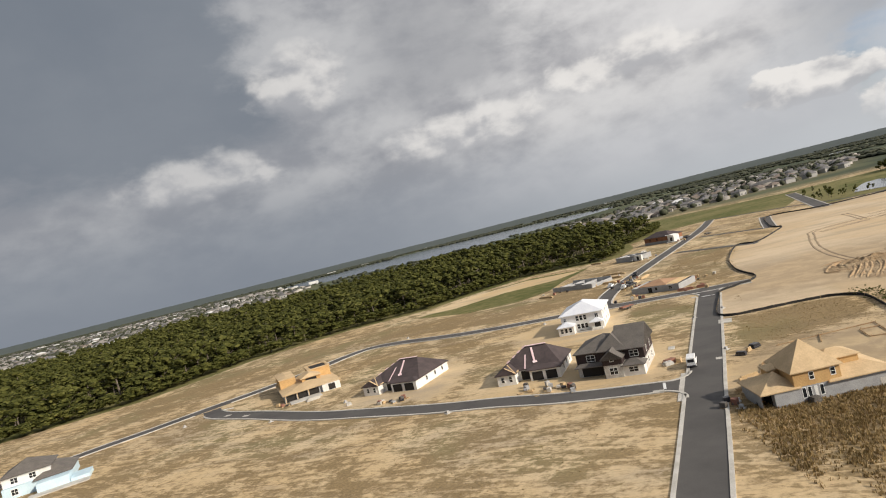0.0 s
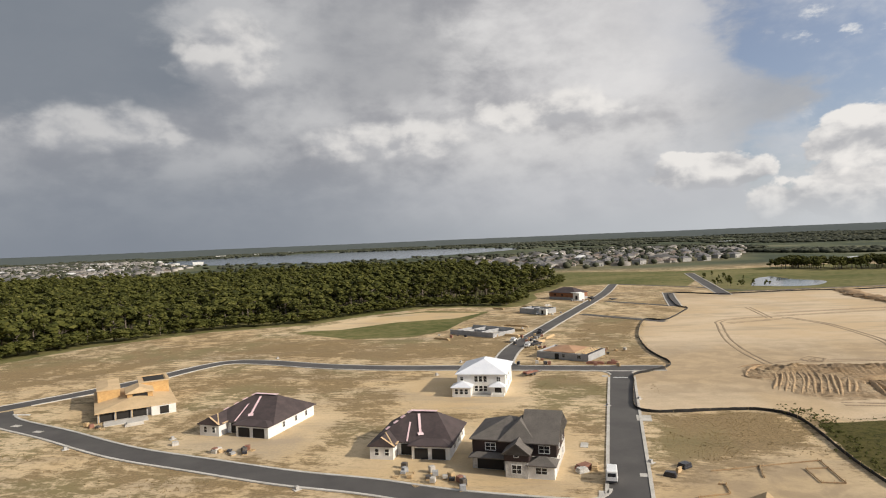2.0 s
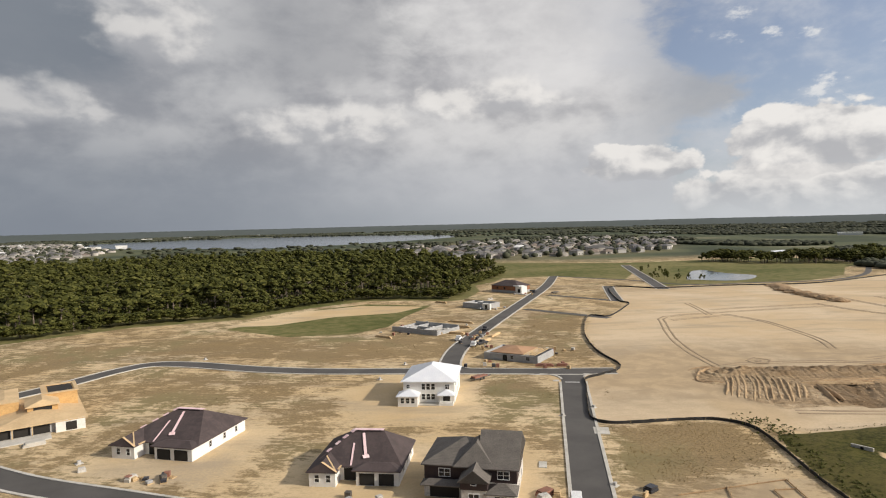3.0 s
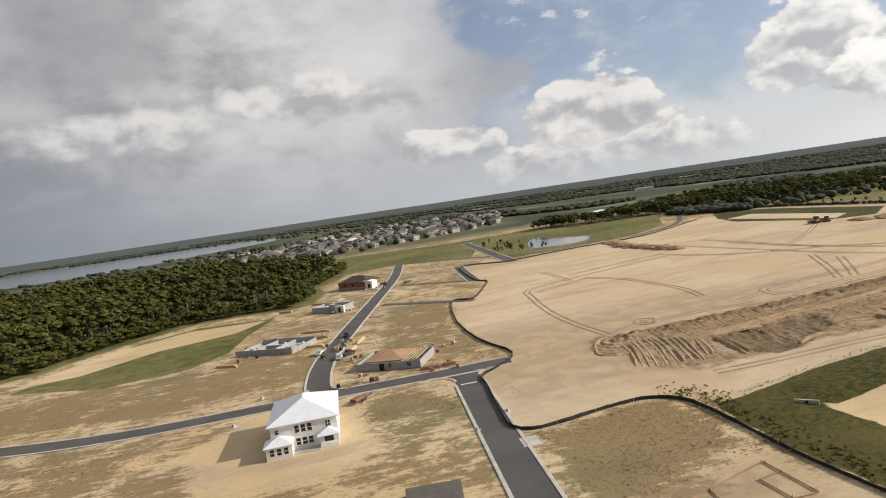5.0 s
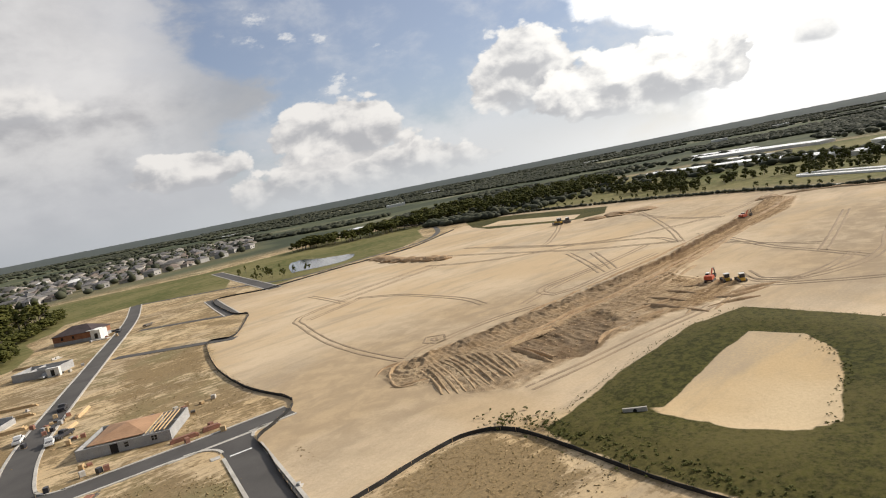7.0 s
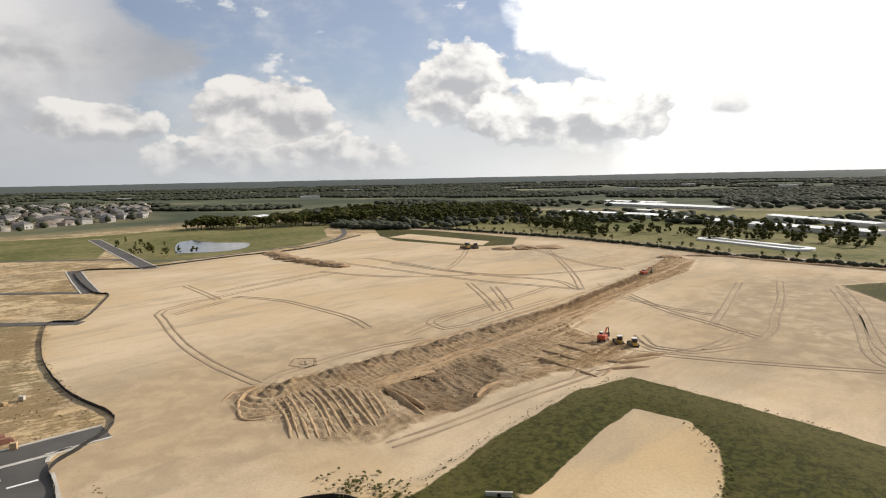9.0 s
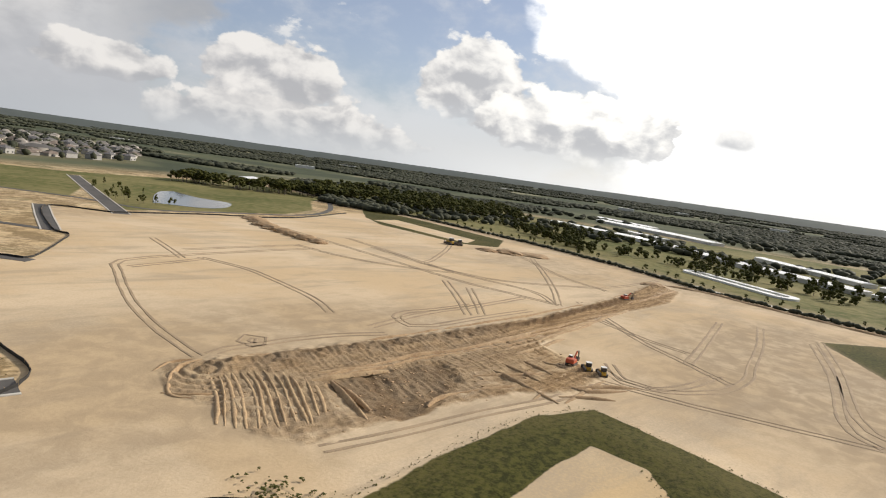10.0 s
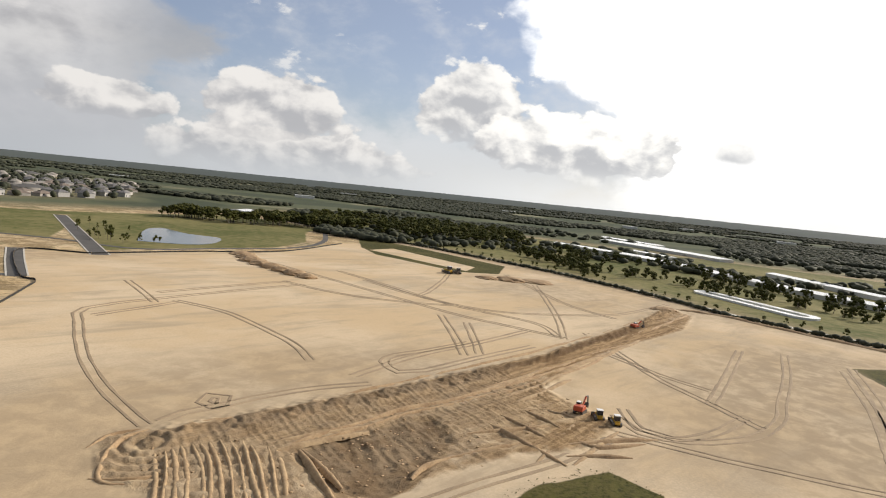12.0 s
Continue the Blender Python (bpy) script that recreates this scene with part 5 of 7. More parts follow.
def quad_mesh(name, quads, material):
    data = bpy.data.meshes.new(name)
    faces = np.arange(len(quads) * 4).reshape(-1, 4)
    data.from_pydata(quads.reshape(-1, 3).tolist(), [], faces.tolist())
    data.materials.append(material)
    return data


TREE_DATA = [(quad_mesh("crown", c, LEAVES), quad_mesh("trunk", t, BARK)) for _, c, t in KINDS]


def tree(x, y, high, spin, kind, label, wide=1.0, category="tree", group="trees at the wood's edge", sink=0.0):
    ob = thing("tree", (x, y, -0.05 - sink * high), spin, label, category, group)
    ob.scale = (high * wide, high * wide, high)
    for name, data in zip(("crown", "trunk"), TREE_DATA[kind]):
        child = new(name, data)
        child.parent = ob
    return ob


def scatter_stuff(name, places, material_leaf, label, category, trunks=True, seed=1):
    """Many trees in one mesh each for leaves and stems: rows of x, y, height, width, kind."""
    rng_s = np.random.default_rng(seed)
    leaf, stem = [], []
    for x, y, high, wide, kind in places:
        a = rng_s.uniform(0, math.tau)
        c, s = math.cos(a), math.sin(a)
        m = np.array([[c * high * wide, -s * high * wide, 0], [s * high * wide, c * high * wide, 0], [0, 0, high]])
        leaf.append(KINDS[kind][1] @ m.T + (x, y, 0))
        if trunks:
            stem.append(KINDS[kind][2] @ m.T + (x, y, 0))
    quads = np.concatenate(leaf)
    ob = array_mesh(name, quads.reshape(-1, 3), np.arange(len(quads) * 4).reshape(-1, 4), material_leaf)
    tagged(ob, label, category, kind="stuff")
    if trunks:
        quads = np.concatenate(stem)
        low = array_mesh("trunks", quads.reshape(-1, 3), np.arange(len(quads) * 4).reshape(-1, 4), BARK)
        low.parent = ob
    return ob


def make_woods():
    g = np.random.default_rng(5)
    step = 9.0
    xs, ys = np.meshgrid(np.arange(-570, 240, step), np.arange(190, 870, step))
    x = xs.ravel() + g.uniform(-4.2, 4.2, xs.size)
    y = ys.ravel() + g.uniform(-4.2, 4.2, xs.size)
    keep = inside(WOODS, x, y, 0.5) > 0.5
    x, y = x[keep], y[keep]
    edge = inside(WOODS, x, y, 0.5, -13.0) < 0.5
    facing = edge & (y < 480) & (x > -190)
    sector = np.degrees(np.arctan2(x + 12, y + 30))
    order = np.where(facing)[0]
    front = set(order[:290].tolist()) if len(order) > 290 else set(order.tolist())
    rest = []
    for k in range(len(x)):
        east = x[k] > 20
        kind = int(g.integers(4, 7)) if g.uniform() < (0.75 if east else 0.22) else int(g.integers(0, 4))
        high = g.uniform(9.5, 17.0) + (3.0 if kind > 3 else 0) + 2.0 * math.sin(x[k] * 0.021 + 2.0 * math.sin(y[k] * 0.017))
        wide = g.uniform(1.1, 1.75) * (1.05 if kind > 3 else 1.0)
        if k in front:
            tree(x[k], y[k], high * g.uniform(0.7, 1.0), g.uniform(0, 360), kind,
                 "tall slender pine at the wood's edge" if kind > 3 else "full green tree at the wood's edge", wide)
        else:
            rest.append((x[k], y[k], high, wide, kind))
    scatter_stuff("woodland", rest, LEAVES, "dense mixed green woodland behind the building lots", "woodland")
    return len(rest), len(front)


make_woods()


# ---- ridges of spoil in the dug strip ----
SPOIL_PALE = worn("pale_spoil", (0.47, 0.335, 0.19), (0.28, 0.185, 0.10), 1.6, 0.3, 0.95, relief=0.6)


def ridge_arrays(line, wide, high, seed, sharp=0.25):
    """A long uneven mound along a line: verts and quad faces."""
    g = np.random.default_rng(seed)
    pts = smooth_line(line, 1.1)
    verts, faces = [], []
    count = len(pts)
    phase = g.uniform(0, 6)
    for k, p in enumerate(pts):
        way = (pts[min(k + 1, count - 1)] - pts[max(k - 1, 0)]).normalized()
        side = Vector((way.y, -way.x, 0))
        taper = min(1.0, k / 4, (count - 1 - k) / 4)
        h = high * (0.2 + 0.8 * taper) * (0.85 + 0.22 * math.sin(k * 0.33 + phase) + g.uniform(-0.08, 0.08))
        w = wide * (0.5 + 0.5 * taper) * g.uniform(0.9, 1.1)
        drift = (0.12 * math.sin(k * 0.27 + 2 * phase) + g.uniform(-0.04, 0.04)) * wide
        for f, lift in ((-0.5, -0.25), (-0.27, 0.55 * h), (g.uniform(-0.06, 0.06), h), (0.26, 0.5 * h), (0.5, -0.25)):
            q = p + side * (f * w + drift)
            verts.append((q.x, q.y, lift))
        if k:
            a, b = (k - 1) * 5, k * 5
            faces += [(a + j, a + j + 1, b + j + 1, b + j) for j in range(4)]
    return np.array(verts), np.array(faces)


def ridges(name, rows, material, label):
    verts, faces, base = [], [], 0
    for k, (line, wide, high) in enumerate(rows):
        v, f = ridge_arrays(line, wide, high, 100 + k)
        verts.append(v)
        faces.append(f + base)
        base += len(v)
    ob = array_mesh(name, np.concatenate(verts), np.concatenate(faces), material)
    return tagged(ob, label, "earth mound", kind="stuff")


rows = []
for line, wide, high in (
    ([(107.5, 98), (118, 95.4), (129.7, 92.4), (145.3, 86), (171.6, 78), (205, 69.5)], 1.5, 0.55),
    ([(109, 96.4), (120, 93.3), (131, 90), (147, 83.4), (170, 76)], 1.1, 0.4),
    ([(103, 113.4), (110, 109.5), (118, 105.6), (134.4, 101.4), (150, 96.6)], 2.2, 0.8),
    ([(150, 96.6), (167, 91.6), (182, 87), (197, 83.2), (225, 76), (262, 69.6)], 1.8, 0.7),
    ([(107.3, 96), (102.5, 89.5), (98.6, 83.6)], 1.6, 0.8),
    ([(118.6, 78.4), (124, 75), (128.5, 71.8)], 1.6, 0.6),
    ([(109, 80), (113, 80.3), (118.6, 78.4)], 1.5, 0.5),
    ([(146, 83), (160, 79), (176, 74.5), (192, 71.5)], 1.3, 0.45),
    ([(148, 86), (162, 82.5), (180, 77.5), (198, 73.5), (215, 68)], 1.2, 0.4),
    ([(92, 116.5), (96.5, 118), (100, 115.5), (101.5, 111)], 1.2, 0.35),
    ([(93, 114), (96.8, 115.2), (98.6, 112.6), (96, 109.8)], 1.0, 0.35),
    ([(87.3, 109.5), (90, 105.5), (93.5, 103.5)], 1.2, 0.4),
    ([(262, 69.6), (280, 66.4), (292, 65)], 2.4, 0.9),
    ([(107.7, 95.6), (105, 90.6), (101.8, 85.5)], 1.5, 0.6),
    ([(103.4, 113.6), (97.8, 115.8), (93.1, 114.0), (88.6, 109.6), (87.6, 107.4), (89.0, 104.8)], 1.3, 0.5),
    ([(100.1, 114.4), (106.4, 111.2), (111, 108), (116.3, 105.2), (123, 103.2), (129.8, 101.5)], 1.2, 0.6),
    ([(240, 66), (262, 61.5), (284, 57.5)], 2.2, 0.8),
    ([(294, 62), (296, 46), (286, 26), (276, 4), (268, -18)], 3.4, 0.9),
    ([(133.2, 79.0), (127.7, 68.6), (125.1, 64.4)], 1.9, 0.7),
    ([(138.2, 78.6), (132.3, 67.4)], 1.4, 0.55),
    ([(143.5, 76.7), (138.2, 67.5)], 1.4, 0.55),
    ([(146.3, 73.5), (145.4, 67.1)], 1.6, 0.7),
    ([(136.5, 67.1), (134.4, 62.2), (141.3, 55.9)], 1.5, 0.6),
    ([(133.1, 66.3), (138.5, 60.5), (144.6, 54.3)], 1.7, 0.7),
    ([(128.6, 65.2), (134.2, 56.8)], 1.5, 0.6),
    ([(127, 80), (135, 73.5), (140, 70)], 1.6, 0.5),
):
    rows.append((plan(*line), wide, high))
ridges("spoil_ridge", rows, SPOIL, "brown ridges of dug earth along the haul strip")
rows = [(plan(*line), wide, high) for line, wide, high in (
    ([(145.2, 81.1), (158, 78.2), (171.8, 75.6)], 2.2, 0.6), ([(144.6, 78.6), (156, 76), (167.8, 73.7)], 2.0, 0.6), ([(145.3, 85.9), (160, 82.6), (176.4, 79.4)], 2.0, 0.5),
    ([(105.6, 98.2), (118.4, 92.1)], 1.8, 0.6), ([(106.4, 100.3), (120.4, 93.4)], 1.6, 0.5), ([(176, 76.5), (196, 71.5), (222, 66.5)], 2.2, 0.6), ([(123.8, 68.1), (134, 67.6), (144.3, 66.9)], 1.6, 0.3),
    ([(126.3, 63.8), (135, 62), (144.0, 60.4)], 1.6, 0.3), ([(200, 76), (222, 71), (244, 66)], 1.8, 0.5))]
# the fan of furrows pushed out at the west end
first = [(95.6, 108.9), (91.2, 103.6), (84.9, 97.6)]
last = [(105.6, 98.4), (101.6, 94.0), (95.4, 88.6)]
bow = [(2.4, 3.4), (1.0, 1.2), (-1.2, -2.2)]
fan_rng = random.Random(12)
for k in range(13):
    t = k / 12 + fan_rng.uniform(-0.015, 0.015)
    side = 4 * t * (1 - t)
    line = [(a[0] + (b[0] - a[0]) * t + c[0] * side + fan_rng.uniform(-0.3, 0.3), a[1] + (b[1] - a[1]) * t + c[1] * side + fan_rng.uniform(-0.3, 0.3)) for a, b, c in zip(first, last, bow)]
    rows.append((plan(*line), fan_rng.uniform(0.9, 1.5), fan_rng.uniform(0.35, 0.62)))
ridges("pale_spoil_ridge", rows, SPOIL_PALE, "pale straight ridges of sandy earth beside the haul strip")


def dirt_pile(x, y, r, h, seed):
    g = np.random.default_rng(seed)
    bm = bmesh.new()
    bmesh.ops.create_icosphere(bm, subdivisions=3, radius=1.0)
    for v in bm.verts:
        d = v.co.normalized()
        k = 1 + 0.22 * noise.noise(d * 2.2 + Vector((seed, 0, 0))) + 0.10 * noise.noise(d * 6 + Vector((0, seed, 0)))
        z = max(d.z, -0.15)
        v.co = Vector((d.x * r * k, d.y * r * 1.15 * k, h * k * (z if z < 0 else z ** 1.25)))
    ob = part("spoil_mound", bm, SPOIL)
    ob.location = P(x, y)
    tagged(ob, "heap of brown earth on pale sand", "earth heap", "heaps of earth by the far silt fence")


for k, (x, y, r, h) in enumerate(((252, 238, 7, 2.0), (246, 230, 6, 2.2), (240, 222, 7, 2.4), (236, 214, 6, 2.2), (233, 206, 5.5, 2.4), (230, 199, 5, 2.2), (228, 191, 6, 2.6), (226, 184, 4.5, 2.0))):
    dirt_pile(x, y, r, h, k + 1)
for k, (x, y, r, h) in enumerate(((303, 132, 8, 2.2), (310, 122, 9, 1.6), (298, 141, 6, 1.6), (287, 66, 6, 1.8))):
    dirt_pile(x, y, r, h, k + 21)


# ---- water, the far road and the hedge ----
def sheet(name, outline, z, material, label, category):
    bm = bmesh.new()
    top = [bm.verts.new(P(x, y, z)) for x, y in outline]
    low = [bm.verts.new(P(x, y, z - 0.3)) for x, y in outline]
    bm.faces.new(top)
    for k in range(len(top)):
        j = (k + 1) % len(top)
        bm.faces.new((low[k], low[j], top[j], top[k]))
    bmesh.ops.recalc_face_normals(bm, faces=bm.faces[:])
    return tagged(part(name, bm, material), label, category, kind="structure")


def rounded(outline, step=6.0):
    pts = [Vector((x, y, 0)) for x, y in outline]
    pts = pts + pts[:1]
    return [(p.x, p.y) for p in smooth_line(pts, step)[:-1]]


sheet("pond", rounded(POND), 0.12, WATER, "small grey pond among young trees and turf", "pond")


LAKE = [polar(a, d) for a, d in ((-11, 1650), (-7, 1350), (-2, 1230), (4, 1130), (9, 1180), (14, 1330), (18.5, 1500), (20.5, 1750), (17, 2050), (10, 2350), (2, 2450), (-5, 2300), (-10, 2050))]
sheet("lake", rounded(LAKE, 60), 0.2, WATER, "broad grey lake beyond the woodland", "lake")
far_road = part("road", ribbon(offset_line(HEDGE, 7.0 - 14.0), -2.6, 2.6, -0.3, 0.08), CONCRETE)
tagged(far_road, "pale path behind the low hedge", "road", kind="structure")
far_lane = part("road", ribbon(smooth_line(plan((189, 352), (212, 305), (222, 268), (255, 257), (300, 247), (345, 262), (400, 300))), -2.2, 2.2, -0.3, 0.03), ASPHALT)
tagged(far_lane, "grey track along the edge of the cleared field", "road", kind="structure")


def liner_ring():
    """A long oval basin with a bright white rim on the turf."""
    a, b = P(366, 55), P(327, 14)
    way = (b - a).normalized()
    side = Vector((way.y, -way.x, 0))
    half, r = (b - a).length / 2 - 5, 6.5
    mid = (a + b) / 2
    pts = [mid + way * (half + r * math.cos(t)) + side * r * math.sin(t) for t in [k * math.pi / 8 - math.pi / 2 for k in range(9)]]
    pts += [mid - way * (half + r * math.cos(t)) - side * r * math.sin(t) for t in [k * math.pi / 8 - math.pi / 2 for k in range(9)]]
    base = pts[0].copy()
    ring = [p - base for p in pts + pts[:1]]
    ob = part("basin_rim", ribbon(ring, -2.6, 2.6, -0.2, 1.1), SHEETING)
    ob.location = base
    tagged(ob, "bright white rim of a long oval basin on turf", "basin rim")


liner_ring()


# ---- distant woods, houses and sheds ----
def lump_arrays():
    bm = bmesh.new()
    bmesh.ops.create_icosphere(bm, subdivisions=1, radius=1.0)
    v = np.array([tuple(x.co) for x in bm.verts])
    f = np.array([[x.index for x in face.verts] for face in bm.faces])
    bm.free()
    return v, f


LUMP_V, LUMP_F = lump_arrays()


def lumps(name, rows, material, label, category, seed=3):
    """Many rough canopy lumps in one mesh: rows of x, y, radius, height."""
    g = np.random.default_rng(seed)
    verts = np.empty((len(rows), len(LUMP_V), 3), np.float32)
    for k, (x, y, r, h) in enumerate(rows):
        jig = LUMP_V * g.uniform(0.72, 1.28, (len(LUMP_V), 1))
        verts[k] = jig * (r, r, h * 0.55) + (x, y, h * 0.48)
    faces = (LUMP_F[None] + (np.arange(len(rows)) * len(LUMP_V))[:, None, None]).reshape(-1, 3)
    ob = array_mesh(name, verts.reshape(-1, 3), faces, material)
    ob.data.polygons.foreach_set("use_smooth", np.ones(len(faces), bool))
    return tagged(ob, label, category, kind="stuff")


def in_any(x, y, *outlines):
    hit = np.zeros(np.shape(x))
    for outline in outlines:
        hit = np.maximum(hit, inside(outline, np.asarray(x, float), np.asarray(y, float), 1.0))
    return hit > 0.5


def clods():
    """Broken lumps of earth in the hollow and along the banks."""
    g = np.random.default_rng(52)
    rows = []
    for outline, n, low, high in ((TRENCH, 40, 0.2, 0.4), (DIG, 420, 0.15, 0.45)):
        pts = np.array(outline) * UNIT
        x, y = g.uniform(pts[:, 0].min(), pts[:, 0].max(), n * 5), g.uniform(pts[:, 1].min(), pts[:, 1].max(), n * 5)
        hits = in_any(x, y, outline)
        for a, b in list(zip(x[hits], y[hits]))[:n]:
            s = g.uniform(low, high)
            rows.append((a, b, s, s * g.uniform(0.2, 0.4)))
    lumps("earth_clods", rows, SPOIL, "broken brown clods of dug earth", "earth", 33)


clods()


def far_country():
    g = np.random.default_rng(19)
    count = 105000
    heading = np.radians(g.uniform(-48, 118, count))
    dist = 430 * np.exp(g.uniform(0, 1, count) ** 0.75 * math.log(4500 / 430))
    x, y = np.sin(heading) * dist, np.cos(heading) * dist
    tract = wavy(x, y, 0.006, 31) + 0.6 * wavy(x, y, 0.017, 32)
    keep = (tract > 0.02 - 0.25 * (dist > 2200)) & ~in_any(x, y, LAKE, SUBURB, SUBURB_WEST, WOODS, NORTH_LAWN, POND_LAWN, CLEARED)
    golf = in_any(x, y, [(p.x / UNIT, p.y / UNIT) for p in HEDGE] + [(420, -240), (700, -60), (830, 120), (800, 240), (600, 250), (520, 400)])
    keep &= ~golf | (g.uniform(0, 1, count) < 0.16)
    head_deg = np.degrees(heading)
    keep &= (dist > 800) | (x > 520)
    keep &= ~((head_deg > -16) & (head_deg < 26) & (dist < 3100) & (g.uniform(0, 1, count) < 0.93))
    rows = []
    for a, b, d in zip(x[keep], y[keep], dist[keep]):
        grow = 1 + d / 1400
        rows.append((a, b, g.uniform(2.4, 4.6) * grow, g.uniform(3.6, 5.6) * (1 + d / 9000)))
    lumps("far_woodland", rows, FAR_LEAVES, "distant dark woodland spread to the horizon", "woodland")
    rows = []
    for outline, n in ((SUBURB, 420), (SUBURB_WEST, 1800)):
        pts = np.array(outline) * UNIT
        x, y = g.uniform(pts[:, 0].min(), pts[:, 0].max(), n * 2), g.uniform(pts[:, 1].min(), pts[:, 1].max(), n * 2)
        for a, b in zip(x, y):
            if len(rows) < 2400 and in_any([a], [b], outline)[0]:
                rows.append((a, b, g.uniform(3, 6), g.uniform(5, 9)))
    lumps("suburb_trees", rows, FAR_LEAVES, "small dark trees between distant houses", "trees", 8)
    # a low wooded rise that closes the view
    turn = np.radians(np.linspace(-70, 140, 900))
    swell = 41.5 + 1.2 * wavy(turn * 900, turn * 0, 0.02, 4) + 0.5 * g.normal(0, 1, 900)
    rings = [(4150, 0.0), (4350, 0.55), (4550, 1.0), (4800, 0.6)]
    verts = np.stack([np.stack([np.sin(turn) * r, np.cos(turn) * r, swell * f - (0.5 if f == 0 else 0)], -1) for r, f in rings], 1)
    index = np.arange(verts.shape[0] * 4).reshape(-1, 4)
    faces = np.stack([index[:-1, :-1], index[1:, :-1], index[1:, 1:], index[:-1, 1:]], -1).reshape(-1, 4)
    # the rise takes its haze from the leaf colour alone
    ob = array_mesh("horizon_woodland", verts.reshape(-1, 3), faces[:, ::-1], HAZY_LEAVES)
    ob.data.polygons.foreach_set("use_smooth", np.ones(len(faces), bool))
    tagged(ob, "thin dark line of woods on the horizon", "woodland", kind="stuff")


far_country()

ROOFS = [worn("far_roof_grey", (0.20, 0.19, 0.19), (0.12, 0.115, 0.115), 1, 0.2, 0.9), worn("far_roof_brown", (0.24, 0.19, 0.155), (0.15, 0.12, 0.10), 1, 0.2, 0.9)]
TOWN_WALL = worn("town_walls", (0.52, 0.48, 0.43), (0.30, 0.275, 0.25), 0.05, 0.02, 0.9)


def suburb_house(k):
    w, d, e = ((14, 12, 5.4), (17, 13, 3.2), (12, 15, 5.6), (16, 14, 3.0))[k]
    h = thing("suburb_house", (0, 0, 0), 0, "distant finished house with pale walls", "house", "distant houses")
    part("wall", boxes((-w / 2, w / 2, -d / 2, d / 2, -0.3, e)), TOWN_WALL if k % 2 else GREY_STUCCO, h)
    part("roof", hip(-w / 2, w / 2, -d / 2, d / 2, e, 3.0, 0.5, "x"), ROOFS[k % 2], h)
    for x in (-w / 4, w / 4):
        part("window", boxes((x - 0.9, x + 0.9, -d / 2 - 0.05, -d / 2 + 0.1, 1.0, 2.4)), GLASS, h)
    return h


def make_suburbs():
    g = np.random.default_rng(23)
    protos = [suburb_house(k) for k in range(4)]
    used = 0
    for outline, step_x, step_y, most in ((SUBURB, 27, 40, 160), (SUBURB_WEST, 48, 76, 138)):
        pts = np.array(outline) * UNIT
        xs, ys = np.arange(pts[:, 0].min(), pts[:, 0].max(), step_x), np.arange(pts[:, 1].min(), pts[:, 1].max(), step_y)
        places = [(x + g.uniform(-4, 4), y + g.uniform(-5, 5)) for y in ys for x in xs]
        hits = in_any([p[0] for p in places], [p[1] for p in places], outline)
        places = [p for p, ok in zip(places, hits) if ok and g.uniform() < 0.86][:most]
        for x, y in places:
            m = pose(x, y, 0, 0, 0, float(g.choice((0, 90, 180, 20, -25))) + g.uniform(-6, 6))
            if used < 4:
                protos[used].matrix_basis = m
            else:
                copy_thing(protos[int(g.integers(0, 4))], m)
            used += 1


make_suburbs()


def far_town():
    """Roofs of the towns beyond the wood, too far off to tell one from another."""
    g = np.random.default_rng(77)
    base = np.array([(-1, -1, 0), (1, -1, 0), (1, 1, 0), (-1, 1, 0), (-1, -1, 1), (1, -1, 1), (1, 1, 1), (-1, 1, 1), (-0.5, 0, 1.7), (0.5, 0, 1.7)], float)
    walls = np.array([(0, 1, 5, 4), (1, 2, 6, 5), (2, 3, 7, 6), (3, 0, 4, 7)])
    town = [polar(a, d) for a, d in ((-46, 560), (-30, 640), (-16, 800), (-9, 1100), (-8, 1700), (-14, 2300), (-30, 2400), (-46, 1700))]
    verts = []
    for outline, count in ((town, 1000), (SUBURB, 110)):
        pts = np.array(outline) * UNIT
        x, y = g.uniform(pts[:, 0].min(), pts[:, 0].max(), count * 3), g.uniform(pts[:, 1].min(), pts[:, 1].max(), count * 3)
        hits = in_any(x, y, outline) & ~in_any(x, y, LAKE, WOODS)
        for a, b in list(zip(x[hits], y[hits]))[:count]:
            c, s = math.cos(t := g.uniform(0, 3.14)), math.sin(t)
            big = g.uniform(0.8, 1.5) * (2.2 if g.uniform() < 0.03 else 1.0)
            v = base * (7.5 * big, 6.0 * big, g.uniform(3.0, 5.5))
            verts.append(np.stack([v[:, 0] * c - v[:, 1] * s + a, v[:, 0] * s + v[:, 1] * c + b, v[:, 2]], -1))
    shift = (np.arange(len(verts)) * 10)[:, None, None]
    flat = np.concatenate(verts)
    town_walls = array_mesh("town", flat, (walls[None] + shift).reshape(-1, 4), TOWN_WALL)
    tagged(town_walls, "far town of pale houses beyond the woodland", "town", kind="stuff")
    three = np.array([(5, 6, 9), (7, 4, 8), (4, 5, 9), (4, 9, 8), (6, 7, 8), (6, 8, 9)])
    roofs = array_mesh("roofs", flat, (three[None] + shift).reshape(-1, 3), TOWN_ROOF)
    roofs.parent = town_walls


def town_roof_material():
    m, n, shader = surface("town_roofs", 0.9)
    island = n.add("ShaderNodeNewGeometry").outputs["Random Per Island"]
    tone = n.mix(n.ramp(island, 0.2, 0.6), (0.10, 0.095, 0.09), (0.30, 0.27, 0.24))
    n.put(shader, "Base Color", n.mix(n.ramp(island, 0.88, 0.94), tone, (0.72, 0.71, 0.69)))
    return m


TOWN_ROOF = town_roof_material()
far_town()


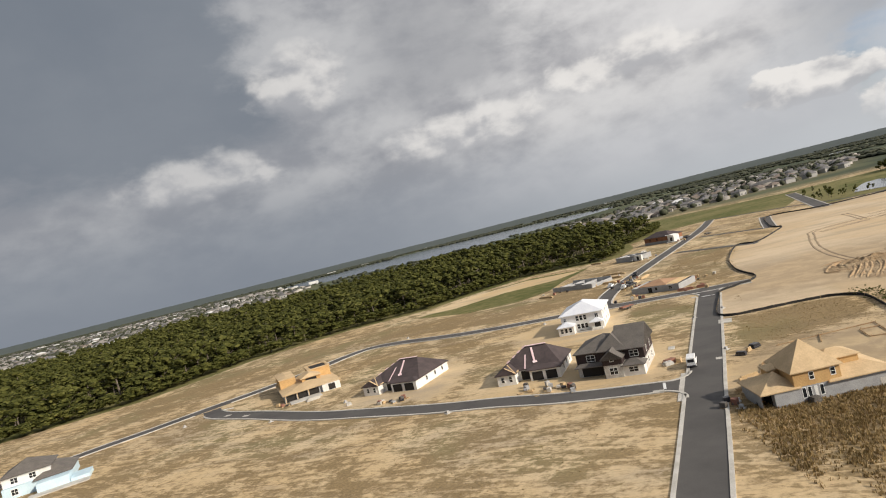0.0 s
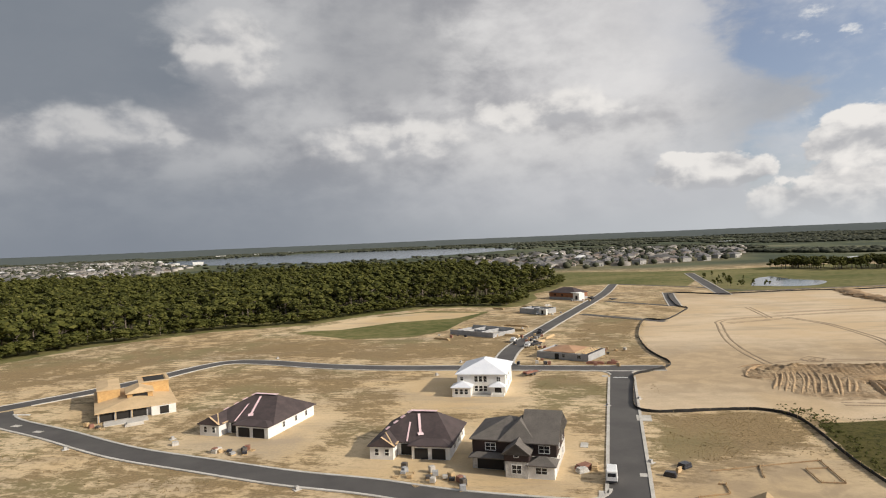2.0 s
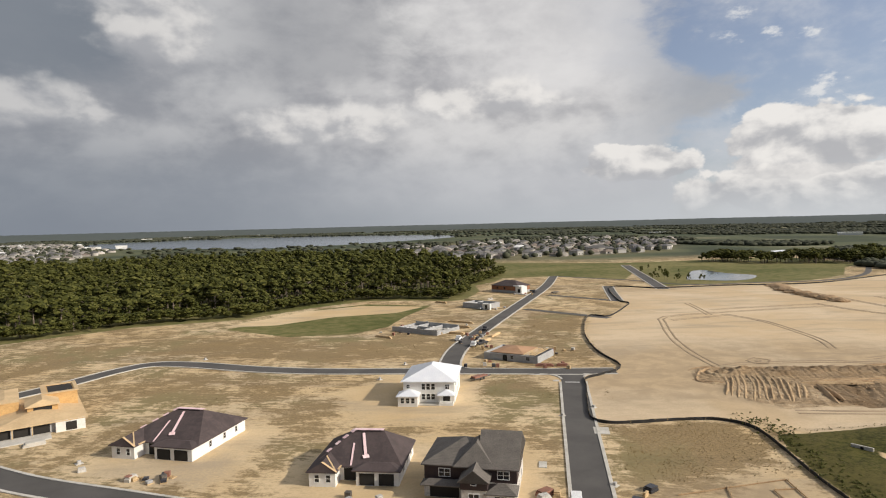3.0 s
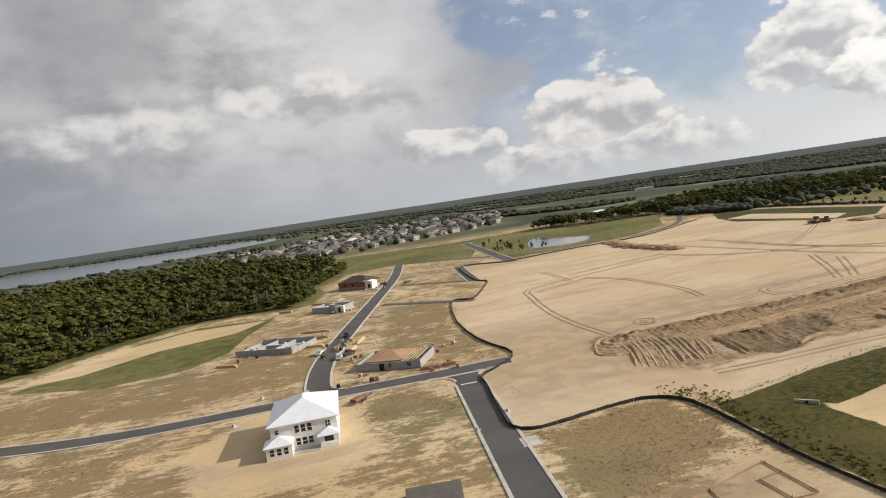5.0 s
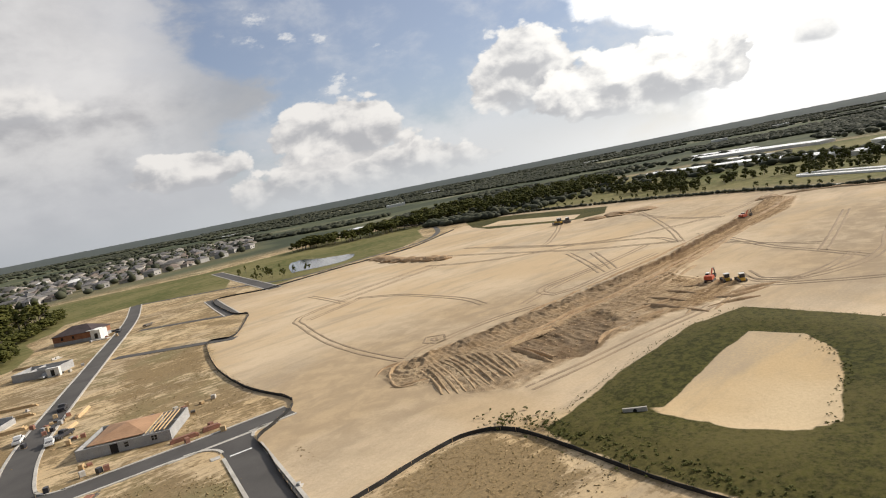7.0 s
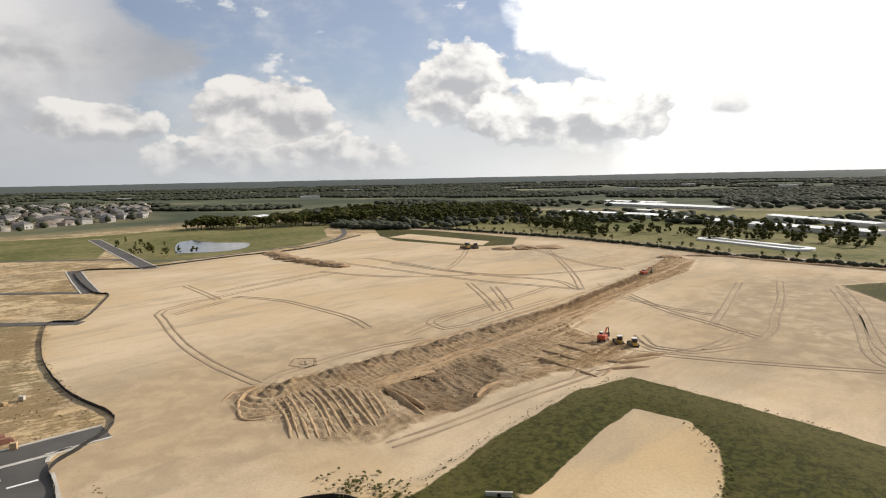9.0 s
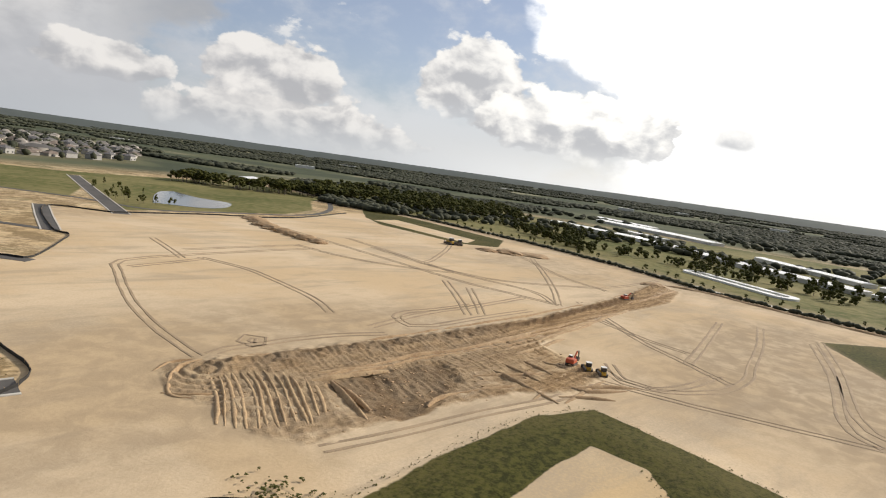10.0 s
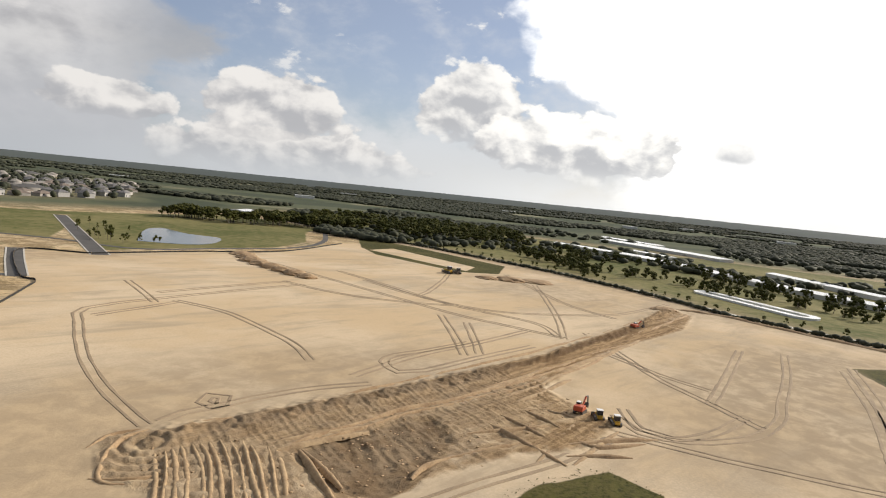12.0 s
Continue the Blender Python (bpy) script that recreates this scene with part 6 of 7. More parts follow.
def long_shed(a, b, wide, high, label):
    a, b = P(*a), P(*b)
    turn = math.degrees(math.atan2(b.y - a.y, b.x - a.x))
    length = (b - a).length
    h = thing("long_shed", a, turn, label, "shed", "pale growing sheds")
    part("wall", boxes((0, length, -wide / 2, wide / 2, -0.3, high)), STUCCO, h)
    part("roof", hip(0, length, -wide / 2, wide / 2, high, wide * 0.07, 0.4, "x", gable=0.9), SHEETING, h)


for a, b, wide in (((572, 180), (532, 101), 14), ((526, 97), (484, 60), 16), ((482, 58), (443, 23), 16), ((441, 21), (402, -26), 15), ((398, -31), (360, -84), 14), ((532, 15), (492, -12), 13), ((490, -14), (456, -38), 13),
                   ((450, -44), (420, -90), 12), ((727, 165), (660, 77), 18), ((717, 132), (632, 45), 18), ((790, 180), (738, 110), 16), ((600, 120), (570, 84), 9), ((452, 430), (476, 436), 22)):
    long_shed(a, b, wide * 1.2, 3.2, "long low shed with bright white roof among trees")


def bright_hall(x, y, wide, deep, high, turn):
    h = thing("warehouse", P(x, y), turn, "pale distant flat-roofed hall", "warehouse", "distant halls")
    part("wall", boxes((-wide / 2, wide / 2, -deep / 2, deep / 2, -0.3, high), (-wide / 2 + 2, -wide / 2 + 8, -deep / 2 - 3, -deep / 2 - 0.1, -0.3, high * 0.6)), STUCCO, h)
    part("roof", boxes((-wide / 2 - 0.3, wide / 2 + 0.3, -deep / 2 - 0.3, deep / 2 + 0.3, high, high + 0.5)), TRIM_WHITE, h)


for heading, dist, wide in ((-14, 1350, 34), (-6, 2700, 90), (-3, 2750, 60), (-20, 900, 60), (-25, 880, 50), (-10, 1500, 50), (-8, 1560, 40), (-16, 2000, 70), (0, 3000, 80), (3, 3050, 60),
                            (20, 2900, 90), (38, 1500, 60), (52, 1250, 60), (56, 1900, 80), (70, 1700, 60), (80, 1400, 50), (85, 1800, 60), (92, 1500, 60)):
    x, y = polar(heading, dist)
    bright_hall(x, y, wide * 0.8, 24, 6, -heading)


# ---- trees by the pond, the hedge and the parkland ----
def park_trees():
    g = np.random.default_rng(61)
    dark = ("broad dark tree on open turf", "tree", "parkland trees")
    k = 0
    for a, b, n, spread in (((402, 92), (352, -8), 44, 6), ((425, 160), (376, 100), 40, 8), ((335, -22), (290, -110), 24, 8), ((470, 200), (420, 120), 40, 10), ((440, 60), (385, -40), 40, 5), ((500, 90), (440, 20), 36, 5), ((520, 150), (470, 110), 30, 8)):
        for _ in range(n):
            t = g.uniform()
            x, y = a[0] + (b[0] - a[0]) * t + g.normal(0, spread), a[1] + (b[1] - a[1]) * t + g.normal(0, spread)
            if in_any([x * UNIT], [y * UNIT], CLEARED)[0]:
                continue
            tree(x * UNIT, y * UNIT, g.uniform(8, 12), g.uniform(0, 360), int(g.integers(0, 4)), dark[0], g.uniform(0.8, 1.05), dark[1], dark[2], 0.28)
    rows = []
    for outline, n in (([(345, 402), (366, 350), (400, 330), (440, 300), (470, 340), (440, 380), (395, 372), (372, 395)], 170), ([(430, 300), (432, 240), (520, 180), (640, 260), (560, 420), (480, 380)], 330), ([(355, 398), (372, 372), (392, 385), (380, 408)], 30)):
        pts = np.array(outline) * UNIT
        x, y = g.uniform(pts[:, 0].min(), pts[:, 0].max(), n * 3), g.uniform(pts[:, 1].min(), pts[:, 1].max(), n * 3)
        hits = in_any(x, y, outline)
        for a, b in list(zip(x[hits], y[hits]))[:n]:
            rows.append((a, b, g.uniform(9, 14), g.uniform(1.0, 1.4), int(g.integers(0, 4))))
    scatter_stuff("pond_woodland", rows, LEAVES, "dark clump of trees behind the pond", "woodland", seed=3)
    for _ in range(34):
        x, y = 226 + g.uniform(-8, 34), 300 + g.uniform(-28, 52)
        if in_any([x * UNIT], [y * UNIT], POND_LAWN)[0] and not in_any([x * UNIT], [y * UNIT], POND)[0]:
            tree(x * UNIT, y * UNIT, g.uniform(4.5, 7.5), g.uniform(0, 360), int(g.integers(0, 7)), "slim young tree on turf beside the pond", 0.8, "tree", "young trees by the pond")
    rows = []
    for p in cut_evenly(HEDGE, 1.7):
        rows.append((p.x + g.uniform(-1, 1), p.y + g.uniform(-1, 1), g.uniform(1.2, 2.2), g.uniform(1.3, 2.4)))
    lumps("hedge", rows, FAR_LEAVES, "low dark hedge along the far side of the cleared field", "hedge", 12)
    rows = []
    for p in cut_evenly([q + Vector((8, -3, 0)) for q in HEDGE], 9.0):
        if g.uniform() < 0.8:
            rows.append((p.x + g.uniform(-3, 3), p.y + g.uniform(-3, 3), g.uniform(3.0, 5.0), g.uniform(0.8, 1.2), int(g.integers(0, 4))))
    scatter_stuff("hedge_trees", rows, LEAVES, "small street trees along the pale path", "trees", seed=4)


park_trees()


# ---- undergrowth along the wood and by the silt fence ----
def bushes(name, line, step, spread, low, high, label, seed, leaf=None):
    g = np.random.default_rng(seed)
    rows = []
    for p in cut_evenly(line, step):
        rows.append((p.x + g.normal(0, spread), p.y + g.normal(0, spread), g.uniform(low, high), g.uniform(1.3, 2.1), int(g.integers(0, 4))))
    return scatter_stuff(name, rows, leaf or LEAVES, label, "bushes", False, seed)


bushes("edge_bushes", plan((-190, 168), (-113, 204), (-84, 239), (-42, 261), (-5, 261), (21, 281), (52, 295), (79, 284), (90, 275), (107, 299), (117, 329), (137, 345), (173, 396)), 1.1, 2.2, 3.0, 8.0,
       "green undergrowth along the edge of the woodland", 14)
bushes("fence_weeds", plan((76, 85), (77.5, 79), (73.5, 70), (69, 61), (66, 53.5), (62.5, 44.5), (56, 31), (46, 12)), 0.12, 2.2, 0.22, 0.70, "green weeds on the bank behind the silt fence", 15, TUFT)
bushes("patch_tufts", plan((78.2, 46), (80.5, 44.4), (88, 44.4), (97, 44.0), (104, 45.8), (110, 48.5)), 0.3, 1.0, 0.15, 0.45, "tufts of grass at the edge of a bare sand patch", 16, TUFT)
bushes("berm_tufts", plan((75, 84), (81, 75.5), (94, 73.2), (117, 66.8), (127, 59.6), (120, 43.6), (113, 30)), 0.5, 0.7, 0.12, 0.35, "tufts of grass along the foot of the turf bank", 17, TUFT)


# ---- dry weeds on the lots ----
STRAW = make_foliage("dry_weeds", (0.40, 0.30, 0.16), (0.29, 0.21, 0.105), (0.18, 0.14, 0.065))


def dry_weeds():
    g = np.random.default_rng(88)
    rows = []
    for outline, n, low, high in (
        ([(53, 91), (68, 88), (74, 83), (71, 72), (66, 64), (44, 68), (42, 76)], 700, 0.15, 0.34),
        ([(24, 22), (62, 22), (57, 34), (52, 39), (33, 42), (28, 40)], 900, 0.15, 0.36),
        ([(66, 132), (79, 126), (98, 169), (119, 199), (106, 218), (66, 164)], 900, 0.2, 0.5),
        ([(-110, 110), (-66, 126), (-20, 84), (12, 60), (10, 30), (-60, 30)], 1500, 0.15, 0.36),
        ([(-120, 146), (-50, 184), (-26, 192), (14, 164), (50, 158), (62, 186), (20, 205), (-20, 225), (-100, 215)], 1200, 0.25, 0.5),
        ([(-25, 174), (16, 144), (4, 122), (-30, 138), (-52, 150)], 600, 0.2, 0.45),
        ([(44, 131), (60, 124), (56, 108), (40, 116)], 400, 0.15, 0.4),
        ([(66, 112), (69, 116), (60, 97), (56, 93), (58, 99)], 160, 0.2, 0.4),
    ):
        pts = np.array(outline) * UNIT
        x, y = g.uniform(pts[:, 0].min(), pts[:, 0].max(), n * 6), g.uniform(pts[:, 1].min(), pts[:, 1].max(), n * 6)
        bunch = wavy(x, y, 0.16, 51) + 0.7 * wavy(x, y, 0.42, 52) + g.normal(0, 0.6, len(x))
        hits = in_any(x, y, outline) & (bunch > 0.25)
        for a, b in list(zip(x[hits], y[hits]))[:n]:
            s = 0.45 * g.uniform(low, high)
            rows.append((a, b, s * g.uniform(0.7, 1.4), s * g.uniform(0.3, 0.7)))
    lumps("dry_weeds", rows, STRAW, "clumps of dry brown weeds over the sandy lots", "weeds", 21)


dry_weeds()


BROWN_GRASS = make_foliage("tall_brown_grass", (0.44, 0.32, 0.155), (0.31, 0.22, 0.10), (0.19, 0.135, 0.058))


def grass_tufts(name, outline, count, low, high, label, seed, bar=0.1, angle=62.0):
    """Upright tufts of tall dry grass, each a few bent blades, standing in ragged rows."""
    g = np.random.default_rng(seed)
    pts = np.array(outline) * UNIT
    x, y = g.uniform(pts[:, 0].min(), pts[:, 0].max(), count * 6), g.uniform(pts[:, 1].min(), pts[:, 1].max(), count * 6)
    c, s = math.cos(radians(angle)), math.sin(radians(angle))
    u, v = x * c + y * s, -x * s + y * c
    bunch = wavy(u * 0.3, v, 0.5, seed) + 0.6 * wavy(x, y, 0.14, seed + 1) + g.normal(0, 0.35, len(x))
    hits = np.where(in_any(x, y, outline) & (bunch > bar))[0][:count]
    quads = np.empty((len(hits), 5, 4, 3), np.float32)
    for row, k in enumerate(hits):
        tall = g.uniform(low, high)
        for b in range(5):
            a = g.uniform(0, math.tau)
            d = np.array((math.cos(a), math.sin(a)))
            side = np.array((-d[1], d[0])) * tall * g.uniform(0.10, 0.2)
            foot = np.array((x[k], y[k])) + g.normal(0, 0.12, 2)
            tip = foot + d * tall * g.uniform(0.1, 0.5)
            top = tall * g.uniform(0.7, 1.0)
            quads[row, b] = ((*(foot - side), -0.1), (*(foot + side), -0.1), (*(tip + side * 0.5), top), (*(tip - side * 0.5), top))
    flat = quads.reshape(-1, 3)
    ob = array_mesh(name, flat, np.arange(len(flat)).reshape(-1, 4), BROWN_GRASS)
    return tagged(ob, label, "grass", kind="stuff")


grass_tufts("tall_grass", [(20, 10), (58, 10), (57, 34), (52, 38.6), (34, 40.8), (26.5, 44), (23, 36)], 9000, 0.20, 0.50, "tall dry brown grass on an empty lot", 91, 0.0)
grass_tufts("tall_grass", [(53, 91), (68, 88), (74, 83), (71, 72), (66, 64), (46, 68), (43, 76)], 1200, 0.07, 0.16, "dry brown grass on a sandy lot", 92, 0.2)
grass_tufts("tall_grass", [(66, 132), (79, 126), (98, 169), (119, 199), (106, 218), (66, 164)], 1100, 0.10, 0.22, "dry brown grass on a sandy lot", 93, 0.4, 30)
grass_tufts("tall_grass", [(-110, 110), (-66, 126), (-20, 84), (12, 60), (10, 20), (-60, 20)], 2000, 0.10, 0.22, "thin dry grass on a sandy lot", 94, 0.5, 20)


# ---- vehicles and machines ----
def paint(name, colour, rough=0.35):
    return worn(name, tuple(min(1, c * 1.08) for c in colour), tuple(c * 0.85 for c in colour), 8, 0.7, rough, relief=0.02)


WHITE_PAINT, DARK_PAINT, RED_PAINT, SILVER_PAINT = paint("white_paint", (0.80, 0.80, 0.79)), paint("dark_paint", (0.035, 0.035, 0.042)), paint("red_paint", (0.42, 0.06, 0.04)), paint("silver_paint", (0.45, 0.46, 0.47))
ORANGE_PAINT, YELLOW_PAINT = paint("orange_machine_paint", (0.55, 0.10, 0.04), 0.5), paint("yellow_machine_paint", (0.58, 0.36, 0.05), 0.5)
RUBBER = worn("tyre_rubber", (0.03, 0.03, 0.03), (0.015, 0.015, 0.015), 6, 1, 0.9)
STEEL = worn("worn_steel", (0.20, 0.18, 0.16), (0.10, 0.09, 0.08), 5, 1, 0.6, 0.6)


def profile_body(points, half, inset=0.0):
    """A body from a side outline (y along, z up), half wide, drawn in at the top."""
    bm = bmesh.new()
    top = max(z for _, z in points)
    sides = []
    for s in (-1, 1):
        sides.append([bm.verts.new((s * (half - inset * max(0.0, (z - 0.9) / max(top - 0.9, 0.1))), y, z)) for y, z in points])
    bm.faces.new(sides[0])
    bm.faces.new(sides[1][::-1])
    for k in range(len(points)):
        j = (k + 1) % len(points)
        bm.faces.new((sides[0][j], sides[0][k], sides[1][k], sides[1][j]))
    bmesh.ops.recalc_face_normals(bm, faces=bm.faces[:])
    bmesh.ops.bevel(bm, geom=bm.edges[:], offset=0.05, segments=1, affect="EDGES")
    return bm


def wheels(parent, places, r, wide):
    for x, y in places:
        bm = bmesh.new()
        cylinder(bm, (-wide / 2, 0, 0), (wide / 2, 0, 0), r, sides=14)
        tyre = part("wheel", bm, RUBBER, parent)
        tyre.location = (x, y, r)
        bm = bmesh.new()
        cylinder(bm, (-wide / 2 - 0.01, 0, 0), (wide / 2 + 0.01, 0, 0), r * 0.55, sides=10)
        part("rim", bm, STEEL, tyre)


def van(x, y, heading, material, label, long_side=5.6, high=2.3):
    h = thing("van", P(x, y, 0.05), -heading, label, "van")
    l = long_side / 2
    part("body", profile_body([(-l, 0.35), (-l, high - 0.1), (-l + 0.15, high), (l - 1.9, high), (l - 1.1, 1.35), (l - 0.1, 1.1), (l, 0.8), (l, 0.35)], 1.0, 0.12), material, h)
    part("windscreen", boxes((-0.78, 0.78, l - 1.72, l - 1.62, 1.42, high - 0.25)), GLASS, h)
    part("rear_window", boxes((-0.7, 0.7, -l - 0.02, -l + 0.02, 1.3, 1.95)), GLASS, h)
    for s in (-1, 1):
        part("side_window", boxes((s * 0.95 - 0.03, s * 0.95 + 0.03, l - 2.7, l - 1.8, 1.35, 1.95)), GLASS, h)
        part("headlight", boxes((s * 0.75 - 0.15, s * 0.75 + 0.15, l - 0.03, l + 0.03, 0.75, 0.95)), TRIM_WHITE, h)
    part("bumper", boxes((-0.95, 0.95, -l - 0.1, -l - 0.01, 0.35, 0.6)), DARK_PAINT, h)
    wheels(h, [(s * 0.92, q) for s in (-1, 1) for q in (-l + 1.0, l - 1.0)], 0.36, 0.24)


def pickup(x, y, heading, material, label):
    h = thing("pickup", P(x, y, 0.05), -heading, label, "pickup truck")
    part("body", profile_body([(-2.7, 0.45), (-2.7, 1.15), (-0.7, 1.15), (-0.55, 1.85), (0.75, 1.85), (1.3, 1.2), (2.6, 1.1), (2.75, 0.75), (2.75, 0.45)], 0.98, 0.14), material, h)
    part("load_bed", boxes((-0.8, 0.8, -2.6, -0.8, 1.1, 1.17)), DARK_PAINT, h)
    part("windscreen", boxes((-0.75, 0.75, 0.95, 1.05, 1.3, 1.72)), GLASS, h)
    for s in (-1, 1):
        part("side_window", boxes((s * 0.9 - 0.03, s * 0.9 + 0.03, -0.45, 0.75, 1.28, 1.72)), GLASS, h)
        part("headlight", boxes((s * 0.75 - 0.14, s * 0.75 + 0.14, 2.73, 2.78, 0.78, 0.95)), TRIM_WHITE, h)
    wheels(h, [(s * 0.9, q) for s in (-1, 1) for q in (-1.7, 1.7)], 0.38, 0.26)


STREET = math.degrees(math.atan2(0.479, 0.878))
van(32.0, 66.4, STREET, WHITE_PAINT, "white van parked at the kerb of the asphalt street")
pickup(57.6, 175.2, 34, WHITE_PAINT, "white pickup truck parked beside the street")
pickup(58.4, 165.0, 30, WHITE_PAINT, "white pickup truck parked beside the street")
pickup(71.6, 187.4, 34, DARK_PAINT, "dark pickup truck parked on the street")
pickup(61.4, 166.2, 70, DARK_PAINT, "dark pickup truck parked on bare sand")
pickup(136.0, 276.5, 36, DARK_PAINT, "dark pickup truck beside the far house")
van(92.6, 238.5, 36, WHITE_PAINT, "white van parked by the block shell", 5.0, 2.0)
pickup(90.0, 234.0, 60, SILVER_PAINT, "silver pickup truck on bare sand")


def flat_trailer(x, y, heading, material, label):
    h = thing("trailer", P(x, y), -heading, label, "trailer")
    part("bed", boxes((-1.1, 1.1, -3.4, 3.4, 0.65, 0.85), bevel=0.03), STEEL, h)
    part("load", boxes((-0.95, 0.95, -3.0, 0.4, 0.85, 1.35), (-0.8, 0.8, 0.5, 2.6, 0.85, 1.15), bevel=0.04), material, h)
    part("drawbar", boxes((-0.08, 0.08, 3.4, 5.0, 0.55, 0.7)), STEEL, h)
    wheels(h, [(s * 1.0, q) for s in (-1, 1) for q in (-0.6, 0.6)], 0.36, 0.24)


flat_trailer(45.4, 129.2, 66, CLAY, "trailer with red load beside the cross street")
flat_trailer(143.0, 267.6, 70, STEEL, "dark trailer on a bare lot")


def track_unit(parent, x, long_side, high, wide):
    pts = []
    r = high / 2
    for k in range(9):
        a = -math.pi / 2 + math.pi * k / 8
        pts.append((long_side / 2 - r + r * math.cos(a), r + r * math.sin(a)))
    for k in range(9):
        a = math.pi / 2 + math.pi * k / 8
        pts.append((-long_side / 2 + r + r * math.cos(a), r + r * math.sin(a)))
    bm = bmesh.new()
    sides = [[bm.verts.new((x + s * wide / 2, y, z)) for y, z in pts] for s in (-1, 1)]
    bm.faces.new(sides[0])
    bm.faces.new(sides[1][::-1])
    for k in range(len(pts)):
        j = (k + 1) % len(pts)
        bm.faces.new((sides[0][j], sides[0][k], sides[1][k], sides[1][j]))
    bmesh.ops.recalc_face_normals(bm, faces=bm.faces[:])
    part("crawler_track", bm, STEEL, parent)


def beam(a, b, thick, wide):
    a, b = Vector(a), Vector(b)
    length = (b - a).length
    bm = boxes((-wide / 2, wide / 2, 0, length, -thick / 2, thick / 2))
    turn = (b - a).to_track_quat("Y", "Z").to_matrix().to_4x4()
    bmesh.ops.transform(bm, matrix=Matrix.Translation(a) @ turn, verts=bm.verts[:])
    return bm


def excavator(x, y, heading, size, material, label):
    h = thing("excavator", P(x, y, 0.1), -heading, label, "excavator")
    h.scale = (size, size, size)
    for s in (-1, 1):
        track_unit(h, s * 1.15, 4.3, 1.0, 0.6)
    part("undercarriage", boxes((-0.9, 0.9, -1.2, 1.2, 0.4, 1.05)), STEEL, h)
    part("body", profile_body([(-2.4, 1.1), (-2.4, 2.2), (-2.1, 2.45), (0.3, 2.45), (1.2, 1.9), (1.3, 1.1)], 1.35), material, h)
    cab = part("cab", boxes((-1.3, -0.2, -0.2, 1.45, 1.2, 3.0), bevel=0.06), DARK_PAINT, h, "dark glazed cab")
    part("roof_panel", boxes((-1.28, -0.22, -0.15, 1.35, 3.0, 3.08)), TRIM_WHITE, cab)
    part("boom", beam((0.25, 0.9, 1.8), (0.25, 3.6, 3.9), 0.5, 0.4), material, h)
    part("boom_tip", beam((0.25, 3.5, 3.9), (0.25, 5.6, 3.6), 0.45, 0.38), STEEL, h)
    part("stick", beam((0.25, 5.5, 3.8), (0.25, 6.1, 1.6), 0.36, 0.32), STEEL, h)
    part("bucket", profile_body([(5.4, 0.3), (5.2, 1.0), (5.9, 1.7), (6.5, 1.5), (6.5, 0.6), (6.0, 0.2)], 0.6), STEEL, h)


def dozer(x, y, heading, size, material, label):
    h = thing("bulldozer", P(x, y, 0.1), -heading, label, "bulldozer")
    h.scale = (size, size, size)
    for s in (-1, 1):
        track_unit(h, s * 1.0, 3.4, 1.0, 0.55)
    part("body", profile_body([(-1.6, 0.5), (-1.6, 1.5), (0.2, 1.6), (1.8, 1.5), (1.9, 0.6)], 0.7), material, h)
    cab = part("cab", boxes((-0.75, 0.75, -1.3, 0.2, 1.5, 2.75), bevel=0.06), DARK_PAINT, h, "dark glazed cab")
    part("roof_panel", boxes((-0.85, 0.85, -1.4, 0.3, 2.76, 2.9), bevel=0.03), TRIM_WHITE, cab, "white cab roof")
    part("blade", profile_body([(2.3, 0.05), (2.15, 0.6), (2.3, 1.2), (2.42, 1.2), (2.28, 0.6), (2.42, 0.05)], 1.6), STEEL, h)
    part("blade_arm", boxes((-1.0, -0.85, 0.6, 2.2, 0.35, 0.6), (0.85, 1.0, 0.6, 2.2, 0.35, 0.6)), STEEL, h)


excavator(148.4, 67.6, 96, 0.82, ORANGE_PAINT, "orange-red excavator with raised arm on dug earth")
dozer(147.4, 64.2, 66, 0.85, YELLOW_PAINT, "yellow bulldozer with white cab roof on dug earth")
dozer(146.6, 61.2, 66, 0.85, YELLOW_PAINT, "yellow bulldozer with white cab roof on dug earth")
excavator(238.0, 70.0, 120, 0.85, ORANGE_PAINT, "red excavator standing in the far haul strip")
dozer(294.5, 158.5, 20, 1.5, YELLOW_PAINT, "large earthmover on the far side of the field")
dozer(297.0, 155.0, 40, 1.3, STEEL, "dull earthmover on the far side of the field")


# ---- building-site clutter ----
def stack(name, x, y, turn, layers, material, label, category, group=""):
    """Boards or blocks stacked in offset layers."""
    h = thing(name, P(x, y), turn, label, category, group)
    rng = random.Random(int(x * 31 + y * 17))
    z = 0.0
    for k, (w, d, t) in enumerate(layers):
        ox, oy = rng.uniform(-0.08, 0.08), rng.uniform(-0.08, 0.08)
        part("layer", boxes((-w / 2 + ox, w / 2 + ox, -d / 2 + oy, d / 2 + oy, z - (0.1 if k == 0 else 0), z + t), bevel=0.02), material, h)
        z += t


def pallet(x, y, turn, load, material, label):
    h = thing("pallet", P(x, y), turn, label, "pallet", "pallets of building material")
    for k in range(5):
        part("slat", boxes((-0.6 + k * 0.27, -0.5 + k * 0.27, -0.55, 0.55, 0.1, 0.14)), TIMBER, h)
    for y0 in (-0.5, 0.0, 0.42):
        part("bearer", boxes((-0.6, 0.68, y0, y0 + 0.08, -0.05, 0.1)), TIMBER, h)
    if load:
        part("load", boxes((-0.52, 0.58, -0.48, 0.48, 0.14, 0.14 + load), bevel=0.04), material, h)


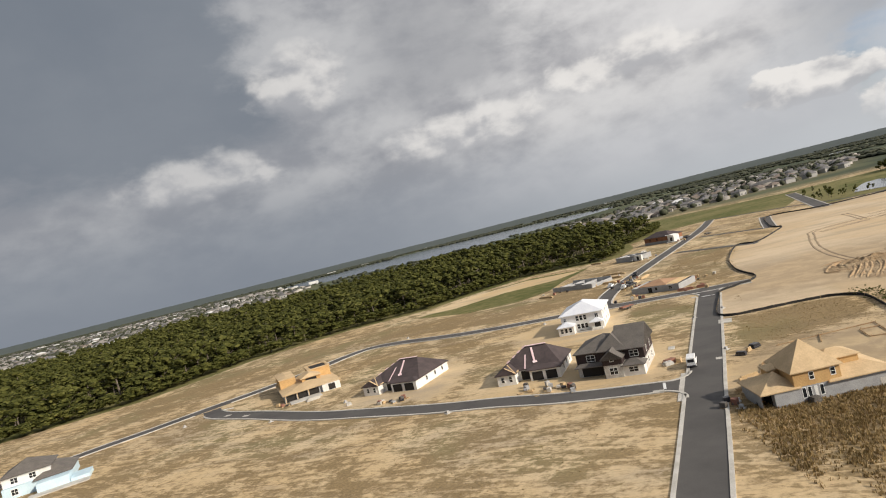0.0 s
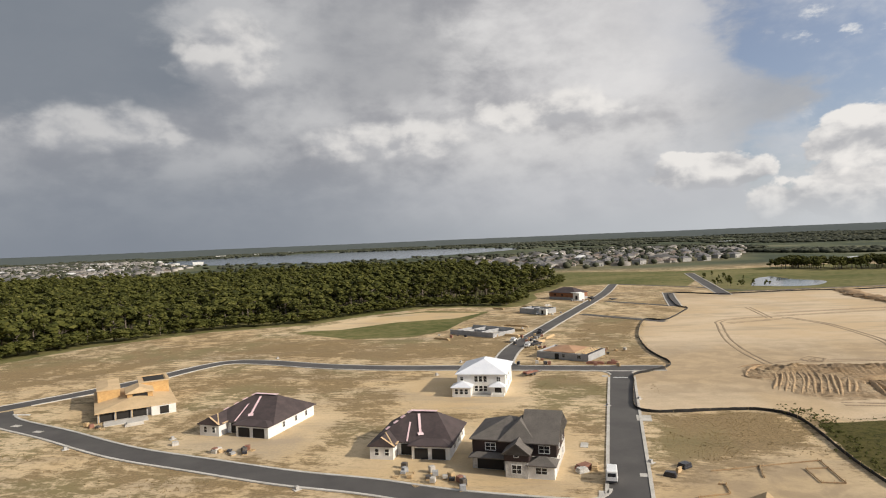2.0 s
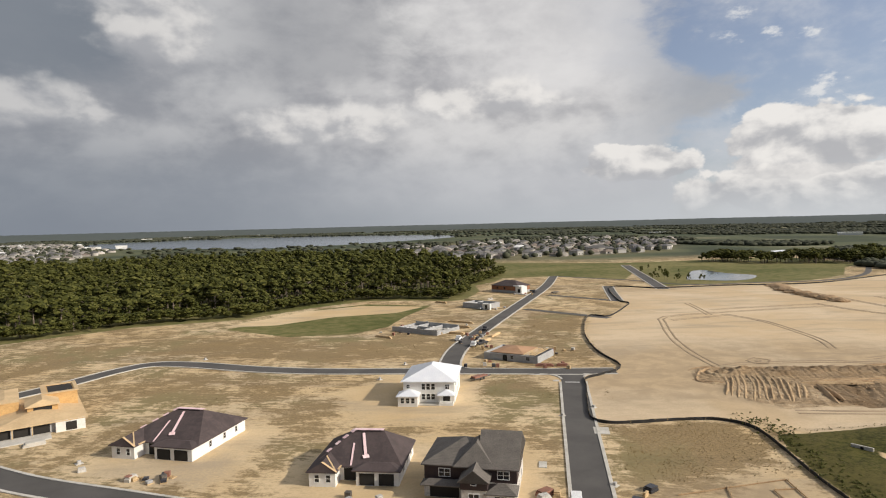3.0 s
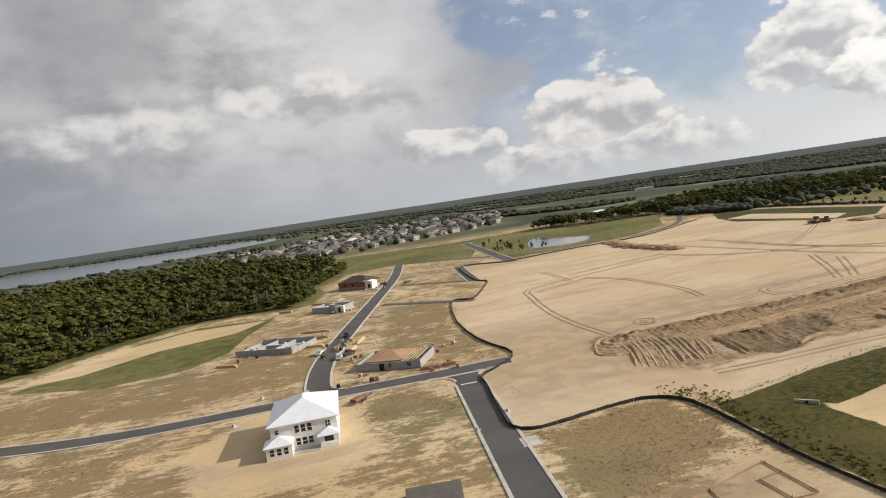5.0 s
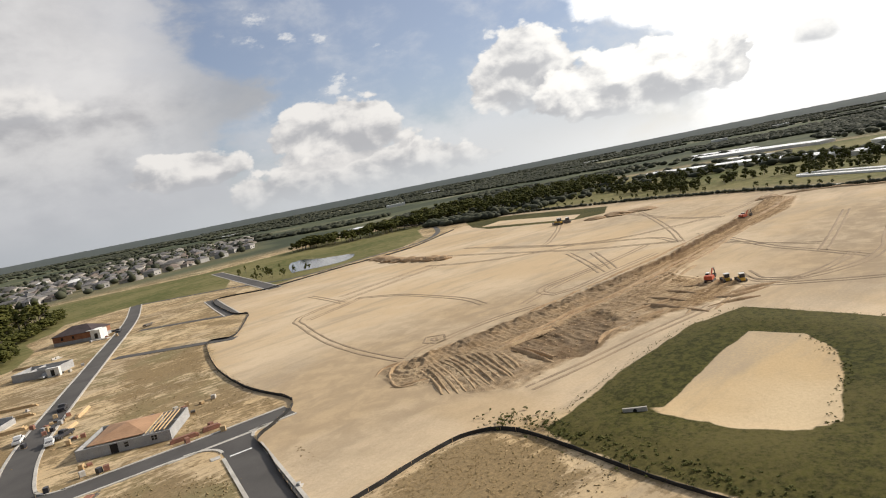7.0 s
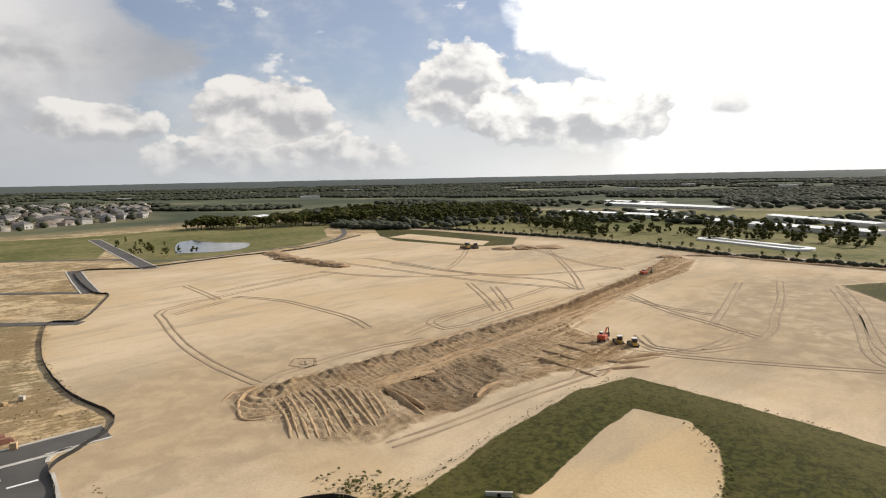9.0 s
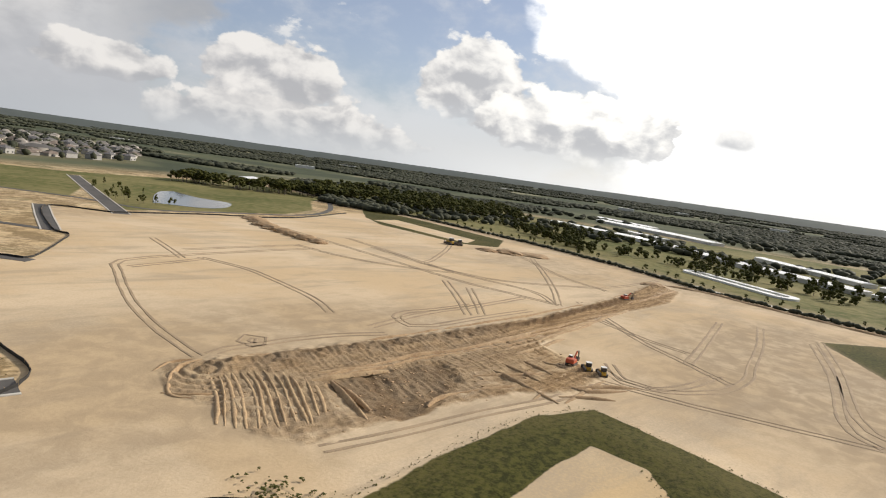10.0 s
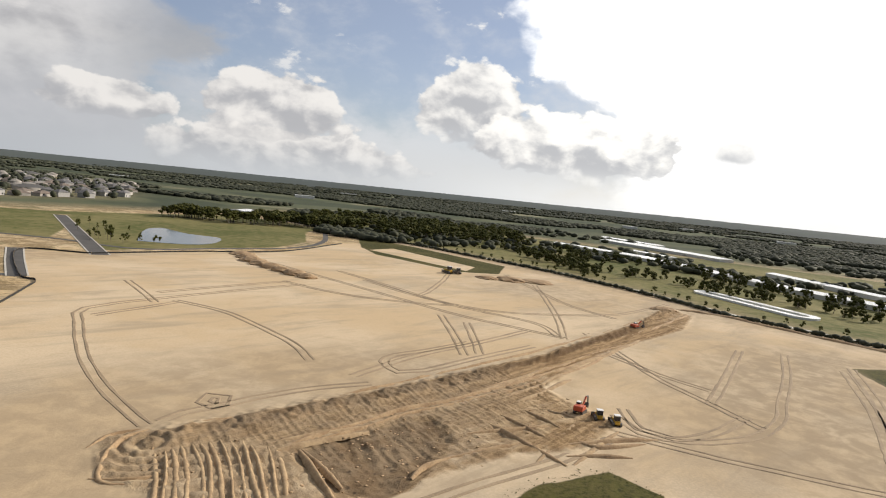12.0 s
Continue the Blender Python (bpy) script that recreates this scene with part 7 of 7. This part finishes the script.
rng = random.Random(4)
for cx, cy, n, spread in ((5.6, 77.0, 6, 1.3), (9.8, 74.0, 8, 1.6), (12.8, 71.2, 5, 1.0), (-17.6, 95.6, 8, 1.4), (-21.2, 96.8, 4, 0.9), (27.2, 45.2, 7, 1.2), (30.4, 46.4, 5, 1.5),
                          (62, 176, 8, 3.5), (66, 182, 6, 3), (92, 231, 6, 3), (53, 141.5, 6, 2.4), (67, 133.5, 4, 2.0), (127, 271, 5, 3), (-46, 120.5, 4, 1.6), (47, 197, 10, 3.2), (56, 193, 8, 3.0), (58, 206, 8, 3.0), (74, 150, 8, 3.0), (60, 160, 6, 3.0)):
    for _ in range(n):
        pallet(cx + rng.gauss(0, spread), cy + rng.gauss(0, spread), rng.uniform(0, 180), rng.choice((0, 0.5, 0.9, 1.1)), rng.choice((BLOCK, TIMBER, STEEL, DARK_PAINT, CLAY, CONCRETE)),
               "wooden pallet with building material on bare sand")
for x, y, turn, w, d, material, label in (
    (-21.5, 97.4, 60, 2.6, 1.2, CONCRETE, "low stack of pale boards"), (30.2, 71.0, 20, 3.2, 2.0, CLAY, "stack of red-brown roof tiles"), (31.6, 70.4, 60, 2.6, 1.2, TIMBER, "stack of sawn timber"),
    (29.4, 69.9, 10, 2.2, 1.4, STONE, "stack of pale stone"), (34.2, 39.2, 10, 1.7, 1.5, STEEL, "grey covered stack"), (45.8, 40.0, -20, 1.6, 0.7, DARK_PAINT, "low dark stack of sheets"),
    (43.3, 66.8, 20, 2.3, 1.7, DARK_PAINT, "dark rubbish skip"), (39.6, 64.6, -50, 2.2, 1.1, DARK_PAINT, "dark bundle of waste"), (41.6, 65.6, 30, 1.6, 0.5, TIMBER, "loose boards"),
    (31.2, 47.6, 30, 3.4, 0.9, DARK_PAINT, "dark bundle of waste"), (33.2, 48.9, 15, 3.0, 0.7, TIMBER, "loose weathered boards"), (29.6, 47.0, 50, 2.2, 0.8, TIMBER, "loose weathered boards"), (32.4, 46.9, 20, 2.6, 0.6, STEEL, "grey lengths of pipe"),
    (30.6, 49.3, 25, 4.0, 0.5, TIMBER, "loose weathered boards"), (35.2, 51.0, 10, 5.0, 0.5, TIMBER, "loose weathered boards"), (34.0, 53.2, 8, 4.5, 0.4, TIMBER, "loose weathered boards"), (29.0, 42.6, 15, 0.9, 0.5, DARK_PAINT, "small dark bundle"),
    (27.5, 45.4, 35, 1.4, 1.0, STUCCO, "white wrapped bundle"), (38.4, 54.2, 5, 1.6, 0.9, STONE, "low pale stack"),
    (64, 170, 40, 9.0, 1.2, RAW_DECK, "long stack of pale roof trusses"), (71, 178, 45, 10.0, 1.0, RAW_DECK, "long stack of pale roof trusses"), (61, 186, -40, 7.0, 2.4, TIMBER, "stack of sawn timber"),
    (66, 197, -50, 12.0, 0.8, TIMBER, "row of boards on sand"), (70, 206, -52, 14.0, 0.8, TIMBER, "row of boards on sand"), (38, 190, -55, 9.0, 0.9, TIMBER, "row of boards on sand"),
    (64.6, 134.4, -30, 6.0, 1.2, CLAY, "long stack of red-brown tiles"), (68.6, 132.8, -28, 4.0, 1.2, CLAY, "long stack of red-brown tiles"), (-28.9, 103.7, 10, 1.5, 1.1, STONE, "small pale stack"),
    (-39, 120, 20, 4.5, 2.0, CONCRETE, "pale sheet stack"), (82, 262, -60, 9, 1.0, TIMBER, "row of boards on sand"), (97, 262, -60, 12, 0.8, TIMBER, "row of boards on sand"), (138, 282, -60, 6, 2.0, DARK_PAINT, "dark covered stack"),
):
    stack("material_stack", x, y, turn, [(w, d, 0.3), (w * 0.95, d * 0.9, 0.3), (w * 0.8, d * 0.85, 0.25)], material, label + " on bare sand", "material stack")


def formwork(points, label="dark low formwork boards pegged out on sand"):
    line = plan(*points)
    h = thing("formwork", line[0], 0, label, "formwork")
    base = line[0]
    for a, b in zip(line, line[1:]):
        part("board", beam(a - base + Vector((0, 0, 0.12)), b - base + Vector((0, 0, 0.12)), 0.20, 0.10), SPOIL, h)
        for t in (0.05, 0.5, 0.95):
            p = (a - base).lerp(b - base, t)
            part("stake", boxes((p.x + 0.12, p.x + 0.2, p.y - 0.04, p.y + 0.04, -0.2, 0.5)), TIMBER, h)


formwork([(45.5, 64.2), (52.7, 63.6), (61.7, 62.6), (58.4, 55.2)])
formwork([(52.7, 63.6), (50.4, 60.0)])
formwork([(58.4, 55.2), (55.8, 56.4), (57.6, 60.8), (60.6, 60.0)])
formwork([(35.4, 52.6), (38.8, 57.6), (43, 57.2), (44.4, 59.8), (43.6, 60.2)])
formwork([(39.6, 52.2), (41.6, 55.8)])


def utility_box(x, y, turn, label="pale green utility box beside the kerb"):
    h = thing("utility_box", P(x, y), turn, label, "utility box", "utility boxes along the streets")
    part("body", boxes((-0.35, 0.35, -0.3, 0.3, 0.0, 0.65), bevel=0.05), GREY_STUCCO, h)
    part("pad", boxes((-0.7, 0.7, -0.65, 0.65, -0.15, 0.06)), CONCRETE, h)


for x, y in ((39.9, 69.8), (56.6, 100.6), (48.8, 98.6), (-48, 150.5), (-14, 180), (-30, 107.5), (24.5, 138.5), (34, 151), (-9, 77), (-47, 108), (-73, 128), (70, 200), (98, 238), (27.0, 43.4)):
    utility_box(x, y, STREET)
for x, y, w, d in ((50.6, 89.0, 3.4, 4.6), (34.6, 79.8, 1.6, 3.0), (22.2, 58.0, 2.2, 1.6), (-56, 121.8, 2.4, 1.4), (-62, 128, 2.4, 1.6), (60.2, 121.0, 1.8, 1.6), (36.5, 66.0, 1.4, 1.6)):
    ob = part("driveway_apron", boxes((-w / 2, w / 2, -d / 2, d / 2, -0.2, 0.09), bevel=0.02), CONCRETE)
    ob.matrix_basis = Matrix.Translation(P(x, y)) @ Matrix.Rotation(radians(-STREET), 4, "Z")
    tagged(ob, "pale concrete apron beside the street", "driveway apron", kind="structure")


def road_mark(a, b, wide, label):
    line = plan(a, b)
    ob = part("road_marking", ribbon(line, -wide / 2, wide / 2, -0.1, 0.065), TRIM_WHITE)
    tagged(ob, label, "road marking", kind="structure")


road_mark((61.2, 119.0), (64.0, 117.6), 0.6, "white stop line across the asphalt")
road_mark((24.6, 61.2), (23.4, 58.2), 0.6, "white stop line across the asphalt")
road_mark((-66.5, 138.2), (-62.8, 136.6), 0.6, "white stop line across the asphalt")
gutter = part("gutter", ribbon(plan((57.5, 128.4), (72.5, 121.4)), -0.5, 0.5, -0.2, 0.07), CONCRETE)
tagged(gutter, "pale concrete gutter across the street mouth", "gutter", kind="structure")
gutter = part("gutter", ribbon(plan((36.5, 138.6), (47.0, 133.8)), -0.4, 0.4, -0.2, 0.0), CONCRETE)
tagged(gutter, "pale concrete gutter across the street mouth", "gutter", kind="structure")
gutter = part("gutter", ribbon(plan((22.6, 51.6), (28.8, 63.2)), -0.5, 0.5, -0.2, 0.07), CONCRETE)
tagged(gutter, "pale concrete gutter across the street mouth", "gutter", kind="structure")


def culvert_end(x, y, turn):
    h = thing("culvert_end", P(x, y), turn, "pale concrete culvert end in turf", "culvert")
    part("headwall", boxes((-2.0, 2.0, -0.2, 0.2, -0.2, 0.9), bevel=0.03), CONCRETE, h)
    part("apron", boxes((-2.4, 2.4, -1.6, -0.25, -0.2, 0.12), bevel=0.02), CONCRETE, h)
    bm = bmesh.new()
    cylinder(bm, (0, -0.23, 0.42), (0, -0.19, 0.42), 0.33, sides=14)
    # dark disc for the shade in the pipe; the headwall is solid
    part("pipe_mouth", bm, SHADE_BLACK, h)


culvert_end(80.8, 66.4, -70)
culvert_end(106, 262, 20)
